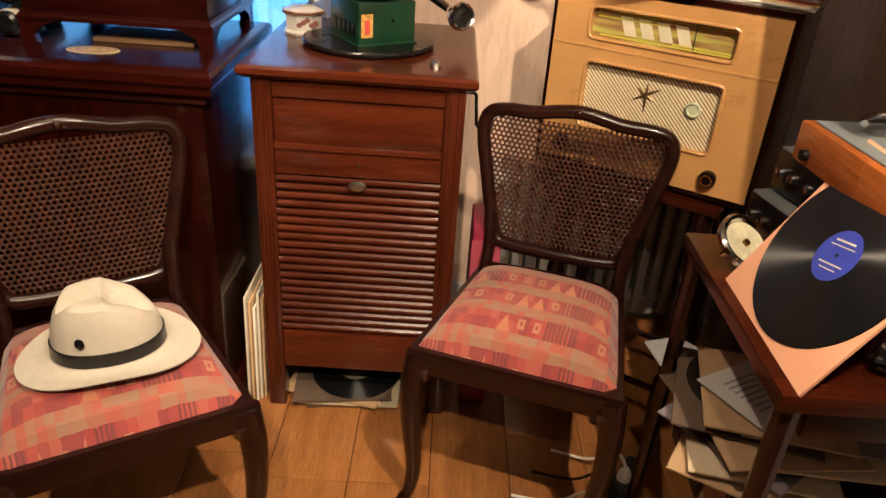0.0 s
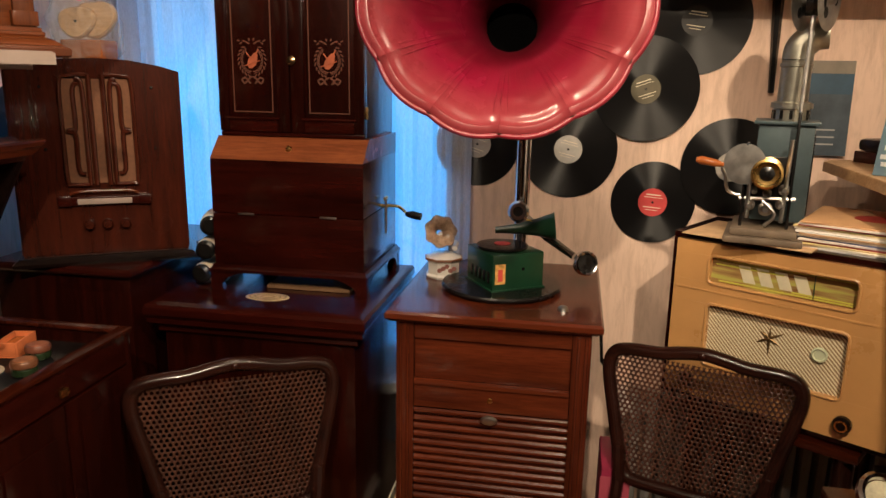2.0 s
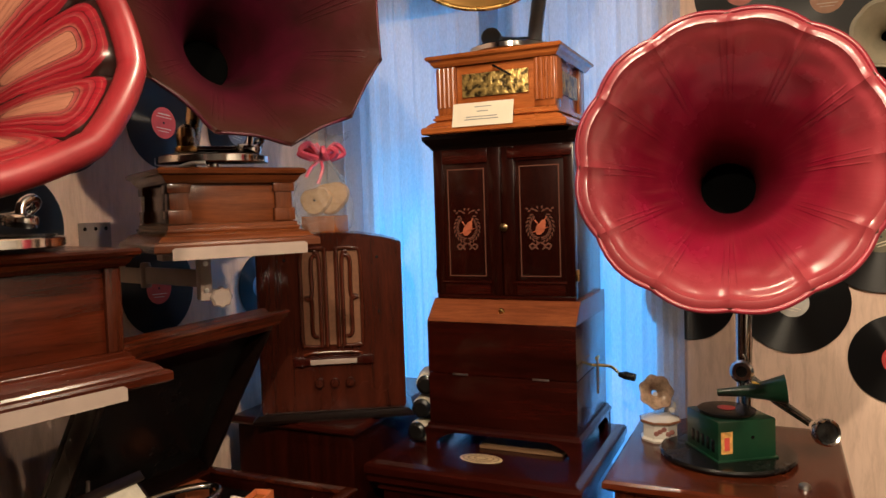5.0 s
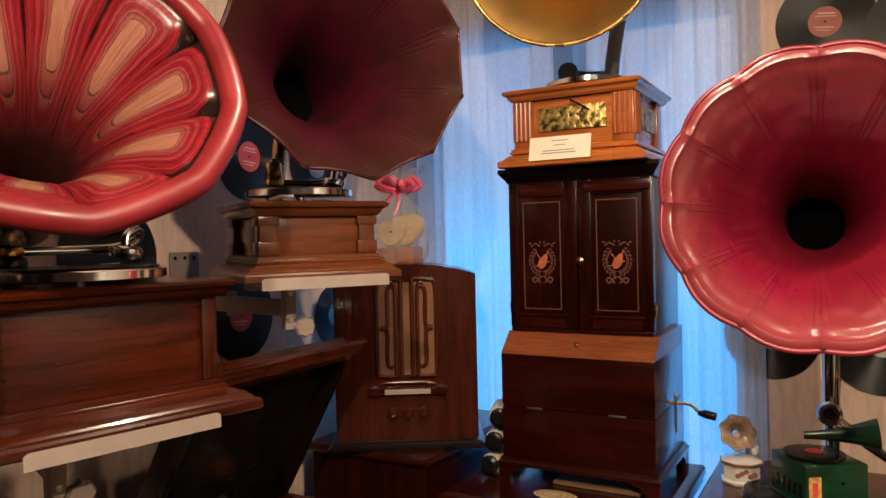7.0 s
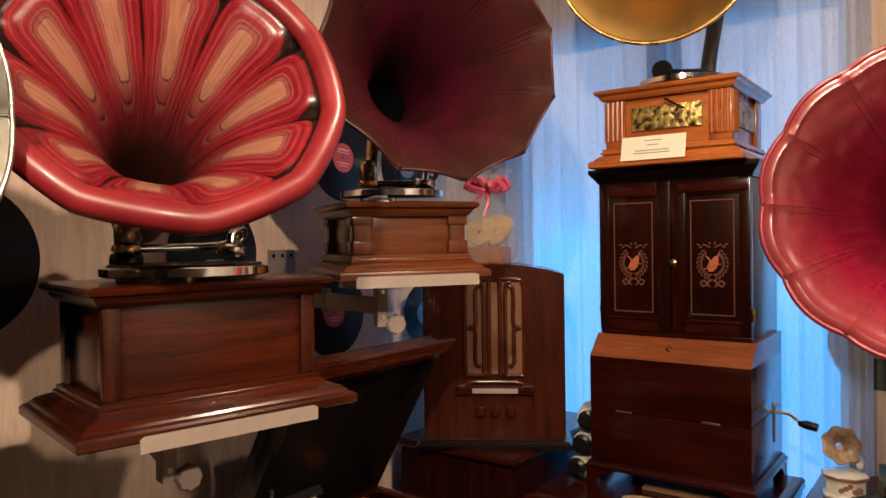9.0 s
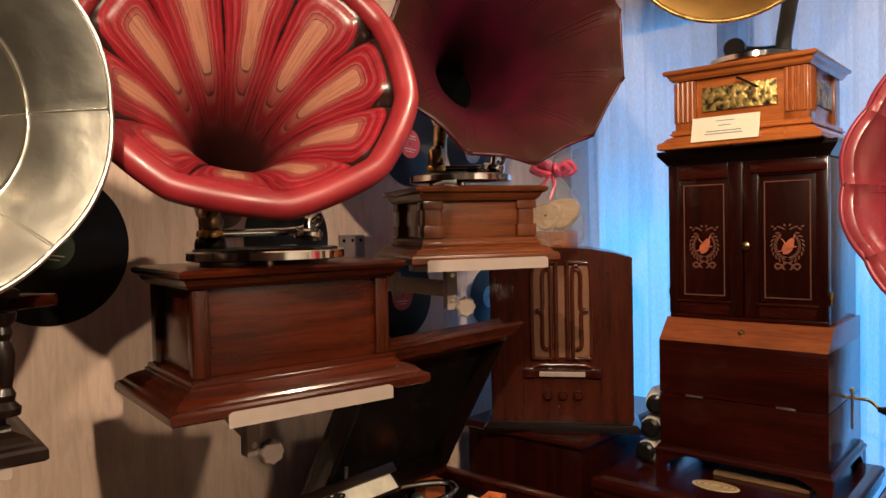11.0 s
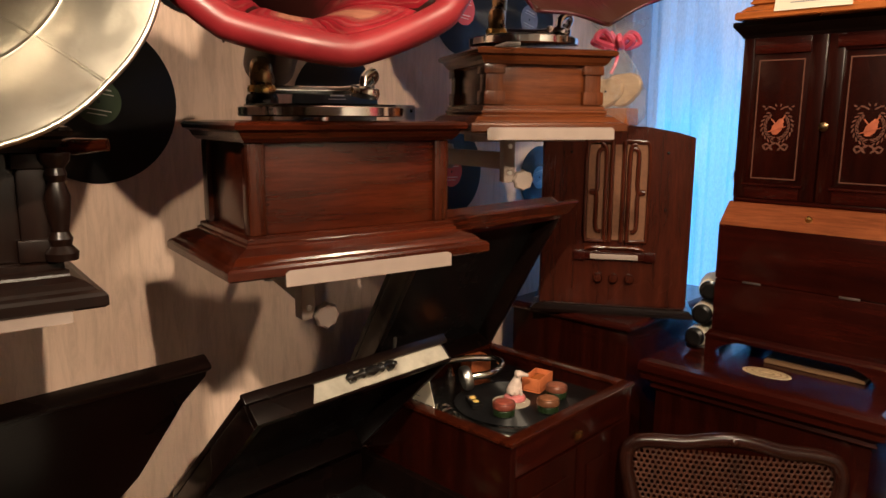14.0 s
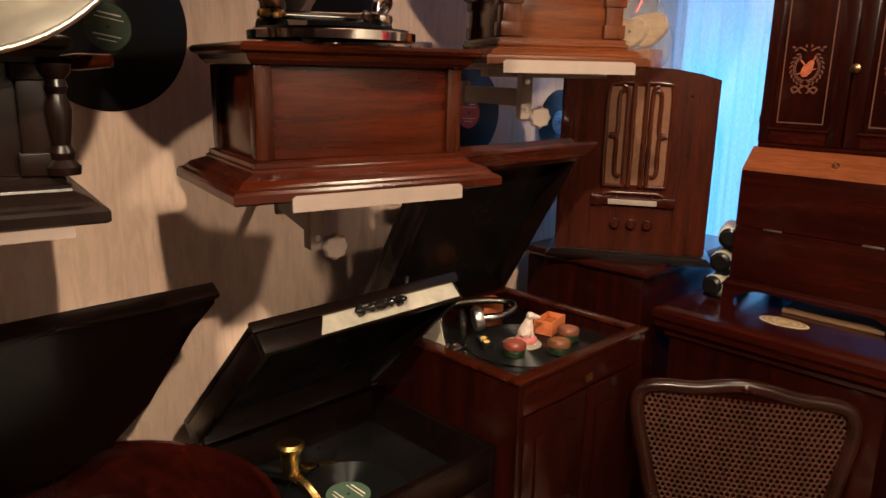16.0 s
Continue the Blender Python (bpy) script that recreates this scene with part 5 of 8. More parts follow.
for k in range(N):
    a, b = z0 + (z1 - z0) * k / N, z0 + (z1 - z0) * (k + 1) / N
    s = bmesh.new()
    pts = [(a + 0.0028, F + 0.020), (a + 0.0032, F + 0.010), (a + 0.009, F + 0.006), (b - 0.008, F + 0.0065), (b - 0.0030, F + 0.011), (b - 0.0026, F + 0.020)]
    l = [s.verts.new((-ix, y, z)) for z, y in pts]
    r = [s.verts.new((ix, y, z)) for z, y in pts]
    n = len(pts)
    for i in range(n):
        s.faces.new((l[i], l[(i + 1) % n], r[(i + 1) % n], r[i]))
    s.faces.new(l[::-1])
    s.faces.new(r)
    bmesh.ops.recalc_face_normals(s, faces=s.faces)
    part("slat", s, CABINET, C)
part("tambour_backing", cube(-ix, ix, F + 0.0202, F + 0.026, z0, z1, 0), BLACKWOOD, C)
part("foot_rail", cube(-ix, ix, F + 0.002, F + 0.024, 0.135, 0.2455, 0.003), CABINET, C)
part("crank", bar(curve_points([(cw / 2, -0.02, 0.84), (cw / 2 + 0.028, -0.02, 0.84), (cw / 2 + 0.032, -0.04, 0.82), (cw / 2 + 0.034, -0.10, 0.785)]), 0.0045, 8), BLACK, C, "black iron crank")
part("crank_handle", bar([(cw / 2 + 0.034, -0.10, 0.785), (cw / 2 + 0.05, -0.102, 0.785), (cw / 2 + 0.075, -0.104, 0.783)], [0.007, 0.011, 0.009], 12), BLACK, C)
# turntable and fittings on the deck
part("turntable", turned([(0, 0.9452), (0.15, 0.9452), (0.160, 0.950), (0.162, 0.956), (0.158, 0.961), (0, 0.961)], 64), BLACK, C, "black felted turntable", m=pose(-0.005, -0.02, 0))
part("speed_knob", turned([(0, 0.9452), (0.014, 0.9452), (0.012, 0.953), (0.006, 0.957), (0, 0.957)], 18), STEEL, C, m=pose(0.165, -0.185, 0))
for k in range(8):
    part("speed_mark", cube(-0.005, 0.005, -0.003, 0.003, 0.9452, 0.9462, 0.0004), CHROME, C, m=pose(0.125 - 0.021 * k, -0.205 + 0.004 * abs(k - 4), 0))
part("horn_pillar", bar([(0.03, 0.155, 0.9452), (0.03, 0.155, 1.40)], 0.021, 24), CHROME, C, "polished chrome horn pillar")
part("pillar_collar", turned([(0.021, 0), (0.033, 0.0), (0.035, 0.012), (0.030, 0.03), (0.021, 0.034)], 28), CHROME, C, m=pose(0.03, 0.155, 0.9454))
part("arm_joint", turned([(0.014, -0.012), (0.026, -0.012), (0.030, -0.004), (0.030, 0.006), (0.024, 0.012), (0.014, 0.012)], 28), CHROME, C, m=pose(0.027, 0.095, 1.135, 80, 0, -8))
part("arm_joint_bore", turned([(0, -0.004), (0.016, -0.004), (0.016, 0.008), (0, 0.008)], 20), BLACK, C, m=pose(0.027, 0.095, 1.135, 80, 0, -8))
part("arm_stem", bar([(0.03, 0.155, 1.135), (0.028, 0.105, 1.135)], 0.018, 18), CHROME, C)
part("tone_arm", bar([(0.045, 0.10, 1.118), (0.11, 0.055, 1.075), (0.185, 0.015, 1.035)], [0.013, 0.012, 0.010], 16), CHROME, C, "chrome tone arm")
part("sound_box", turned([(0.018, -0.012), (0.030, -0.012), (0.033, -0.005), (0.033, 0.010), (0.030, 0.014), (0.026, 0.012), (0.024, 0.002), (0.0, 0.001)], 28), CHROME, C, m=pose(0.215, -0.005, 1.022, 78, 0, 25))
part("diaphragm", turned([(0, 0.0014), (0.0245, 0.0022), (0.0245, 0.0034), (0.008, 0.003), (0, 0.006)], 24), BLACK, C, m=pose(0.215, -0.005, 1.022, 78, 0, 25))
H3 = horn(C, mouth(C, (-0.155, 1.21, 1.655), (-0.08, -0.10, 1.78)), 0.240, 0.46, 0.058, 12, 0.03, (CRIMSON, MAROON_OUT, CRIMSON_RIM), 2.4, 0.005, -0.006, 12, "horn", "dented crimson lacquered horn", 0.018, True, 9.0, 0.016, 0.007)

# green tinplate toy gramophone on the turntable
toy = thing("toy_gramophone", facing(-0.190, 1.800, 0.9612, 34) @ Matrix.Diagonal((1.14, 1.14, 1.10, 1)), "green tinplate toy gramophone with a small horn", "toy")
part("case", cube(-0.066, 0.066, -0.066, 0.066, 0, 0.088, 0.003), GREEN, toy)
part("base_flange", cube(-0.070, 0.070, -0.070, 0.070, 0.0, 0.004, 0.001), GREEN, toy)
part("emblem", cube(-0.060, -0.034, -0.0672, -0.0661, 0.018, 0.066, 0.0004), plain("gold_red_transfer", (0.62, 0.34, 0.10), 0.4, 0, 0.5, 90, 0), toy, "gold and red transfer emblem")
part("emblem_centre", cube(-0.053, -0.041, -0.0678, -0.0673, 0.025, 0.054, 0.0002), REDLABEL, toy)
for k in range(5):
    part("slot", cube(-0.0670, -0.0661, -0.052 + k * 0.021, -0.040 + k * 0.021, 0.018, 0.045, 0.0002), BLACK, toy)
part("winder_hole", turned([(0, 0), (0.004, 0), (0.004, 0.001), (0, 0.001)], 12), BLACK, toy, m=pose(0.012, -0.0662, 0.050, 90, 0, 0))
part("platter", turned([(0, 0.0882), (0.056, 0.0882), (0.060, 0.092), (0.060, 0.097), (0, 0.099)], 40), BLACK, toy, m=pose(-0.008, 0, 0))
part("record_label", turned([(0, 0.0992), (0.019, 0.0992), (0.019, 0.0996), (0, 0.0996)], 24), REDLABEL, toy, m=pose(-0.008, 0, 0))
part("horn_post", bar([(0.052, 0.02, 0.0882), (0.052, 0.02, 0.125)], 0.004, 8), GREYMETAL, toy)
hb = bmesh.new()
lathe(hb, [(0.008, -0.02), (0.012, 0.03), (0.022, 0.08), (0.033, 0.118), (0.034, 0.12), (0.032, 0.1195), (0.020, 0.08), (0.010, 0.03), (0.006, -0.02)], 28, pose(0.005, 0.02, 0.128, 0, 84, -28))
part("tin_horn", hb, GREEN, toy, "green tin horn with yellow label")
part("horn_label", cube(-0.02, 0.02, -0.008, 0.008, 0, 0.0008, 0.0002), plain("yellow_transfer", (0.70, 0.45, 0.06), 0.5, 0, 0.2), toy, m=pose(0.067, -0.015, 0.151, 0, 8, -28))
part("crank_knob", turned([(0, 0), (0.006, 0), (0.008, 0.006), (0.005, 0.014), (0, 0.015)], 14), BLACK, toy, m=pose(0.0662, -0.02, 0.05, 0, 90, 0))

# porcelain miniature
por = thing("porcelain_gramophone", facing(-0.372, 1.885, 0.9452, 12), "white porcelain miniature gramophone with painted flowers", "ornament")
part("body", turned([(0, 0), (0.050, 0), (0.053, 0.006), (0.047, 0.012), (0.047, 0.045), (0.054, 0.052), (0.053, 0.058), (0.040, 0.062), (0.030, 0.068), (0, 0.070)], 8, pose(0, 0, 0, 0, 0, 22.5)), PORCELAIN, por)
part("gilt_band", turned([(0.0545, 0.051), (0.0565, 0.053), (0.0565, 0.056), (0.0545, 0.058)], 8, pose(0, 0, 0, 0, 0, 22.5)), plain("brown_gilt", (0.25, 0.10, 0.05), 0.3), por)
part("neck", bar(curve_points([(0.02, 0.02, 0.068), (0.02, 0.02, 0.09), (0.0, 0.01, 0.105), (-0.012, -0.01, 0.125)]), 0.008, 12), PORCELAIN, por)
part("tone_arm", bar(curve_points([(0.02, 0.02, 0.09), (0.035, 0.005, 0.095), (0.03, -0.02, 0.085)]), 0.008, 10), PORCELAIN, por)
hb = bmesh.new()
lathe(hb, [(0.008, 0.0), (0.014, 0.010), (0.028, 0.018), (0.044, 0.020), (0.046, 0.018), (0.043, 0.017), (0.026, 0.014), (0.010, 0.004)], 32, pose(-0.014, -0.012, 0.128, 68, 0, 15), lambda k, r, z, a: (r * (1 + (0.07 if r > 0.03 else 0) * math.cos(7 * a)), z))
part("flower_horn", hb, plain("painted_porcelain", (0.40, 0.27, 0.19), 0.18, 0, 0.45, 55, 0), por, "flower-shaped painted horn")
for k in range(5):
    part("painted_flower", turned([(0, 0), (0.007, 0), (0.005, 0.0008), (0, 0.001)], 8), plain("flower_paint", (0.30, 0.12, 0.10), 0.3, 0, 0.4, 90, 0), por, m=pose(-0.012 + 0.010 * k, -0.0438 - 0.0002 * (k % 2), 0.026 + 0.006 * (k % 3), 90, 0, 0))

# ---- chairs ----
kilim_m, kt, ks = material("kilim_seat_cloth")
kc = coords(kt)
sp = kt.nodes.new("ShaderNodeSeparateXYZ")
kt.links.new(kc, sp.inputs[0])
PERIOD, CELL = 0.088, 0.034
wavy = node(kt, "ShaderNodeTexNoise", Scale=40.0, Detail=2.0)
kt.links.new(kc, wavy.inputs["Vector"])
kx = calc(kt, "ADD", sp.outputs[0], calc(kt, "MULTIPLY", wavy.outputs[0], 0.004))
ky = calc(kt, "ADD", calc(kt, "ADD", sp.outputs[1], 1.02), calc(kt, "MULTIPLY", wavy.outputs[0], 0.005))
rows_ = calc(kt, "MULTIPLY", ky, 1 / PERIOD)
row_ = calc(kt, "FLOOR", rows_)
fy_ = calc(kt, "FRACT", rows_)
cols_ = calc(kt, "ADD", calc(kt, "MULTIPLY", kx, 1 / CELL), calc(kt, "MULTIPLY", row_, 0.37))
fx_ = calc(kt, "FRACT", cols_)


def chance(x, y):
    """A value from 0 to 1 for each cell."""
    v = kt.nodes.new("ShaderNodeCombineXYZ")
    kt.links.new(x, v.inputs[0])
    kt.links.new(y, v.inputs[1])
    w = kt.nodes.new("ShaderNodeTexWhiteNoise")
    w.noise_dimensions = "2D"
    kt.links.new(v.outputs[0], w.inputs["Vector"])
    return w.outputs["Value"]


def dyed(fac, a, b):
    n = kt.nodes.new("ShaderNodeMix")
    n.data_type = "RGBA"
    for key, v in (("Factor", fac), ("A", a), ("B", b)):
        if isinstance(v, tuple):
            n.inputs[key].default_value = (*v, 1)
        else:
            kt.links.new(v, n.inputs[key])
    return n.outputs["Result"]


pick = chance(calc(kt, "FLOOR", cols_), row_)
v_ = calc(kt, "MULTIPLY", fy_, 1 / 0.62)
ax = calc(kt, "ABSOLUTE", calc(kt, "SUBTRACT", fx_, 0.5))
av = calc(kt, "ABSOLUTE", calc(kt, "SUBTRACT", v_, 0.5))
red = ramp(kt, chance(calc(kt, "FLOOR", calc(kt, "MULTIPLY", cols_, 2.0)), calc(kt, "FLOOR", calc(kt, "MULTIPLY", rows_, 3.0))), [(0.0, (0.25, 0.022, 0.028)), (0.35, (0.33, 0.040, 0.036)), (0.6, (0.19, 0.014, 0.030)), (0.8, (0.36, 0.075, 0.055))])
red.node.color_ramp.interpolation = "CONSTANT"
tri = calc(kt, "MULTIPLY", calc(kt, "LESS_THAN", ax, calc(kt, "MULTIPLY", calc(kt, "SUBTRACT", 0.9, v_), 0.45)), calc(kt, "LESS_THAN", pick, 0.20))
ringd = calc(kt, "MAXIMUM", ax, calc(kt, "MULTIPLY", av, 0.8))
hook = calc(kt, "MULTIPLY", calc(kt, "LESS_THAN", calc(kt, "ABSOLUTE", calc(kt, "SUBTRACT", ringd, 0.15)), 0.07), calc(kt, "LESS_THAN", calc(kt, "ABSOLUTE", calc(kt, "SUBTRACT", pick, 0.32)), 0.12))
pegs = calc(kt, "MULTIPLY", calc(kt, "LESS_THAN", calc(kt, "FRACT", calc(kt, "MULTIPLY", fx_, 4.0)), 0.5), calc(kt, "LESS_THAN", calc(kt, "ABSOLUTE", calc(kt, "SUBTRACT", pick, 0.58)), 0.13))
redband = dyed(pegs, dyed(hook, dyed(tri, red, (0.45, 0.17, 0.085)), (0.40, 0.19, 0.11)), (0.085, 0.012, 0.024))
tan = ramp(kt, chance(calc(kt, "FLOOR", calc(kt, "MULTIPLY", cols_, 2.3)), calc(kt, "FLOOR", calc(kt, "MULTIPLY", rows_, 5.0))), [(0.0, (0.27, 0.155, 0.095)), (0.35, (0.31, 0.115, 0.075)), (0.6, (0.24, 0.165, 0.110)), (0.85, (0.36, 0.085, 0.055))])
tan.node.color_ramp.interpolation = "CONSTANT"
faded = node(kt, "ShaderNodeTexNoise", Scale=11.0, Detail=4.0)
kt.links.new(kc, faded.inputs["Vector"])
cloth_ = dyed(calc(kt, "GREATER_THAN", fy_, 0.62), redband, tan)
kt.links.new(dyed(ramp(kt, faded.outputs[0], [(0.38, (0.16, 0.16, 0.16)), (0.65, (0.50, 0.50, 0.50))]), cloth_, (0.30, 0.095, 0.065)), ks.inputs["Base Color"])
ks.inputs["Roughness"].default_value = 0.9
ks.inputs["Sheen Weight"].default_value = 0.2
wv = node(kt, "ShaderNodeTexNoise", Scale=420.0, Detail=2.0)
kt.links.new(kc, wv.inputs["Vector"])
bump(kt, ks, wv.outputs[0], 0.5, 0.001)
CANE = wood("brown_cane", (0.088, 0.027, 0.013), (0.034, 0.011, 0.006), 0.44, "z", 0.0)
CANE.node_tree.nodes["Principled BSDF"].inputs["Specular IOR Level"].default_value = 0.25


def clip_line(poly, p, d):
    """The stretch of the line p + t d inside the convex outline."""
    lo, hi = -1e9, 1e9
    n = len(poly)
    for i in range(n):
        a, b = Vector(poly[i]), Vector(poly[(i + 1) % n])
        e = b - a
        nrm = Vector((-e.y, e.x))
        den, num = nrm.dot(d), nrm.dot(a - p)
        if abs(den) < 1e-9:
            if num > 0:
                return None
            continue
        t = num / den
        if den > 0:
            lo = max(lo, t)
        else:
            hi = min(hi, t)
    return (lo, hi) if hi > lo else None


def cane_panel(poly, gap, sag):
    """Woven cane in the xz plane: a level and two slanting sets of strands round six-sided holes."""
    bm = bmesh.new()
    wid, th = gap * 0.15, 0.0007
    step = gap * 0.866
    for ang, dep in ((0, 0.0), (60, 0.0008), (-60, 0.0016)):
        d = Vector((math.cos(radians(ang)), math.sin(radians(ang))))
        nn = Vector((-d.y, d.x))
        for k in range(-90, 91):
            for off in (step / 2,):
                c = Vector((0, 0.70)) + nn * (k * step + off)
                got = clip_line(poly, c, d)
                if not got:
                    continue
                m = max(2, int((got[1] - got[0]) / 0.06) + 1)
                rows = []
                for q in range(m + 1):
                    t = got[0] + (got[1] - got[0]) * q / m
                    pt = c + d * t
                    yy = sag(pt.x, pt.y) - dep
                    rows.append([bm.verts.new((pt.x + s * nn.x * wid, yy + h, pt.y + s * nn.y * wid)) for s, h in ((-1, th), (0, -th), (1, th))])
                for r, s in zip(rows, rows[1:]):
                    for i in range(2):
                        bm.faces.new((r[i], r[i + 1], s[i + 1], s[i]))
                    bm.faces.new((r[2], r[0], s[0], s[2]))
    return bm


def dining_chair(m, label):
    """Queen-Anne style chair, front towards -y, origin on the floor under the seat."""
    ob = thing("dining_chair", m, label, "chair", "cane-backed chairs")
    fw, bw, fy, by, sz = 0.225, 0.185, -0.205, 0.195, 0.456
    frame_b = bmesh.new()
    outl = [(-fw, fy), (fw, fy), (bw, by), (-bw, by)]
    inn = [(-fw + 0.03, fy + 0.03), (fw - 0.03, fy + 0.03), (bw - 0.03, by - 0.03), (-bw + 0.03, by - 0.03)]
    ring = []
    for (x, y), (u, v) in zip(outl, inn):
        ring.append([frame_b.verts.new(q) for q in ((x, y, sz - 0.055), (x, y, sz - 0.008), (x * 0.985, y * 0.985, sz), (u, v, sz), (u, v, sz - 0.055))])
    for i in range(4):
        a, b = ring[i], ring[(i + 1) % 4]
        for k in range(5):
            frame_b.faces.new((a[k], b[k], b[(k + 1) % 5], a[(k + 1) % 5]))
    bmesh.ops.recalc_face_normals(frame_b, faces=frame_b.faces)
    part("seat_frame", frame_b, CHAIRWOOD, ob, smooth=False)
    cush = bmesh.new()
    n = 14
    g = []
    for j in range(n + 1):
        v = j / n
        row = []
        for i in range(n + 1):
            u = i / n
            half = (fw + (bw - fw) * v) - 0.012
            e = (1 - abs(2 * u - 1) ** 4.0) * (1 - abs(2 * v - 1) ** 4.0)
            row.append(cush.verts.new(((2 * u - 1) * half, fy + 0.012 + (by - fy - 0.024) * v, sz - 0.006 + 0.074 * max(e, 0) ** 0.55)))
        g.append(row)
    for a, b in zip(g, g[1:]):
        for i in range(n):
            cush.faces.new((a[i], a[i + 1], b[i + 1], b[i]))
    part("seat", cush, kilim_m, ob, "red patterned kilim seat pad")
    for a in (-1, 1):
        leg = curve_points([(a * (fw - 0.022), fy + 0.022, sz - 0.02), (a * (fw - 0.012), fy + 0.010, sz - 0.10), (a * (fw - 0.012), fy + 0.012, sz - 0.20), (a * (fw - 0.022), fy + 0.02, 0.12), (a * (fw - 0.016), fy + 0.014, 0.045), (a * (fw - 0.004), fy + 0.002, 0.018), (a * (fw - 0.002), fy, 0.0)], 5)
        rad = [0.030 + (0.014 - 0.030) * min(1, k / (len(leg) * 0.66)) for k in range(len(leg))]
        for k in range(5):
            rad[-1 - k] = (0.020, 0.024, 0.022, 0.018, 0.015)[k]
        part("leg", bar(leg, rad, 12), CHAIRWOOD, ob)
        knee = bmesh.new()
        lathe(knee, [(0, 0.05), (0.02, 0.045), (0.03, 0.02), (0.018, -0.02), (0, -0.04)], 12, pose(a * (fw - 0.03), fy + 0.02, sz - 0.06))
        part("knee_block", knee, CHAIRWOOD, ob)
        rear = curve_points([(a * (bw - 0.012), by + 0.075, 0.0), (a * (bw - 0.015), by + 0.03, 0.2), (a * (bw - 0.018), by - 0.005, sz - 0.03), (a * (bw - 0.022), by + 0.004, sz + 0.06), (a * (bw - 0.012), by + 0.030, sz + 0.15)], 5)
        part("leg", bar(rear, 0.016, 10), CHAIRWOOD, ob)

    def lean(x, z):
        return by + 0.012 + (z - 0.50) * 0.20 + 0.25 * x * x

    lo, hi = 0.522, 0.842
    half = [(0.0, lo), (0.12, lo + 0.002), (0.155, lo + 0.016), (0.176, lo + 0.08), (0.200, lo + 0.17), (0.219, hi - 0.075), (0.221, hi - 0.036), (0.206, hi - 0.010), (0.168, hi + 0.000), (0.10, hi + 0.004), (0.05, hi + 0.014), (0.0, hi + 0.020)]
    right = [Vector((x, 0, z)) for x, z in half]
    left = [Vector((-x, 0, z)) for x, z in half[::-1]][1:-1]
    loop = right + left
    pts = []
    n = len(loop)
    for i in range(n):
        a, b, c, d = loop[i - 1], loop[i], loop[(i + 1) % n], loop[(i + 2) % n]
        for k in range(4):
            t = k / 4
            q = 0.5 * (2 * b + (c - a) * t + (2 * a - 5 * b + 4 * c - d) * t * t + (3 * b - a - 3 * c + d) * t ** 3)
            pts.append(Vector((q.x, lean(q.x, q.z), q.z)))
    part("back_frame", bar(pts, 0.0168, 12, True), CHAIRWOOD, ob)
    hull = [(0.128, lo + 0.010), (0.155, lo + 0.03), (0.206, hi - 0.065), (0.203, hi - 0.028), (0.172, hi - 0.010), (-0.172, hi - 0.010), (-0.203, hi - 0.028), (-0.206, hi - 0.065), (-0.155, lo + 0.03), (-0.128, lo + 0.010)]
    tagged(part("backrest", cane_panel(hull, 0.0122, lean), CANE, ob), "woven brown cane panel", kind="stuff")
    crest = bmesh.new()
    for k in range(-6, 7):
        if k == 0:
            continue
        x = k * 0.0095
        z = hi + 0.017 - 0.0011 * abs(k)
        lathe(crest, [(0, 0.005), (0.006, 0.002), (0.007, 0), (0, -0.004)], 8, pose(x, lean(x, z) - 0.012, z, 90, 0, 25 * (1 if k > 0 else -1)) @ Matrix.Diagonal((1.3, 0.7, 1, 1)))
    lathe(crest, [(0, 0.007), (0.008, 0.003), (0.010, 0), (0, -0.004)], 10, pose(0, lean(0, hi) - 0.013, hi + 0.020, 90, 0, 0))
    part("crest_carving", crest, CHAIRWOOD, ob, "carved leaf crest")
    part("back_rail", bar(curve_points([(-bw + 0.015, by - 0.002, sz + 0.005), (0, by + 0.012, sz + 0.005), (bw - 0.015, by - 0.002, sz + 0.005)]), 0.014, 8), CHAIRWOOD, ob)
    return ob


dining_chair(facing(-0.605, 1.095, 0, 31), "dark wooden cane-back chair, red kilim seat under a hat")
dining_chair(facing(0.228, 1.365, 0, -17), "dark wooden cane-back chair with an empty red kilim seat")

# straw-white fedora on the seat
FELT = plain("cream_felt", (0.48, 0.43, 0.355), 0.85, 0, 0.06, 60, 0.3)
hat = thing("fedora_hat", facing(-0.582, 1.072, 0.527, 25) @ Matrix.Diagonal((0.84, 0.84, 1.04, 1)), "cream fedora with black band lying on the chair seat", "hat")


def hat_shape(k, r, z, a):
    x, y = math.cos(a), math.sin(a)
    sq = 1 + 0.13 * math.cos(2 * a)
    if r > 0.108:
        return r * sq, z + 0.010 * (r - 0.10) / 0.06 * math.cos(2 * a + math.pi) - 0.006 * (r - 0.1) / 0.06
    dent = 0.0
    if z > 0.06:
        t = (z - 0.06) / 0.055
        dent = 0.026 * t * max(0, 1 - abs(y) * 1.7) + 0.02 * t * max(0, x)
        pinch = 0.10 * t * max(0, x) * abs(y)
        return r * sq * (1 - pinch), z - dent
    return r * sq, z


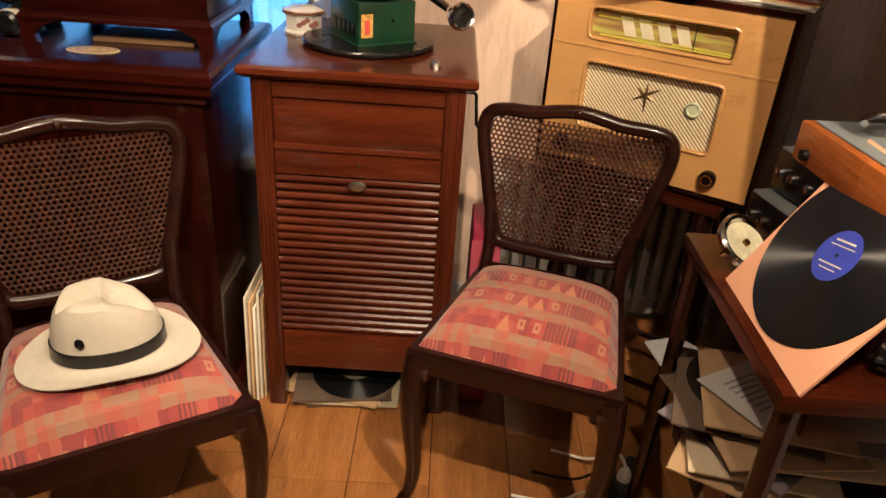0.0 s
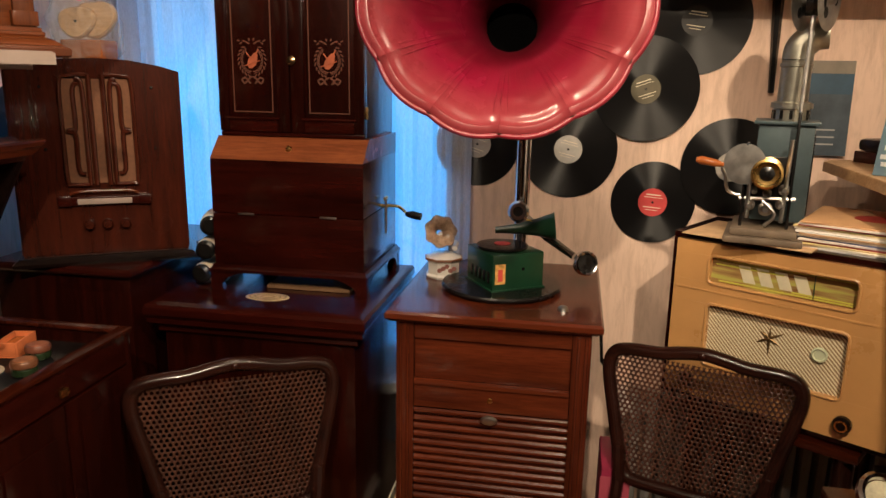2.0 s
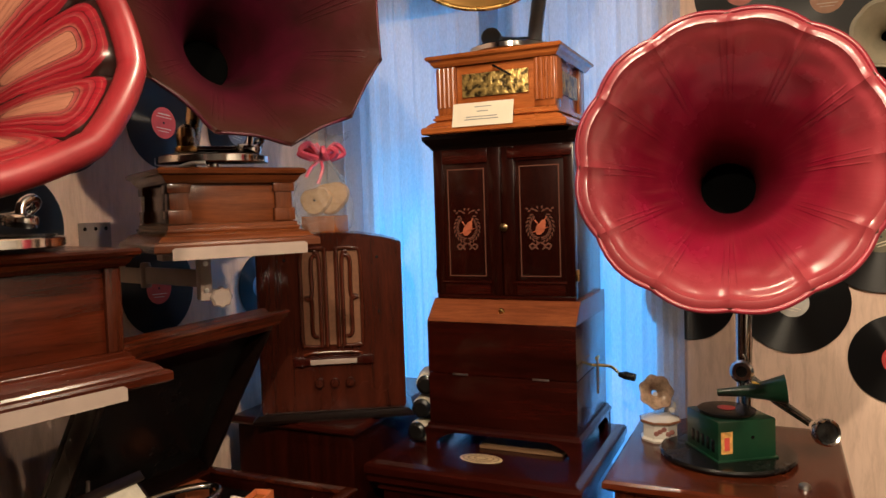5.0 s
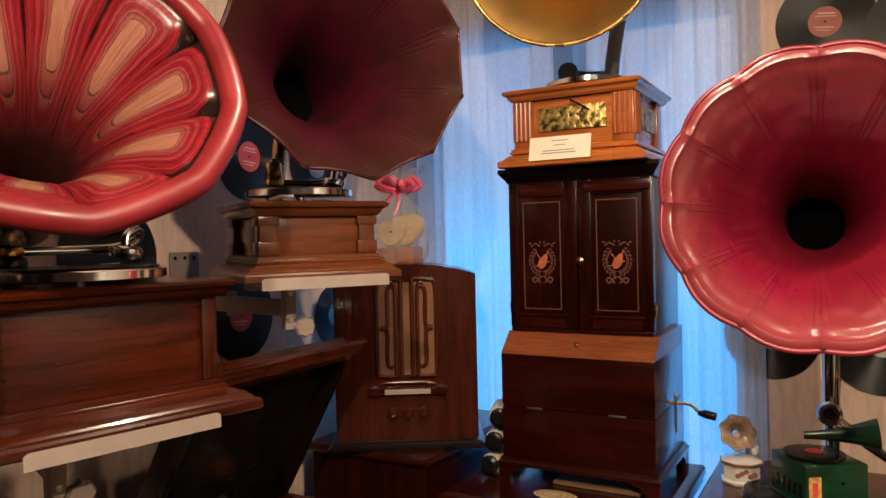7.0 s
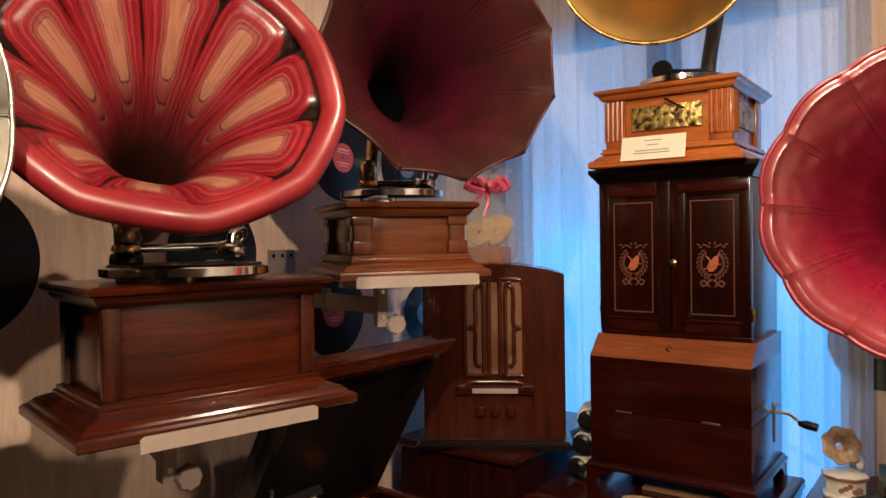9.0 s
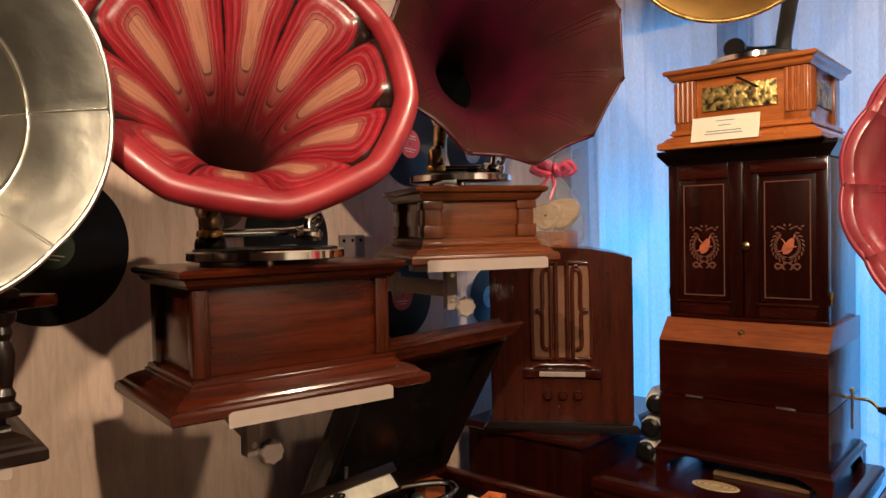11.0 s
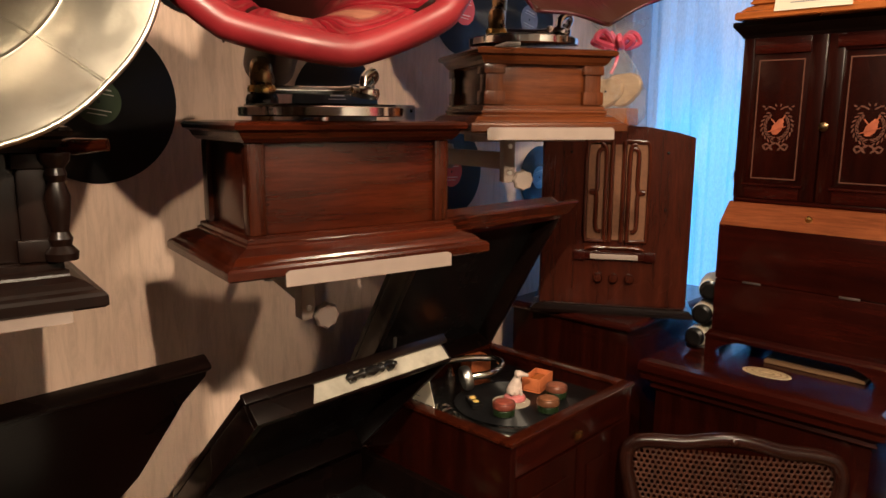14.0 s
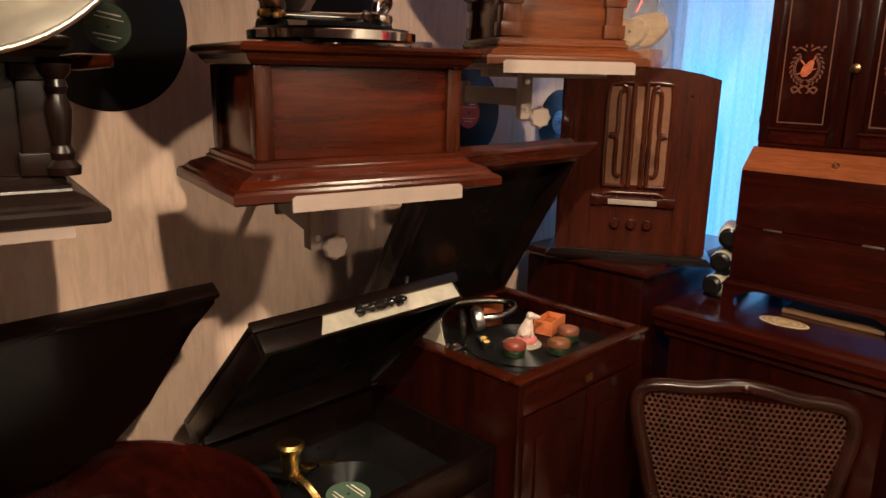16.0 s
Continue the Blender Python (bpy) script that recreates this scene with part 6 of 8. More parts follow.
bm = bmesh.new()
lathe(bm, [(0.165, 0.014), (0.1655, 0.017), (0.14, 0.013), (0.12, 0.011), (0.104, 0.014), (0.100, 0.024), (0.098, 0.05), (0.093, 0.08), (0.088, 0.102), (0.080, 0.118), (0.066, 0.124), (0.045, 0.122), (0.02, 0.117), (0.0, 0.115)], 48, None, hat_shape)
lathe(bm, [(0.165, 0.014), (0.14, 0.009), (0.12, 0.007), (0.100, 0.008), (0, 0.008)], 48, None, hat_shape)
part("felt", bm, FELT, hat)
bm = bmesh.new()
lathe(bm, [(0.1015, 0.016), (0.1035, 0.018), (0.1015, 0.042), (0.0995, 0.043)], 48, None, lambda k, r, z, a: (r * (1 + 0.13 * math.cos(2 * a)), z))
part("band", bm, BLACK, hat, "black ribbon band")
part("badge", turned([(0, 0), (0.009, 0), (0.010, 0.002), (0.005, 0.004), (0, 0.004)], 16), BLACK, hat, "small dark round badge", m=pose(-0.050, -0.0815, 0.068, 82, 0, -22))

# ---- the valve radio and what stands round it ----
stool = thing("turned_stool", facing(0.545, 1.765, 0, -32), "dark wooden stool with turned legs under the radio", "stool")
part("seat", cube(-0.21, 0.21, -0.155, 0.155, 0.665, 0.690, 0.006), WALNUT, stool)
legp = [(0.016, 0), (0.020, 0.02), (0.014, 0.04), (0.024, 0.07), (0.024, 0.16), (0.015, 0.18), (0.020, 0.20), (0.013, 0.24), (0.019, 0.32), (0.025, 0.38), (0.016, 0.43), (0.020, 0.45), (0.014, 0.47), (0.024, 0.50), (0.024, 0.6648)]
for a in (-1, 1):
    for b in (-1, 1):
        part("leg", turned(legp, 18), CHAIRWOOD, stool, m=pose(a * 0.175, b * 0.12, 0))
for b in (-1, 1):
    part("stretcher", bar([(-0.165, b * 0.12, 0.12), (0.165, b * 0.12, 0.12)], 0.010, 8), CHAIRWOOD, stool)

grille_m, gt3, gs3 = material("cream_grille_cloth")
w1 = node(gt3, "ShaderNodeTexWave", Scale=62.0, Distortion=0.0)
w1.bands_direction = "DIAGONAL"
mp3 = gt3.nodes.new("ShaderNodeMapping")
mp3.inputs["Scale"].default_value = (1, 0, 1)
tc3 = gt3.nodes.new("ShaderNodeTexCoord")
gt3.links.new(tc3.outputs["Object"], mp3.inputs[0])
gt3.links.new(mp3.outputs[0], w1.inputs["Vector"])
gt3.links.new(ramp(gt3, w1.outputs[0], [(0.35, (0.78, 0.70, 0.50)), (0.62, (0.30, 0.20, 0.10))]), gs3.inputs["Base Color"])
gs3.inputs["Roughness"].default_value = 0.8
bump(gt3, gs3, w1.outputs[0], 0.4, 0.001)
dial_m, dt, ds = material("radio_dial_glass")
dn = node(dt, "ShaderNodeTexNoise", Scale=30.0, Detail=2.0)
dt.links.new(coords(dt, (0.25, 1, 2.2)), dn.inputs["Vector"])
dt.links.new(ramp(dt, dn.outputs[0], [(0.35, (0.20, 0.10, 0.04)), (0.5, (0.33, 0.22, 0.08)), (0.62, (0.42, 0.40, 0.10))]), ds.inputs["Base Color"])
ds.inputs["Roughness"].default_value = 0.12
rr = thing("valve_radio", facing(0.545, 1.768, 0.6902, -32), "honey-coloured maple valve radio with cream grille cloth", "radio")
for name, q in (("case_bottom", (-0.272, 0.272, -0.14, 0.13, 0.006, 0.022)), ("case_top", (-0.272, 0.272, -0.14, 0.13, 0.425, 0.441)), ("case_side", (-0.272, -0.258, -0.14, 0.13, 0.0222, 0.4248)), ("case_side", (0.258, 0.272, -0.14, 0.13, 0.0222, 0.4248)), ("case_back", (-0.2578, 0.2578, 0.11, 0.129, 0.0222, 0.4248))):
    part(name, cube(*q, 0.003), MAHOGANY_UP, rr, "dark mahogany case shell")
for a in (-1, 1):
    part("foot", cube(a * 0.24 - 0.02, a * 0.24 + 0.02, -0.10, 0.10, 0, 0.0058, 0.001), BLACK, rr)


GR, DI = (-0.165, 0.155, 0.115, 0.270), (-0.170, 0.160, 0.325, 0.392)
FX, FZ0, FZ1 = 0.2576, 0.0224, 0.4246
for q in ((-FX, FX, FZ0, GR[2]), (-FX, FX, GR[3] + 0.0002, DI[2]), (-FX, FX, DI[3] + 0.0002, FZ1), (-FX, GR[0], GR[2] + 0.0002, GR[3]), (GR[1], FX, GR[2] + 0.0002, GR[3]), (-FX, DI[0], DI[2] + 0.0002, DI[3]), (DI[1], FX, DI[2] + 0.0002, DI[3])):
    part("front_panel", cube(q[0], q[1], -0.150, -0.134, q[2], q[3], 0), MAPLE, rr, "honey maple front panel", smooth=False)
part("panel_step", cube(-0.2576, 0.2576, -0.1515, -0.1502, 0.300, 0.3055, 0.0005), MAPLE, rr)
part("grille_cloth", cube(GR[0] - 0.005, GR[1] + 0.005, -0.1338, -0.130, GR[2] - 0.005, GR[3] + 0.005, 0), grille_m, rr, "cream diagonal grille cloth")
part("dial", cube(DI[0] - 0.005, DI[1] + 0.005, -0.1338, -0.130, DI[2] - 0.005, DI[3] + 0.005, 0), dial_m, rr, "brown and yellow tuning dial")
bm = bmesh.new()
for k in range(4):
    x = -0.09 + k * 0.042
    l = slab(bmesh.new(), [(x, 0.338), (x + 0.028, 0.338), (x + 0.012, 0.378), (x - 0.016, 0.378)], 0, 0.0006)
    join(bm, l, Matrix(((1, 0, 0, 0), (0, 0, -1, -0.1340), (0, 1, 0, 0), (0, 0, 0, 1))))
part("dial_scale", bm, plain("ivory_print", (0.62, 0.58, 0.42), 0.5), rr, smooth=False)
YEL = plain("yellow_dial_line", (0.55, 0.52, 0.08), 0.4)
for z, x0, x1 in ((0.384, -0.16, 0.15), (0.372, -0.16, 0.0), (0.331, -0.15, 0.15), (0.3365, 0.02, 0.15)):
    part("dial_line", cube(x0, x1, -0.1346, -0.1341, z - 0.0018, z + 0.0018, 0), YEL, rr)
part("pointer", cube(0.0665, 0.0685, -0.136, -0.1350, 0.330, 0.386, 0), GREEN, rr)
for name, inset, (x0, x1, za, zb) in (("grille_bead", 0.006, GR), ("dial_bead", 0.006, DI)):
    pts = []
    for cx, cz, a0 in ((x1, zb, 0), (x0, zb, 90), (x0, za, 180), (x1, za, 270)):
        sx, sz = (1 if cx == x1 else -1), (1 if cz == zb else -1)
        for k in range(4):
            t = radians(a0 + 30 * k)
            pts.append((cx - sx * 0.012 + 0.014 * math.cos(t), -0.1505, cz - sz * 0.012 + 0.014 * math.sin(t)))
    part(name, bar(pts, 0.0038, 8, True), MAPLE, rr)
star = bmesh.new()
for k in range(6):
    t = radians(60 * k + 30)
    L = 0.026 if k % 3 else 0.034
    tube(star, [(-0.015, -0.1345, 0.215), (-0.015 + L * math.cos(t), -0.1345, 0.215 + L * math.sin(t) * (1.0 if k != 4 else 1.6))], [0.005, 0.001], 6)
part("star_emblem", star, plain("dark_brass", (0.20, 0.13, 0.06), 0.35, 0.8), rr, "brass star ornament")
part("magic_eye", turned([(0, 0), (0.017, 0), (0.018, 0.006), (0.014, 0.008), (0.012, 0.005), (0, 0.006)], 24), plain("pale_green_glass", (0.55, 0.60, 0.42), 0.15), rr, "pale green tuning eye", m=pose(0.098, -0.134, 0.205, 90, 0, 0))
for x in (-0.20, 0.168):
    kn = part("knob", turned([(0, 0), (0.020, 0), (0.020, 0.012), (0.016, 0.018), (0, 0.018)], 22), BLACKWOOD, rr, m=pose(x, -0.150, 0.062, 90, 0, 0))
    part("knob_ring", turned([(0.010, 0.0182), (0.014, 0.0182), (0.014, 0.0195), (0.010, 0.0195)], 22), BRASS, kn)

RT = 0.6902 + 0.4412
cloth = thing("paper_mat", facing(0.485, 1.75, RT, -32), "brown paper sheet lying under the projector", "paper")
part("sheet", cube(-0.20, 0.10, -0.12, 0.10, 0, 0.003, 0.001), OLDPAPER, cloth)

# stack of record sleeves
SLEEVES = [(0.78, 0.72, 0.62), (0.70, 0.60, 0.50), (0.55, 0.10, 0.10), (0.80, 0.78, 0.74), (0.20, 0.22, 0.40), (0.75, 0.62, 0.30), (0.62, 0.40, 0.22), (0.80, 0.70, 0.66)]
sleeve_mats = [plain("sleeve_paper", c, 0.8, 0, 0.1) for c in SLEEVES]
base = Matrix(facing(0.675, 1.705, RT, -32))
for k in range(13):
    s = thing("record_sleeve", base @ pose(random.uniform(-0.006, 0.006), random.uniform(-0.006, 0.006), 0.0046 * k, 0, 0, random.uniform(-3, 3)), "record in a worn paper sleeve in a stack on the radio", "record sleeve", "stack of record sleeves")
    part("sleeve", cube(-0.135, 0.135, -0.135, 0.135, 0, 0.0044, 0.001), sleeve_mats[(k * 5 + 3) % 8], s)
s = thing("record_sleeve", base @ pose(-0.004, 0.0, 0.0046 * 13, 0, 0, 5), "tan record sleeve with a red label showing", "record sleeve", "stack of record sleeves")
part("sleeve", cube(-0.135, 0.135, -0.135, 0.135, 0, 0.004, 0.001), plain("tan_sleeve", (0.58, 0.33, 0.16), 0.8, 0, 0.1), s)
part("label_window", turned([(0, 0.0041), (0.045, 0.0041), (0.045, 0.0046), (0, 0.0046)], 28), REDLABEL, s)

# old film projector
pj = thing("film_projector", facing(0.435, 1.735, RT + 0.0032, -14), "antique hand-cranked film projector with a sheet-metal lamp house", "projector")
TEAL = plain("blue_grey_tinplate", (0.060, 0.088, 0.098), 0.35, 0.3, 0.25, 14, 0.1)
TIN = plain("tarnished_tin_pipe", (0.34, 0.33, 0.28), 0.35, 0.9, 0.3, 16, 0.15)
part("plinth", box(box(bmesh.new(), -0.085, 0.085, -0.10, 0.10, 0, 0.016, 0.005), -0.072, 0.072, -0.085, 0.09, 0.0162, 0.034, 0.005), plain("worn_grey_wood", (0.15, 0.11, 0.075), 0.6, 0, 0.35, 16, 0.3), pj, "worn stepped wooden plinth")
lh = part("lamp_house", cube(-0.035, 0.085, -0.015, 0.12, 0.045, 0.27, 0.003), TEAL, pj, "blue-grey tin lamp house")
part("roof_plate", cube(-0.045, 0.095, -0.025, 0.13, 0.2702, 0.278, 0.002), TEAL, lh)
part("side_door", cube(0.0852, 0.088, 0.0, 0.105, 0.06, 0.25, 0.001), BLACK, lh)
ch = part("chimney", turned([(0.040, 0.2782), (0.040, 0.305), (0.046, 0.306), (0.046, 0.318), (0.034, 0.322), (0.033, 0.40), (0.036, 0.402), (0.036, 0.408), (0.033, 0.41), (0.033, 0.415)], 28), TIN, lh, "ribbed tin chimney", m=pose(0.03, 0.055, 0))
part("chimney_bend", bar(curve_points([(0.03, 0.055, 0.4152), (0.034, 0.057, 0.445), (0.060, 0.06, 0.470), (0.088, 0.062, 0.475)], 6), 0.034, 24), TIN, lh)
for k in range(12):
    t = 2 * math.pi * k / 12
    part("vent_slot", cube(-0.0035, 0.0035, -0.0012, 0.0012, 0.281, 0.302, 0.0004), BLACK, ch, m=pose(0.0405 * math.cos(t), 0.0405 * math.sin(t), 0, 0, 0, math.degrees(t) + 90))
part("mechanism_frame", box(box(box(bmesh.new(), -0.055, -0.048, -0.06, -0.03, 0.0342, 0.23, 0.002), 0.045, 0.052, -0.06, -0.03, 0.0342, 0.30, 0.002), -0.0478, 0.0448, -0.052, -0.035, 0.10, 0.20, 0.002), BLACK, pj)
part("lens", turned([(0.016, 0), (0.034, 0), (0.034, 0.012), (0.028, 0.014), (0.028, 0.045), (0.034, 0.047), (0.034, 0.060), (0.029, 0.062), (0.024, 0.055), (0.0, 0.050), (0.0, 0.0)], 28), BRASS, pj, "brass projection lens", m=pose(-0.005, -0.053, 0.165, 90, 0, 0))
part("lens_glass", turned([(0, 0.0502), (0.022, 0.0502), (0.012, 0.056), (0, 0.058)], 20), BLACK, pj, m=pose(-0.005, -0.053, 0.165, 90, 0, 0))
part("shutter_disc", turned([(0, 0), (0.046, 0), (0.047, 0.002), (0, 0.003)], 32), STEEL, pj, "round shutter disc", m=pose(-0.055, -0.062, 0.180, 84, 0, -10))
bm = bmesh.new()
for x, z, r in ((-0.035, 0.085, 0.012), (0.0, 0.078, 0.016), (0.03, 0.09, 0.011), (0.0, 0.115, 0.010), (-0.03, 0.12, 0.009), (0.035, 0.125, 0.013)):
    lathe(bm, [(0, 0), (r, 0), (r, 0.012), (r * 0.6, 0.016), (r * 0.4, 0.03), (0, 0.03)], 14, pose(x, -0.045, z, 90, 0, 0))
part("gears", bm, STEEL, pj, "small steel gears")
for pts, r in (([(-0.06, -0.055, 0.10), (0.06, -0.055, 0.105)], 0.005), ([(-0.04, -0.06, 0.055), (-0.04, -0.06, 0.15)], 0.005), ([(0.035, -0.062, 0.05), (0.04, -0.06, 0.24)], 0.005), (curve_points([(0.0, -0.07, 0.04), (0.02, -0.075, 0.07), (-0.01, -0.07, 0.10)], 4), 0.004)):
    part("rod", bar(pts, r, 8), STEEL, pj)
part("crank_arm", bar(curve_points([(-0.055, -0.05, 0.105), (-0.085, -0.055, 0.115), (-0.095, -0.06, 0.15), (-0.105, -0.062, 0.172)]), 0.004, 8), STEEL, pj)
part("crank_grip", bar([(-0.100, -0.062, 0.175), (-0.12, -0.064, 0.179), (-0.15, -0.066, 0.184), (-0.162, -0.067, 0.185)], [0.005, 0.009, 0.010, 0.006], 12), OAK, pj, "turned pale wooden grip")
part("reel_post", bar([(0.048, -0.045, 0.30), (0.050, -0.02, 0.45), (0.052, 0.0, 0.545)], 0.005, 8), STEEL, pj)


def reel(m):
    bm = bmesh.new()
    lathe(bm, [(0.014, 0), (0.066, 0), (0.068, 0.001), (0.066, 0.002), (0.014, 0.002)], 36, m)
    ob = part("reel_flange", bm, STEEL, pj, "grey metal reel flange")
    for k in range(3):
        t = radians(90 + 120 * k)
        part("reel_hole", turned([(0, -0.0005), (0.012, -0.0005), (0.012, 0.0026), (0, 0.0026)], 16), BLACK, ob, m=m @ pose(0.034 * math.cos(t), 0.034 * math.sin(t), 0))
    part("reel_hub", turned([(0, -0.006), (0.012, -0.006), (0.012, 0.012), (0, 0.012)], 16), STEEL, ob, m=m)


for off in (-0.026, 0.026):
    reel(pose(0.052 + off, -0.004, 0.545, 0, 90, 0) @ pose(0, 0, 0, 22, 0, 0))
part("film_core", turned([(0, -0.02), (0.035, -0.02), (0.035, 0.02), (0, 0.02)], 24), BLACK, pj, m=pose(0.052, -0.004, 0.545, 0, 90, 0))

# booklet-like poster pinned up behind the projector
po = thing("poster", pose(0.64, BACK - 0.012, 1.30, -3, 0, 0), "dark blue poster standing behind the projector", "poster")
part("sheet", cube(-0.085, 0.085, -0.003, 0.003, 0, 0.26, 0), plain("dark_blue_print", (0.05, 0.07, 0.09), 0.4, 0, 0.4, 12, 0), po)
part("blue_field", cube(-0.085, 0.085, -0.0036, -0.0031, 0.17, 0.225, 0), plain("blue_print", (0.030, 0.075, 0.12), 0.4), po)
part("pale_field", cube(-0.085, 0.085, -0.0036, -0.0031, 0.226, 0.259, 0), plain("aged_grey_print", (0.22, 0.19, 0.15), 0.7), po)
for k in range(3):
    part("print", cube(-0.06, 0.05, -0.0036, -0.0032, 0.03 + 0.02 * k, 0.034 + 0.02 * k, 0), plain("grey_print", (0.35, 0.36, 0.36), 0.6), po)

# shelf on the side wall
sh = thing("wall_shelf", pose(0.81, 1.42, 1.275), "pale pine wall shelf holding pictures and a stereoscope", "shelf", "pine shelves")
part("board", slab(bmesh.new(), [(-0.19, -0.50), (0.19, -0.50), (0.19, 0.60), (-0.15, 0.60), (-0.19, 0.54)], 0, 0.026, 0.002), PINE, sh)
for y in (-0.3, 0.05):
    part("shelf_bracket", bar([(0.188, y, -0.13), (0.188, y, -0.003), (0.0, y, -0.003)], 0.006, 6), GREYMETAL, sh)
ST = 1.3012
fr = thing("picture_frame", facing(0.93, 1.75, ST, -84) @ pose(0, 0, 0, -10, 0, 0), "open black frame with a cream mount standing on the shelf", "picture frame")
part("mount", cube(-0.26, 0.26, -0.002, 0.004, 0.0, 0.30, 0), PAPER, fr, "cream mount")
for q in ((-0.27, -0.2602, 0, 0.31), (0.2602, 0.27, 0, 0.31), (-0.26, 0.26, 0.3002, 0.31)):
    part("frame_rail", cube(q[0], q[1], -0.010, 0.006, q[2], q[3], 0.002), BLACK, fr)
part("photograph", cube(-0.16, 0.02, -0.0035, -0.0022, 0.10, 0.24, 0), plain("dark_photograph", (0.06, 0.05, 0.045), 0.25, 0, 0.7, 20, 0), fr, "dark glossy photograph")
sc_ = thing("stereoscope", facing(0.78, 1.90, ST, -60), "small dark stereoscope viewer with wooden base", "stereoscope")
part("base", cube(-0.10, 0.10, -0.045, 0.045, 0.0, 0.03, 0.004), MAHOGANY, sc_)
part("hood", cube(-0.095, -0.02, -0.042, 0.042, 0.0302, 0.062, 0.012), BLACKWOOD, sc_)
part("card_holder", cube(0.03, 0.038, -0.07, 0.07, 0.0302, 0.13, 0.002), BLACK, sc_)
part("white_card", cube(-0.015, 0.028, -0.03, 0.03, 0.0302, 0.040, 0.002), PAPER, sc_)
bk = thing("booklet", facing(0.70, 1.60, ST, -52) @ pose(0, 0, 0, -9, 0, 0), "blue booklet with a drawn record on its cover", "booklet")
part("cover", cube(-0.10, 0.10, -0.004, 0.004, 0, 0.165, 0.001), plain("dusty_blue_cover", (0.15, 0.24, 0.31), 0.55, 0, 0.1, 10, 0.02), bk)
part("drawn_record", turned([(0, 0), (0.05, 0), (0.05, 0.0006), (0, 0.0006)], 36), plain("dark_blue_ink", (0.05, 0.08, 0.11), 0.5), bk, m=pose(-0.03, -0.0042, 0.112, 90, 0, 0))
part("drawn_label", turned([(0, 0.0007), (0.017, 0.0007), (0.017, 0.0011), (0, 0.0011)], 24), plain("pale_blue_ink", (0.35, 0.45, 0.52), 0.5), bk, m=pose(-0.03, -0.0042, 0.112, 90, 0, 0))
INKW = plain("white_ink", (0.68, 0.70, 0.70), 0.6)
for a, b, z in ((-0.065, 0.08, 0.112), (-0.085, -0.005, 0.062), (-0.09, 0.0, 0.042), (-0.085, -0.01, 0.026)):
    part("print", cube(a, b, -0.0058, -0.0054, z - 0.005, z + 0.005, 0), INKW, bk, smooth=False)
part("pale_corner", cube(0.005, 0.0995, -0.0050, -0.0043, 0.003, 0.045, 0), PAPER, bk)

# shelf on the back wall with small phonographs
us = thing("wall_shelf", pose(0.585, 2.035, 1.745), "pale pine wall shelf with small phonographs on it", "shelf", "pine shelves")
part("board", cube(-0.41, 0.41, -0.10, 0.10, 0, 0.026, 0.003), PINE, us)
part("strap", bar([(-0.085, 0.088, -0.002), (-0.078, 0.096, -0.14), (-0.074, 0.098, -0.275)], [0.016, 0.011, 0.008], 6), BLACK, us, "black iron hanging strap")
part("strap", bar([(0.33, 0.088, -0.002), (0.33, 0.096, -0.14), (0.33, 0.098, -0.275)], [0.016, 0.011, 0.008], 6), BLACK, us, "black iron hanging strap")
UT = 1.7712


def small_phonograph(m, w, d, h, wood_m, label):
    ob = thing("cylinder_phonograph", m, label, "phonograph", "phonographs on the shelf")
    part("case", cube(-w / 2, w / 2, -d / 2, d / 2, 0.008, h - 0.012, 0.003), wood_m, ob)
    bm = bmesh.new()
    rect_loft(bm, w, d, [(0, 0), (0.012, 0), (0.012, 0.006), (0.004, 0.0078), (0, 0.0079)])
    part("plinth", bm, wood_m, ob, smooth=False)
    bm = bmesh.new()
    rect_loft(bm, w, d, [(0, h - 0.0118), (0.006, h - 0.0118), (0.010, h - 0.006), (0.008, h), (0, h)])
    part("lid", bm, wood_m, ob, smooth=False)
    for a in (-1, 1):
        part("corner_column", turned([(0.006, 0.008), (0.009, 0.014), (0.006, 0.02), (0.008, h / 2), (0.006, h - 0.02), (0.009, h - 0.016), (0.006, h - 0.012)], 12), wood_m, ob, m=pose(a * (w / 2 - 0.004), -d / 2 - 0.003, 0))
    return ob


p1 = small_phonograph(facing(0.27, 2.03, UT, 4), 0.17, 0.13, 0.115, BROWNOAK, "small walnut phonograph with a carved panel")
part("carved_panel", cube(-0.03, 0.035, -0.0695, -0.0652, 0.055, 0.090, 0.002), OAK, p1)
part("arm", bar(curve_points([(0.0, 0.0, 0.115), (0.0, 0.0, 0.14), (-0.03, -0.02, 0.155)]), 0.008, 10), BLACK, p1)
IVORY = plain("ivory_grey_horn", (0.42, 0.38, 0.28), 0.35, 0.1, 0.2, 12, 0.1)
horn(p1, mouth(p1, (0.165, 1.94, 1.975), (0.06, 0.6, 1.86)), 0.075, 0.12, 0.012, 9, 0.03, (IVORY, IVORY, IVORY), 2.2, 0.003, 0.0, 6, "horn", "grey ivory-coloured horn", 0.006)
p2 = small_phonograph(facing(0.54, 2.02, UT, 2), 0.26, 0.15, 0.155, OAK, "larger golden oak phonograph with turned corner columns")
cr = thing("crystal_ball", pose(0.222, 1.948, UT), "faceted clear crystal on the shelf", "crystal")
gb = bmesh.new()
bmesh.ops.create_icosphere(gb, subdivisions=2, radius=0.036)
bmesh.ops.translate(gb, vec=(0, 0, 0.072), verts=gb.verts)
crystal_m, _, crs = material("cut_crystal")
crs.inputs["Transmission Weight"].default_value, crs.inputs["Roughness"].default_value, crs.inputs["IOR"].default_value = 0.55, 0.04, 1.7
crs.inputs["Metallic"].default_value, crs.inputs["Base Color"].default_value = 0.5, (0.86, 0.87, 0.90, 1)
part("ball", gb, crystal_m, cr, smooth=False)
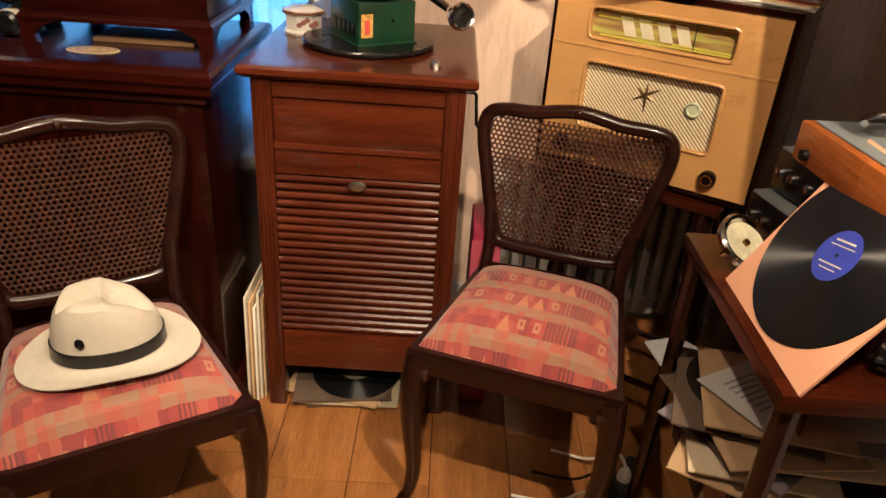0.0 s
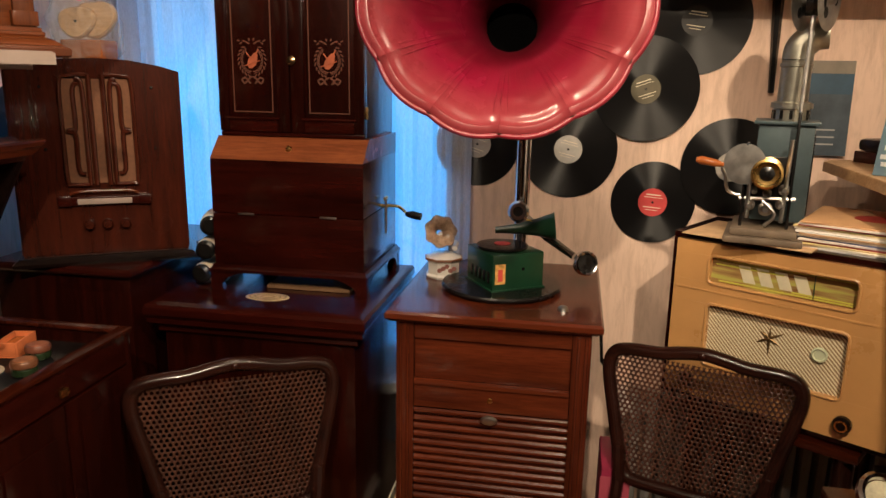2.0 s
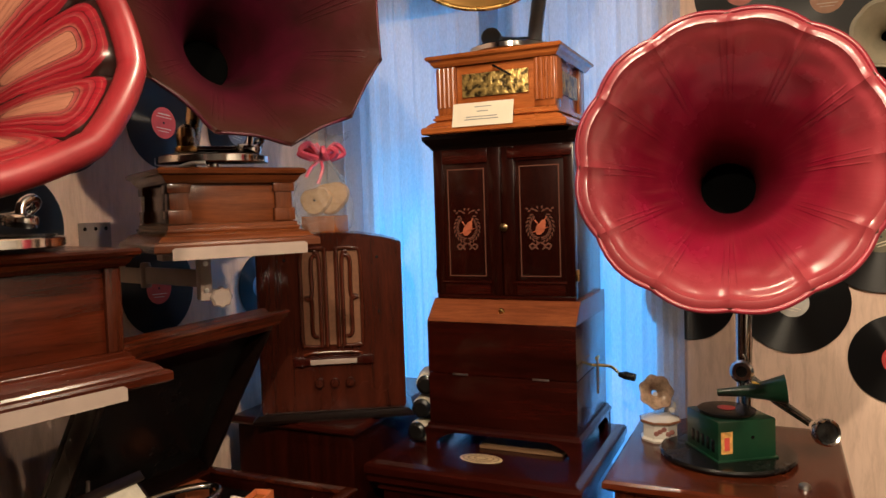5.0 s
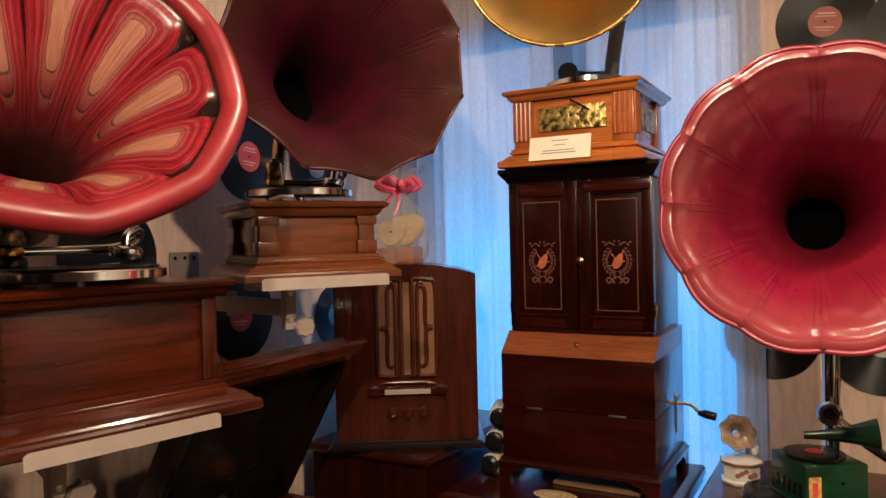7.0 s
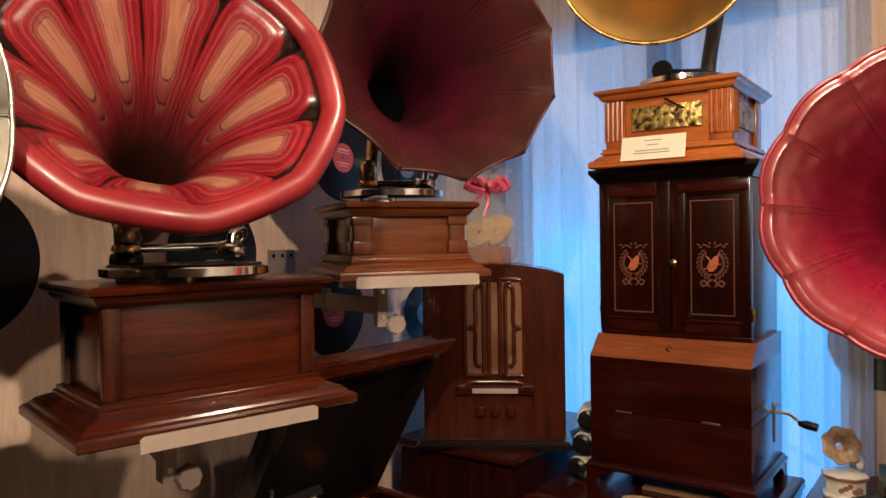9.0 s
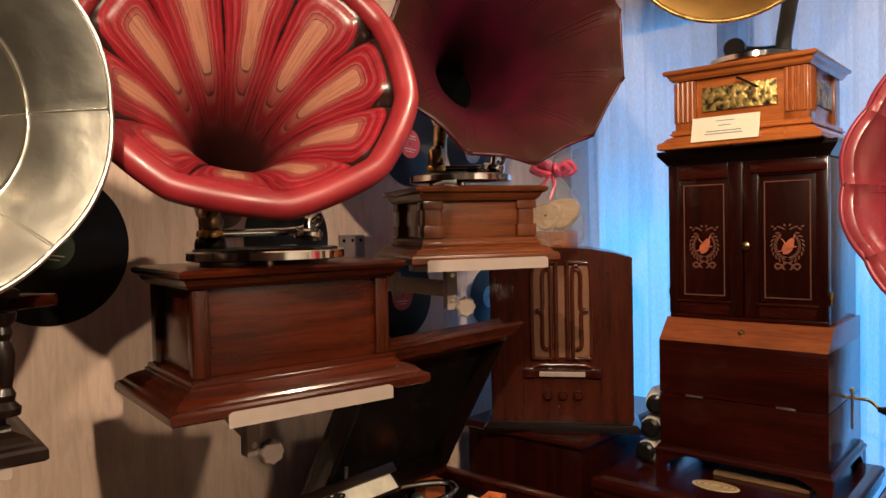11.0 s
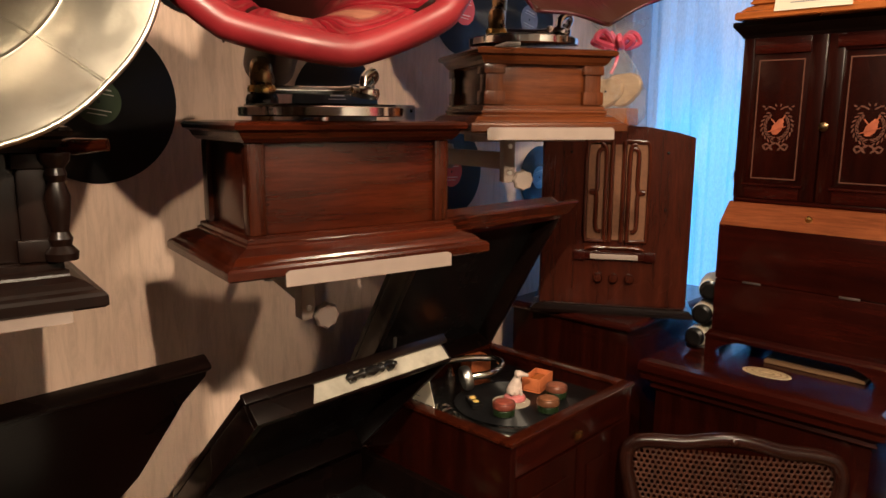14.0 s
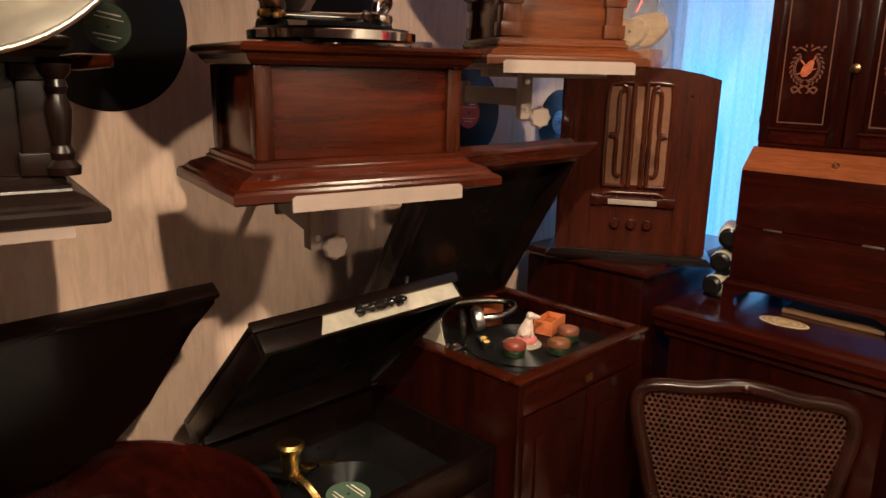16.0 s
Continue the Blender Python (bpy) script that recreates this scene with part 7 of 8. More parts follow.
part("stand", turned([(0, 0), (0.022, 0), (0.020, 0.006), (0.007, 0.012), (0.006, 0.032), (0.013, 0.038), (0, 0.0385)], 16), WALNUT, cr)
for k, (x, w, mt) in enumerate(((0.335, 0.075, PORCELAIN), (0.445, 0.07, BRASS))):
    lb = thing("label_stand", pose(x, 1.952, UT), "small engraved label block on the shelf", "label stand", "label blocks")
    part("block", cube(-w / 2, w / 2, -0.010, 0.010, 0, 0.026, 0.003), mt, lb)
    part("print", cube(-w / 3, w / 3, -0.0108, -0.0102, 0.010, 0.015, 0), GREYMETAL, lb)
bh = thing("brass_fan_horn", pose(0.435, 1.985, UT), "small ribbed brass horn on a stem", "horn")
part("stem", bar([(0, 0, 0), (0, 0.005, 0.06), (0, 0.0, 0.115)], 0.005, 8), BRASS, bh)
bm = bmesh.new()
lathe(bm, [(0.006, 0.03), (0.014, 0.014), (0.030, 0.004), (0.045, 0.0), (0.046, 0.002), (0.031, 0.008), (0.016, 0.018), (0.008, 0.032)], 72, pose(-0.004, -0.022, 0.125, -80, 0, -14), lambda k, r, z, a: (r, z + (0.0025 if r > 0.02 else 0) * math.cos(18 * a)))
part("ribbed_bell", bm, BRASS, bh)

# table with a leaning record
tb = thing("side_table", pose(0.735, 1.025, 0), "small oak-topped table with dark legs and a lower shelf", "table")
part("tabletop", cube(-0.255, 0.245, -0.245, 0.245, 0.72, 0.75, 0.004), WALNUT, tb)
for a in (-1, 1):
    for b in (-1, 1):
        part("leg", bar([(a * 0.225, b * 0.215, 0.7198), (a * 0.235, b * 0.225, 0.0)], [0.019, 0.013], 8), CHAIRWOOD, tb)
part("shelf", cube(-0.20, 0.22, -0.21, 0.21, 0.405, 0.42, 0.003), CHAIRWOOD, tb)
part("apron", cube(-0.20, 0.20, -0.225, -0.205, 0.66, 0.7198, 0.003), CHAIRWOOD, tb)
LILAC = plain("grey_lilac_sleeve", (0.20, 0.17, 0.19), 0.7, 0, 0.15)
pile_mats = (plain("tan_kraft_sleeve", (0.42, 0.27, 0.15), 0.85, 0, 0.15), LILAC, plain("yellowed_sleeve", (0.55, 0.45, 0.31), 0.85, 0, 0.12), plain("dark_brown_sleeve", (0.10, 0.065, 0.045), 0.8, 0, 0.2))
for k in range(14):
    m = pose(0.665 + random.uniform(-0.055, 0.05), 1.075 + random.uniform(-0.06, 0.07), 0.4202 + 0.0058 * k, random.uniform(-0.8, 0.8), random.uniform(-0.8, 0.8), random.uniform(-40, 40))
    if k % 3 == 2:
        record(m, 0.125, (0.25, 0.22, 0.18), "black record lying on the table shelf", group="records under the table")
    else:
        s = thing("record_sleeve", m, "worn paper record sleeve lying on the table shelf", "record sleeve", "sleeves under the table")
        part("sleeve", slab(bmesh.new(), [(-0.13, -0.13), (0.13, -0.13), (0.132, 0.125), (0.06, 0.128), (0.02, 0.112), (-0.03, 0.129), (-0.128, 0.13)], 0, 0.0035, 0.001), pile_mats[(k * 3 + 1) % 4], s)
for k in range(22):
    s = thing("record_sleeve", pose(0.60 + 0.0165 * k, 1.05 + random.uniform(-0.03, 0.03), 0.0, 0, 0, 90 + random.uniform(-3, 3)) @ pose(0, 0, 0, random.uniform(6, 12), 0, 0), "worn record sleeve standing upright under the table", "record sleeve", "sleeves standing under the table")
    part("sleeve", cube(-0.14, 0.14, -0.002, 0.002, 0.0, 0.255 + 0.012 * (k % 3), 0.001), pile_mats[3 if k % 4 else 0], s)
env = thing("envelope", pose(0.555, 1.30, 0.4204, 0, 0, 12), "crumpled pale blue-white envelope at the edge of the pile", "envelope")
part("paper", slab(bmesh.new(), [(-0.06, -0.08), (0.05, -0.085), (0.062, 0.03), (0.03, 0.085), (-0.055, 0.075)], 0, 0.006, 0.002), plain("blue_white_paper", (0.58, 0.60, 0.62), 0.7, 0, 0.1, 30, 0.5), env)
info = thing("printed_card", pose(0.625, 1.09, 0.4202 + 0.084, 0, 0, 30), "grey printed sleeve note lying on the records", "card")
part("card", cube(-0.075, 0.075, -0.085, 0.085, 0, 0.003, 0.0005), plain("grey_card", (0.50, 0.48, 0.46), 0.7, 0, 0.06), info)
for k in range(7):
    part("print", cube(-0.04, 0.045 - 0.01 * (k % 3), -0.002, 0.002, 0.0031, 0.0035, 0), GREYMETAL, info, m=pose(0, 0.05 - 0.014 * k, 0))
SALMON = plain("salmon_card", (0.72, 0.36, 0.22), 0.75, 0, 0.05, 8, 0.05)
lean_m = pose(0.500, 0.935, 0.7515) @ Matrix(((0, 0.515, -0.857, 0), (-1, 0, 0, 0), (0, 0.857, 0.515, 0), (0, 0, 0, 1)))
sl = thing("record_sleeve", lean_m, "salmon card record sleeve leaning on the table", "record sleeve")
part("sleeve", cube(-0.155, 0.155, 0.0, 0.31, -0.005, 0, 0.001), SALMON, sl)
record(lean_m @ pose(0.0, 0.158, 0.0003, 0, 0, 15), 0.15, (0.03, 0.05, 0.38), "black record with a blue and silver label on its sleeve", (0.62, 0.58, 0.45), "records on stands")
at = thing("ashtray_gauge", pose(0.545, 1.165, 0.7512) @ pose(0, 0, 0.0, 0, 0, 30) @ pose(0, 0, 0.028, 38, 0, 0), "round nickel-rimmed gauge dish on the table", "gauge")
part("dish", turned([(0, 0), (0.048, 0), (0.056, 0.008), (0.057, 0.018), (0.052, 0.022), (0.046, 0.020), (0.043, 0.014), (0, 0.012)], 40), CHROME, at)
part("dial", turned([(0, 0.0122), (0.042, 0.0122), (0.042, 0.0140), (0, 0.0142)], 32), plain("old_brass_dial", (0.50, 0.46, 0.33), 0.4, 0.2, 0.3, 40, 0), at)
part("dial_boss", turned([(0, 0.0143), (0.008, 0.0143), (0.006, 0.019), (0, 0.02)], 16), BRASS, at)
part("rim_lug", turned([(0, 0.008), (0.008, 0.008), (0.008, 0.02), (0, 0.021)], 12), CHROME, at, m=pose(-0.058, -0.008, 0))

# amplifiers with a record player on top
for k, (z, dx) in enumerate(((0.7502, 0.0), (0.8304, 0.02))):
    am = thing("amplifier", facing(0.845 + dx, 1.145, z, -82), "grey-black metal amplifier with knobs", "amplifier", "stacked amplifiers")
    part("case", cube(-0.11, 0.11, -0.13, 0.13, 0.006, 0.078, 0.004), GREYMETAL, am)
    for a in (-0.09, 0.09):
        part("foot", cube(a - 0.012, a + 0.012, -0.1, 0.1, 0, 0.0058, 0.001), RUBBER, am)
    part("front_plate", cube(-0.108, 0.108, -0.134, -0.1302, 0.010, 0.075, 0.002), BLACK, am)
    for x in (-0.08, -0.04, 0.0, 0.06):
        part("knob", turned([(0, 0), (0.010, 0), (0.009, 0.012), (0, 0.013)], 14), CHROME, am, m=pose(x, -0.134, 0.042, 90, 0, 0))
rp = thing("record_player", facing(0.815, 1.03, 0.9106, -86), "orange-brown wooden record player with a green platter", "record player")
part("plinth", cube(-0.185, 0.185, -0.20, 0.19, 0.030, 0.098, 0.006), OAK, rp)
for a in (-1, 1):
    for b in (-1, 1):
        part("foot", turned([(0, 0), (0.016, 0), (0.014, 0.0298), (0, 0.0298)], 14), RUBBER, rp, m=pose(a * 0.07, b * 0.10, 0))
part("deck_plate", cube(-0.17, 0.17, -0.185, 0.175, 0.0982, 0.102, 0.002), GREYMETAL, rp)
part("platter", turned([(0, 0.1022), (0.125, 0.1022), (0.128, 0.106), (0.128, 0.114), (0, 0.116)], 48), plain("grey_green_mat", (0.20, 0.28, 0.25), 0.6), rp, m=pose(0.03, 0.0, 0))
part("tone_arm", bar(curve_points([(-0.145, 0.12, 0.125), (-0.148, 0.0, 0.128), (-0.14, -0.11, 0.122), (-0.11, -0.14, 0.118)]), 0.006, 8), CHROME, rp)
part("arm_base", turned([(0, 0.1022), (0.026, 0.1022), (0.024, 0.115), (0.014, 0.12), (0.012, 0.132), (0, 0.133)], 20), STEEL, rp, m=pose(-0.145, 0.12, 0))
part("knob", turned([(0, 0), (0.010, 0), (0.009, 0.010), (0, 0.011)], 14), BLACK, rp, m=pose(-0.14, -0.2002, 0.05, 90, 0, 0))

# black cassette device at the table's end
dv = thing("cable_coil", pose(0.70, 0.84, 0.7502), "coil of black cable lying on the table", "cable")
pts = []
for k in range(90):
    t = 2 * math.pi * k / 18
    r = 0.06 + 0.012 * math.sin(k * 1.7)
    pts.append((r * math.cos(t), r * 0.9 * math.sin(t), 0.006 + 0.0009 * k + 0.004 * math.sin(k * 0.9)))
part("cable", bar(pts, 0.005, 6), RUBBER, dv)

# ribbed radiator and skirting on the back wall
rad = thing("radiator", pose(0.15, BACK - 0.05, 0), "grey-white ribbed cast-iron radiator against the back wall", "radiator")
ENAMEL = plain("grey_white_enamel", (0.42, 0.41, 0.39), 0.45, 0, 0.12, 9, 0.1)
for k in range(17):
    part("column", cube(0.046 * k, 0.046 * k + 0.030, -0.040, 0.040, 0.06, 0.56, 0.012), ENAMEL, rad)
for z in (0.11, 0.50):
    part("header", bar([(0.0, 0, z), (0.766, 0, z)], 0.022, 14), ENAMEL, rad)
for x in (0.092, 0.690):
    part("foot", cube(x - 0.0, x + 0.030, -0.03, 0.03, 0, 0.0602, 0.004), ENAMEL, rad)
structure("baseboard", cube(WX1 + 0.10, RIGHT - 0.001, BACK - 0.0142, BACK - 0.0002, 0.0002, 0.085, 0.003), ENAMEL, "plain grey-white skirting board")

# floor clutter
ps = thing("power_strip", facing(0.46, 1.27, 0.0, 55), "black power strip with white plugs on the floor", "power strip")
part("body", cube(-0.16, 0.16, -0.025, 0.025, 0, 0.035, 0.006), RUBBER, ps)
for k in range(3):
    part("plug", turned([(0, 0.0352), (0.018, 0.0352), (0.017, 0.055), (0.008, 0.07), (0, 0.071)], 16), PORCELAIN if k != 1 else BLACK, ps, m=pose(-0.09 + 0.08 * k, 0, 0))
    part("lead", bar(curve_points([(-0.09 + 0.08 * k, 0, 0.07), (-0.09 + 0.08 * k, 0.03, 0.10), (-0.10 + 0.09 * k, 0.10, 0.03), (-0.13 + 0.1 * k, 0.2, 0.006)]), 0.004, 6), PORCELAIN if k != 1 else BLACK, ps)
part("lead", bar(curve_points([(-0.16, 0, 0.015), (-0.26, -0.05, 0.006), (-0.30, 0.06, 0.006), (-0.42, 0.12, 0.006)]), 0.004, 6), RUBBER, ps)
mg = thing("crimson_case", pose(0.125, 1.70, 0), "crimson upright case between cabinet and chair", "case")
part("body", cube(-0.035, 0.035, -0.09, 0.09, 0, 0.545, 0.006), plain("crimson_leatherette", (0.24, 0.015, 0.05), 0.45, 0, 0.2, 40, 0.2), mg)
part("edge_band", cube(-0.037, 0.037, -0.0925, -0.0902, 0.02, 0.525, 0.002), plain("worn_crimson_edge", (0.32, 0.05, 0.08), 0.5), mg)
for k in range(5):
    s = thing("record_sleeve", pose(-0.485 + 0.009 * k, 1.60 + 0.008 * k, 0.0, 0, 4, 92), "pale record sleeve standing between the cabinets", "record sleeve", "sleeves between cabinets")
    part("sleeve", cube(-0.05, 0.20, -0.003, 0.003, 0.0, 0.33 - 0.02 * (k % 3), 0.001), (PAPER, OLDPAPER, sleeve_mats[0])[k % 3], s)
for k in range(6):
    m = pose(-0.22 + random.uniform(-0.03, 0.03), 1.69 + random.uniform(-0.02, 0.02), 0.0002 + 0.007 * k, 0, 0, random.uniform(-12, 12))
    if k in (0, 5):
        record(m, 0.125, (0.20, 0.17, 0.14), "black record in the pile under the cabinet", group="pile under the cabinet")
    else:
        s = thing("record_sleeve", m, "creased pale sleeve in the pile under the cabinet", "record sleeve", "pile under the cabinet")
        part("sleeve", slab(bmesh.new(), [(-0.14, -0.13), (0.13, -0.13), (0.14, 0.12), (-0.13, 0.13)], 0, 0.006, 0.001), (pile_mats[0], pile_mats[3], pile_mats[2])[k % 3], s)

# ---- records on the walls ----
for k, (x, z, r, col, text) in enumerate(((-0.318, 1.30, 0.128, (0.35, 0.32, 0.30), "black record on the wall beside the curtain"), (-0.042, 1.293, 0.145, (0.45, 0.43, 0.40), "black record with a grey label hung on the wall"), (0.170, 1.474, 0.150, (0.10, 0.085, 0.05), "large black record with a dark gold label"), (0.295, 1.665, 0.150, (0.02, 0.02, 0.02), "black record half hidden below the shelf"), (0.215, 1.144, 0.122, (0.50, 0.05, 0.05), "black record with a plain red label"), (0.425, 1.258, 0.140, (0.34, 0.31, 0.27), "black record behind the film projector"), (-0.17, 2.172, 0.125, (0.45, 0.12, 0.09), "black record with a brick-red label high up"), (0.045, 2.12, 0.125, (0.50, 0.25, 0.15), "black record with an orange label high up"), (0.02, 1.72, 0.15, (0.30, 0.25, 0.20), "black record behind the crimson horn"), (0.10, 1.93, 0.125, (0.05, 0.05, 0.05), "black record above the small phonograph"))):
    record(pose(x, BACK - 0.001 - 0.0036 * (k % 3), z, 90, 0, 0) @ pose(0, 0, 0, 0, 0, random.uniform(-20, 20)), r, col, text, (0.62, 0.55, 0.40) if r > 0.145 else (0.70, 0.62, 0.50))
for y, z, r, col, text in ((0.370, 1.575, 0.150, (0.045, 0.075, 0.035), "large black record with a green picture label"), (0.921, 1.575, 0.127, (0.02, 0.02, 0.02), "black record on the wall behind the turntable"), (1.06, 1.82, 0.125, (0.15, 0.13, 0.12), "black record above the gramophone"), (0.57, 1.87, 0.125, (0.15, 0.13, 0.12), "black record high on the papered wall"), (1.367, 1.84, 0.125, (0.60, 0.08, 0.09), "dark record with a red and white label"), (1.32, 1.399, 0.125, (0.55, 0.09, 0.08), "black record with a red label behind the bracket"), (1.66, 1.84, 0.125, (0.30, 0.28, 0.28), "black record in the corner by the curtain"), (1.735, 1.36, 0.10, (0.25, 0.35, 0.40), "small record in the corner behind the radio")):
    record(pose(LEFT + 0.001, y, z, 0, 90, 0) @ pose(0, 0, 0, 0, 0, 90 + random.uniform(-15, 15)), r, col, text, (0.75, 0.70, 0.62))

# dark boxes on a low cabinet behind the table
lc = thing("low_cabinet", pose(0.82, 1.405, 0), "low black cabinet behind the side table", "cabinet")
part("body", cube(-0.15, 0.17, -0.115, 0.11, 0.02, 0.68, 0.004), BLACKWOOD, lc)
part("plinth", cube(-0.14, 0.16, -0.105, 0.10, 0.0, 0.0198, 0.002), BLACK, lc)
for z, h, dx in ((0.6802, 0.095, 0.0), (0.7756, 0.10, 0.035)):
    am = thing("amplifier", facing(0.83 + dx, 1.40, z, -78), "grey-black metal amplifier with small chrome knobs", "amplifier", "stacked amplifiers")
    part("case", cube(-0.09, 0.09, -0.14, 0.12, 0.006, h - 0.002, 0.004), GREYMETAL, am)
    for a in (-0.07, 0.07):
        part("foot", cube(a - 0.012, a + 0.012, -0.1, 0.1, 0, 0.0058, 0.001), RUBBER, am)
    part("front_plate", cube(-0.088, 0.088, -0.144, -0.1402, 0.010, h - 0.006, 0.002), BLACK, am)
    for x in (-0.06, -0.02, 0.03):
        part("knob", turned([(0, 0), (0.010, 0), (0.009, 0.012), (0, 0.013)], 14), CHROME, am, m=pose(x, -0.144, h * 0.5, 90, 0, 0))

# ---- small things on the opened gramophones ----
DZ = 0.94 - 0.03
part("turntable", turned([(0, DZ + 0.0002), (0.127, DZ + 0.0002), (0.130, DZ + 0.004), (0.130, DZ + 0.012), (0.126, DZ + 0.014), (0, DZ + 0.014)], 56), CHROME, grm, "nickel turntable", m=pose(-0.02, -0.055, 0))
record(facing(-1.13, 1.04, DZ + 0.0144, 0), 0.127, (0.30, 0.26, 0.20), "black record on the open turntable", group="records on turntables")
part("tone_arm", bar(curve_points([(-0.10, 0.155, DZ + 0.004), (-0.10, 0.155, DZ + 0.045), (-0.05, 0.15, DZ + 0.062), (0.03, 0.125, DZ + 0.062), (0.085, 0.085, DZ + 0.058), (0.07, 0.045, DZ + 0.055), (0.01, 0.035, DZ + 0.052), (-0.03, 0.055, DZ + 0.050)]), 0.0085, 12), CHROME, grm, "curved nickel tone arm")
part("sound_box", turned([(0, -0.010), (0.026, -0.010), (0.029, -0.004), (0.029, 0.004), (0.026, 0.010), (0, 0.010)], 28), STEEL, grm, m=pose(-0.045, 0.058, DZ + 0.050, 80, 0, 60))
part("arm_base", turned([(0, DZ + 0.0002), (0.030, DZ + 0.0002), (0.028, DZ + 0.01), (0.016, DZ + 0.02), (0.014, DZ + 0.045), (0, DZ + 0.046)], 20), BLACK, grm, m=pose(-0.10, 0.155, 0))
for k in range(18):
    x, y = -0.188 + 0.021 * (k % 3) + 0.004 * math.sin(5.1 * k), -0.02 + 0.0095 * k
    lift = DZ + 0.007 + 0.007 * (k % 2)
    part("clip", bar([(x + 0.015 * math.cos(t), y + 0.011 * math.sin(t), lift + 0.005 * math.sin(2 * t + k)) for t in [2 * math.pi * q / 12 for q in range(12)]], 0.0038, 8, True), CHROME, grm)
for x, y, r in ((-0.13, 0.10, 0.020), (-0.155, 0.135, 0.014), (-0.06, 0.165, 0.016), (0.02, 0.17, 0.012)):
    part("fitting", turned([(0, DZ + 0.0002), (r, DZ + 0.0002), (r, DZ + 0.012), (r * 0.6, DZ + 0.016), (r * 0.6, DZ + 0.030), (0, DZ + 0.032)], 18), CHROME, grm, m=pose(x, y, 0))
part("stay", bar([(-0.18, 0.17, DZ + 0.005), (-0.19, 0.14, DZ + 0.16)], 0.004, 8), STEEL, grm)
part("front_catch", cube(-0.012, 0.012, -0.222, -0.2152, 0.885, 0.90, 0.002), BRASS, grm)
TOPZ = DZ + 0.0144 + 0.0034


def at(x, y, z=TOPZ, angle=0):
    """A place on the deck, in the gramophone's own directions."""
    return grm.matrix_basis @ pose(x, y, z, 0, 0, angle)


ORANGE = plain("orange_stained_wood", (0.48, 0.13, 0.045), 0.5, 0, 0.2, 40, 0.1)
tray = thing("wooden_needle_box", at(0.090, -0.045, TOPZ, 12) @ Matrix.Diagonal((1.25, 1.25, 1.1, 1)), "small orange wooden needle box standing open", "box")
part("base", cube(-0.030, 0.030, -0.018, 0.018, 0, 0.004, 0.001), ORANGE, tray)
for q in ((-0.030, 0.030, -0.018, -0.015), (-0.030, 0.030, 0.015, 0.018), (-0.030, -0.027, -0.0148, 0.0148), (0.027, 0.030, -0.0148, 0.0148)):
    part("side", cube(q[0], q[1], q[2], q[3], 0.0042, 0.030, 0.001), ORANGE, tray)
part("inner_lid", cube(-0.0265, 0.0265, -0.0145, 0.0145, 0.016, 0.020, 0.001), OAK, tray)
blk = thing("wooden_block", at(0.10, 0.155, DZ + 0.0002, -10), "plain orange wooden block on the motor board", "block")
part("block", cube(-0.032, 0.032, -0.022, 0.022, 0, 0.045, 0.003), ORANGE, blk)
dog = thing("dog_figurine", at(-0.004, -0.052, TOPZ, 42) @ Matrix.Diagonal((1.05, 1.05, 0.90, 1)), "small white dog figurine sitting on a pink base", "figurine")
part("base", turned([(0, 0), (0.023, 0), (0.024, 0.003), (0.022, 0.010), (0.017, 0.013), (0, 0.013)], 20), plain("pink_glaze", (0.50, 0.15, 0.15), 0.3, 0, 0.25, 60, 0.1), dog, "pink glazed base")
bm = bmesh.new()
lathe(bm, [(0, 0), (0.013, 0.002), (0.016, 0.010), (0.014, 0.024), (0.010, 0.038), (0.007, 0.048), (0, 0.052)], 16, pose(0.0, 0.006, 0.0125, 14, 0, 0))
lathe(bm, [(0, -0.011), (0.007, -0.008), (0.0095, 0.0), (0.007, 0.008), (0.0045, 0.016), (0.004, 0.020), (0, 0.022)], 12, pose(0.0, -0.008, 0.066, 104, 0, 12))
for e in (-1, 1):
    lathe(bm, [(0, 0), (0.0042, 0.001), (0.0034, 0.018), (0.004, 0.034), (0, 0.036)], 8, pose(e * 0.006, -0.013, 0.0128, -6, 0, 0))
    lathe(bm, [(0, -0.009), (0.003, -0.006), (0.0035, 0.002), (0, 0.007)], 8, pose(e * 0.009, -0.004, 0.066, -12, e * 16, 0))
    lathe(bm, [(0, -0.010), (0.006, -0.006), (0.007, 0.004), (0, 0.011)], 8, pose(e * 0.011, 0.004, 0.022, 60, 0, 0))
part("figure", bm, plain("old_white_glaze", (0.52, 0.41, 0.36), 0.25, 0, 0.25, 60, 0.1), dog)
TINS = ((-0.090, -0.090, (0.26, 0.06, 0.04)), (-0.008, -0.145, (0.22, 0.085, 0.04)), (0.070, -0.112, (0.24, 0.08, 0.045)))
TIN_GREEN = plain("dark_green_tin", (0.016, 0.030, 0.012), 0.28, 0.3, 0.3, 50, 0)
for x, y, col in TINS:
    tin = thing("needle_tin", at(x, y), "round painted gramophone needle tin", "tin", "needle tins on the record")
    part("body", turned([(0, 0), (0.020, 0), (0.0235, 0.003), (0.0235, 0.014), (0.0215, 0.0165), (0, 0.0165)], 24), TIN_GREEN, tin)
    lid = part("lid", turned([(0, 0.0167), (0.0235, 0.0167), (0.0248, 0.0185), (0.0248, 0.026), (0.0228, 0.0295), (0.019, 0.0300), (0, 0.0300)], 24), plain("painted_tin_rim", tuple(0.55 * c for c in col), 0.3, 0.2, 0.45, 70, 0), tin, "dull red tin lid")
    part("printed_disc", turned([(0, 0.0301), (0.0185, 0.0301), (0.0175, 0.0312), (0.011, 0.0318), (0, 0.0320)], 24), plain("painted_tin_lid", col, 0.32, 0.1, 0.45, 90, 0), lid, "worn red printed disc")
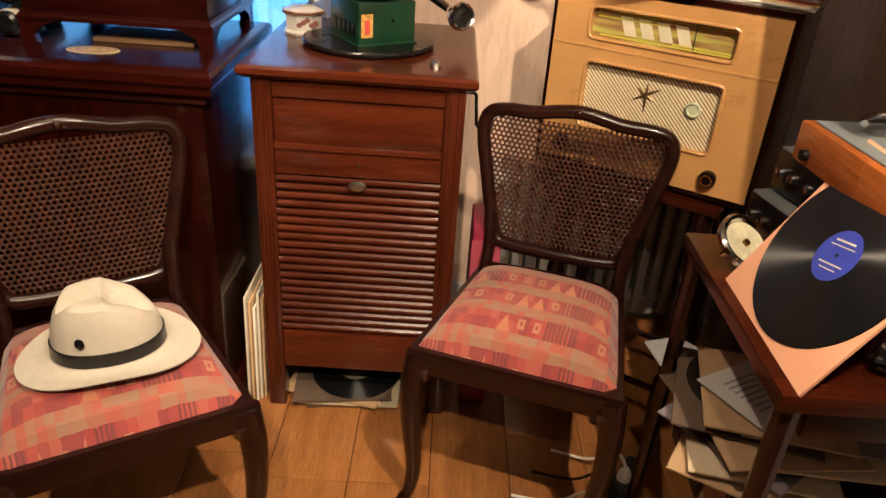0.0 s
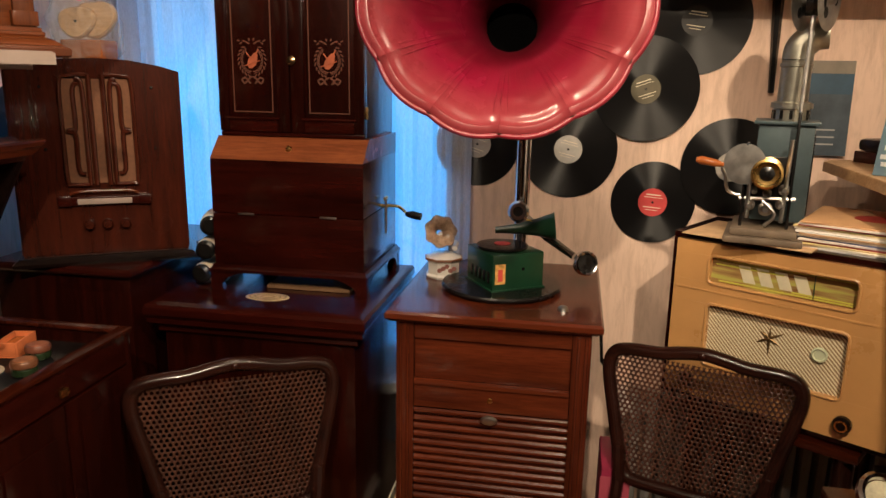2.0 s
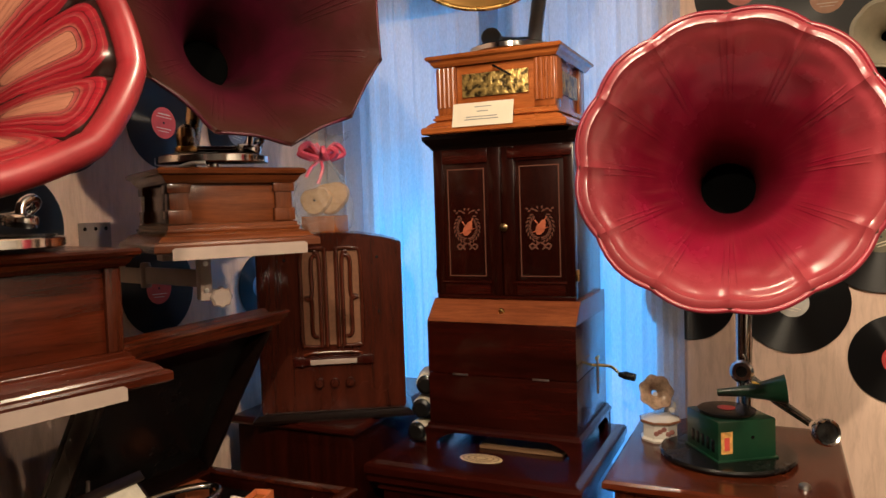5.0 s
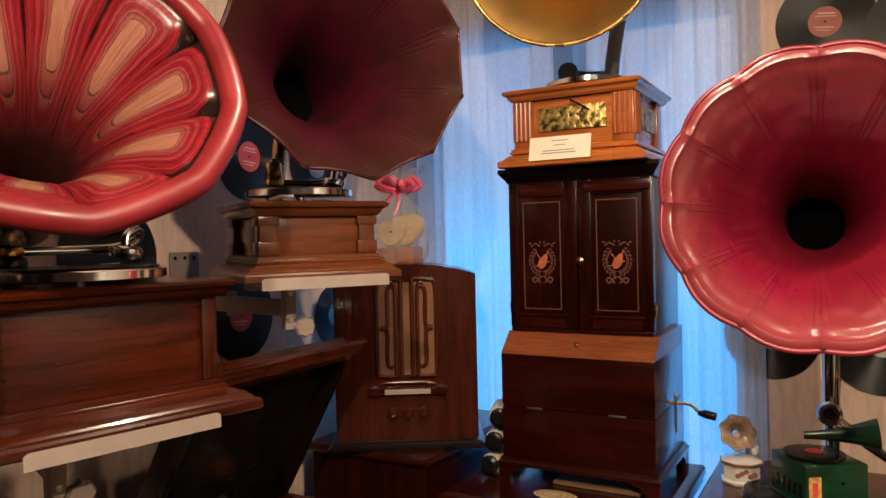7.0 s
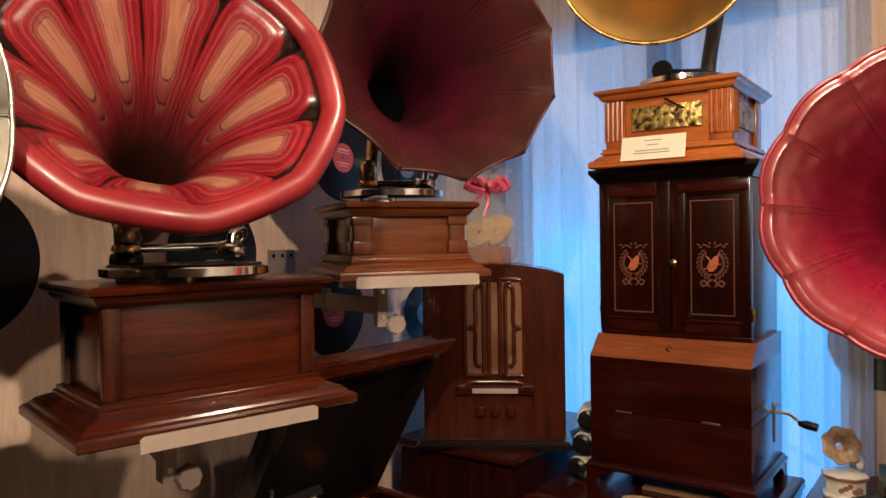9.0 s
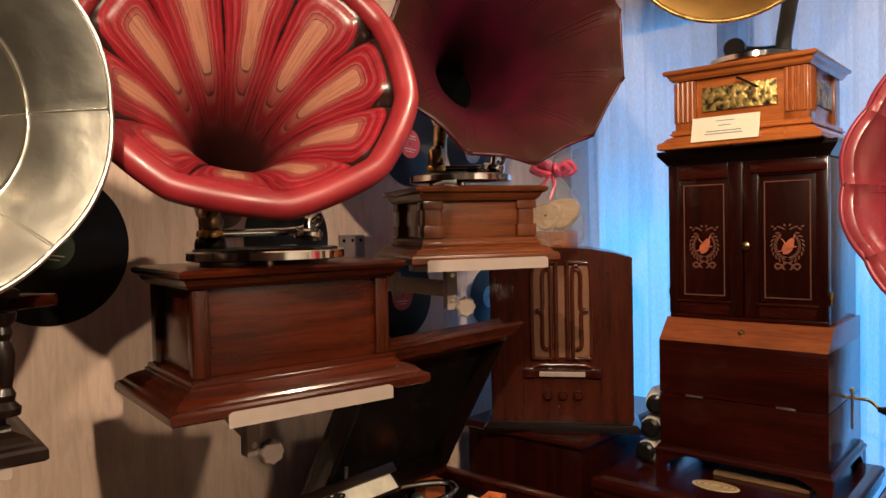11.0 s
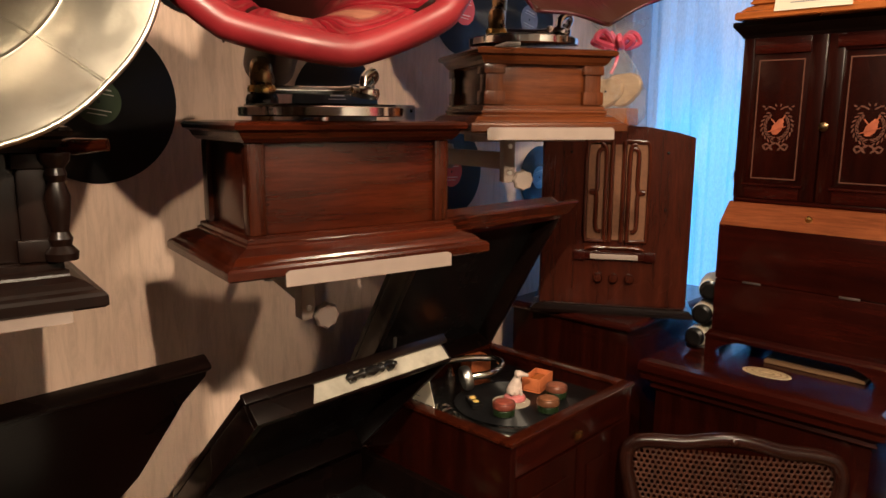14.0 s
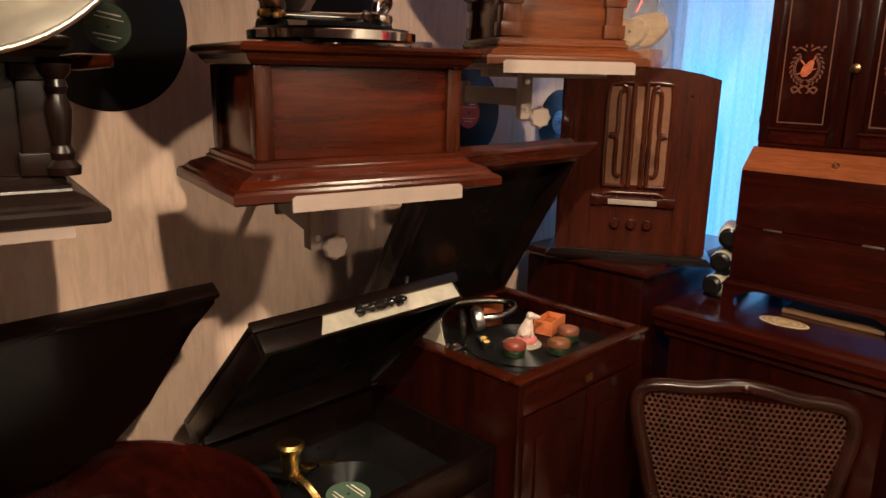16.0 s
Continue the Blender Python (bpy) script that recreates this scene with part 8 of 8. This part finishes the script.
sw = thing("record_brush", at(-0.095, -0.010, TOPZ, 60), "small black record brush with yellow marks", "brush")
part("body", cube(-0.028, 0.028, -0.012, 0.012, 0, 0.014, 0.004), BLACK, sw)
for x in (-0.012, 0.010):
    part("mark", turned([(0, 0.0141), (0.007, 0.0141), (0.006, 0.016), (0, 0.016)], 12), plain("yellow_mark", (0.55, 0.36, 0.08), 0.5), sw, m=pose(x, 0, 0))
nt_ = thing("folded_note", grm.matrix_basis @ pose(-0.198, 0.065, 0.9495, 0, 0, 0), "white handwritten note standing at the gramophone's edge", "note")
part("paper", cube(-0.0008, 0.0008, -0.055, 0.05, 0, 0.075, 0), PAPER, nt_, m=pose(0, 0, 0, 0, -16, 0))
for k in range(4):
    part("print", cube(-0.0011, -0.0009, -0.015, 0.03 - 0.008 * (k % 2), 0.05 - 0.012 * k, 0.052 - 0.012 * k, 0), GREYMETAL, nt_, m=pose(0, 0, 0, 0, -16, 0))

# black gramophone: turntable, brass sound box, knobs
EZ = 0.80 - 0.078
part("turntable", turned([(0, EZ + 0.0002), (0.120, EZ + 0.0002), (0.123, EZ + 0.004), (0.123, EZ + 0.014), (0.118, EZ + 0.016), (0, EZ + 0.016)], 56), BLACK, ch2, m=pose(-0.045, -0.055, 0))
record(facing(ch2.matrix_basis.translation.x + 0.055, ch2.matrix_basis.translation.y - 0.045, EZ + 0.0164, 0), 0.118, (0.06, 0.10, 0.07), "black record with a green label on the turntable", group="records on turntables")
part("sound_box", turned([(0, 0), (0.012, 0), (0.015, 0.006), (0.014, 0.02), (0.017, 0.045), (0.022, 0.052), (0.023, 0.060), (0.018, 0.066), (0, 0.067)], 28), BRASS, ch2, "brass sound box", m=pose(-0.124, 0.012, EZ + 0.062) @ Matrix.Diagonal((1.15, 1.15, 1.0, 1)))
part("tone_arm", bar(curve_points([(-0.165, 0.115, EZ + 0.0002), (-0.165, 0.115, EZ + 0.03), (-0.15, 0.07, EZ + 0.060), (-0.124, 0.012, EZ + 0.063)]), 0.007, 12), BLACK, ch2, "black tone arm")
part("needle_arm", bar(curve_points([(-0.124, 0.010, EZ + 0.064), (-0.120, -0.035, EZ + 0.056), (-0.110, -0.07, EZ + 0.026)]), 0.009, 10), BRASS, ch2)
for x, y in ((-0.03, 0.095), (0.0, 0.075), (0.17, -0.16)):
    part("needle_cup", turned([(0, EZ + 0.0002), (0.014, EZ + 0.0002), (0.016, EZ + 0.008), (0.013, EZ + 0.010), (0, EZ + 0.006)], 18), BRASS, ch2, m=pose(x, y, 0))

part("corner_knob", turned([(0, EZ + 0.0002), (0.012, EZ + 0.0002), (0.013, EZ + 0.006), (0.013, EZ + 0.018), (0.010, EZ + 0.023), (0, EZ + 0.024)], 18), BROWNOAK, ch2, "pale wooden knob", m=pose(0.172, -0.145, 0))

# perforated wall plate beside the upper shelf
wp = thing("wall_bracket_plate", pose(LEFT, 1.13, 1.50), "pale perforated metal plate on the wall", "bracket")
part("plate", cube(0.0005, 0.006, -0.045, 0.045, 0, 0.08, 0.002), PINKPAINT, wp)
for k in range(3):
    part("hole", turned([(0, 0), (0.005, 0), (0.005, 0.0006), (0, 0.0006)], 12), BLACK, wp, m=pose(0.0062, -0.03 + 0.03 * k, 0.065, 0, 90, 0))
# crank of the silver-horn gramophone
part("crank", bar(curve_points([(0.145, 0.0, 0.085), (0.165, 0.0, 0.085), (0.172, 0.0, 0.105), (0.160, -0.005, 0.140), (0.165, -0.01, 0.172)]), 0.004, 8), STEEL, g0)
part("crank_handle", bar([(0.160, -0.012, 0.175), (0.190, -0.03, 0.177), (0.225, -0.05, 0.179)], [0.008, 0.011, 0.008], 12), WALNUT, g0, "turned wooden grip")
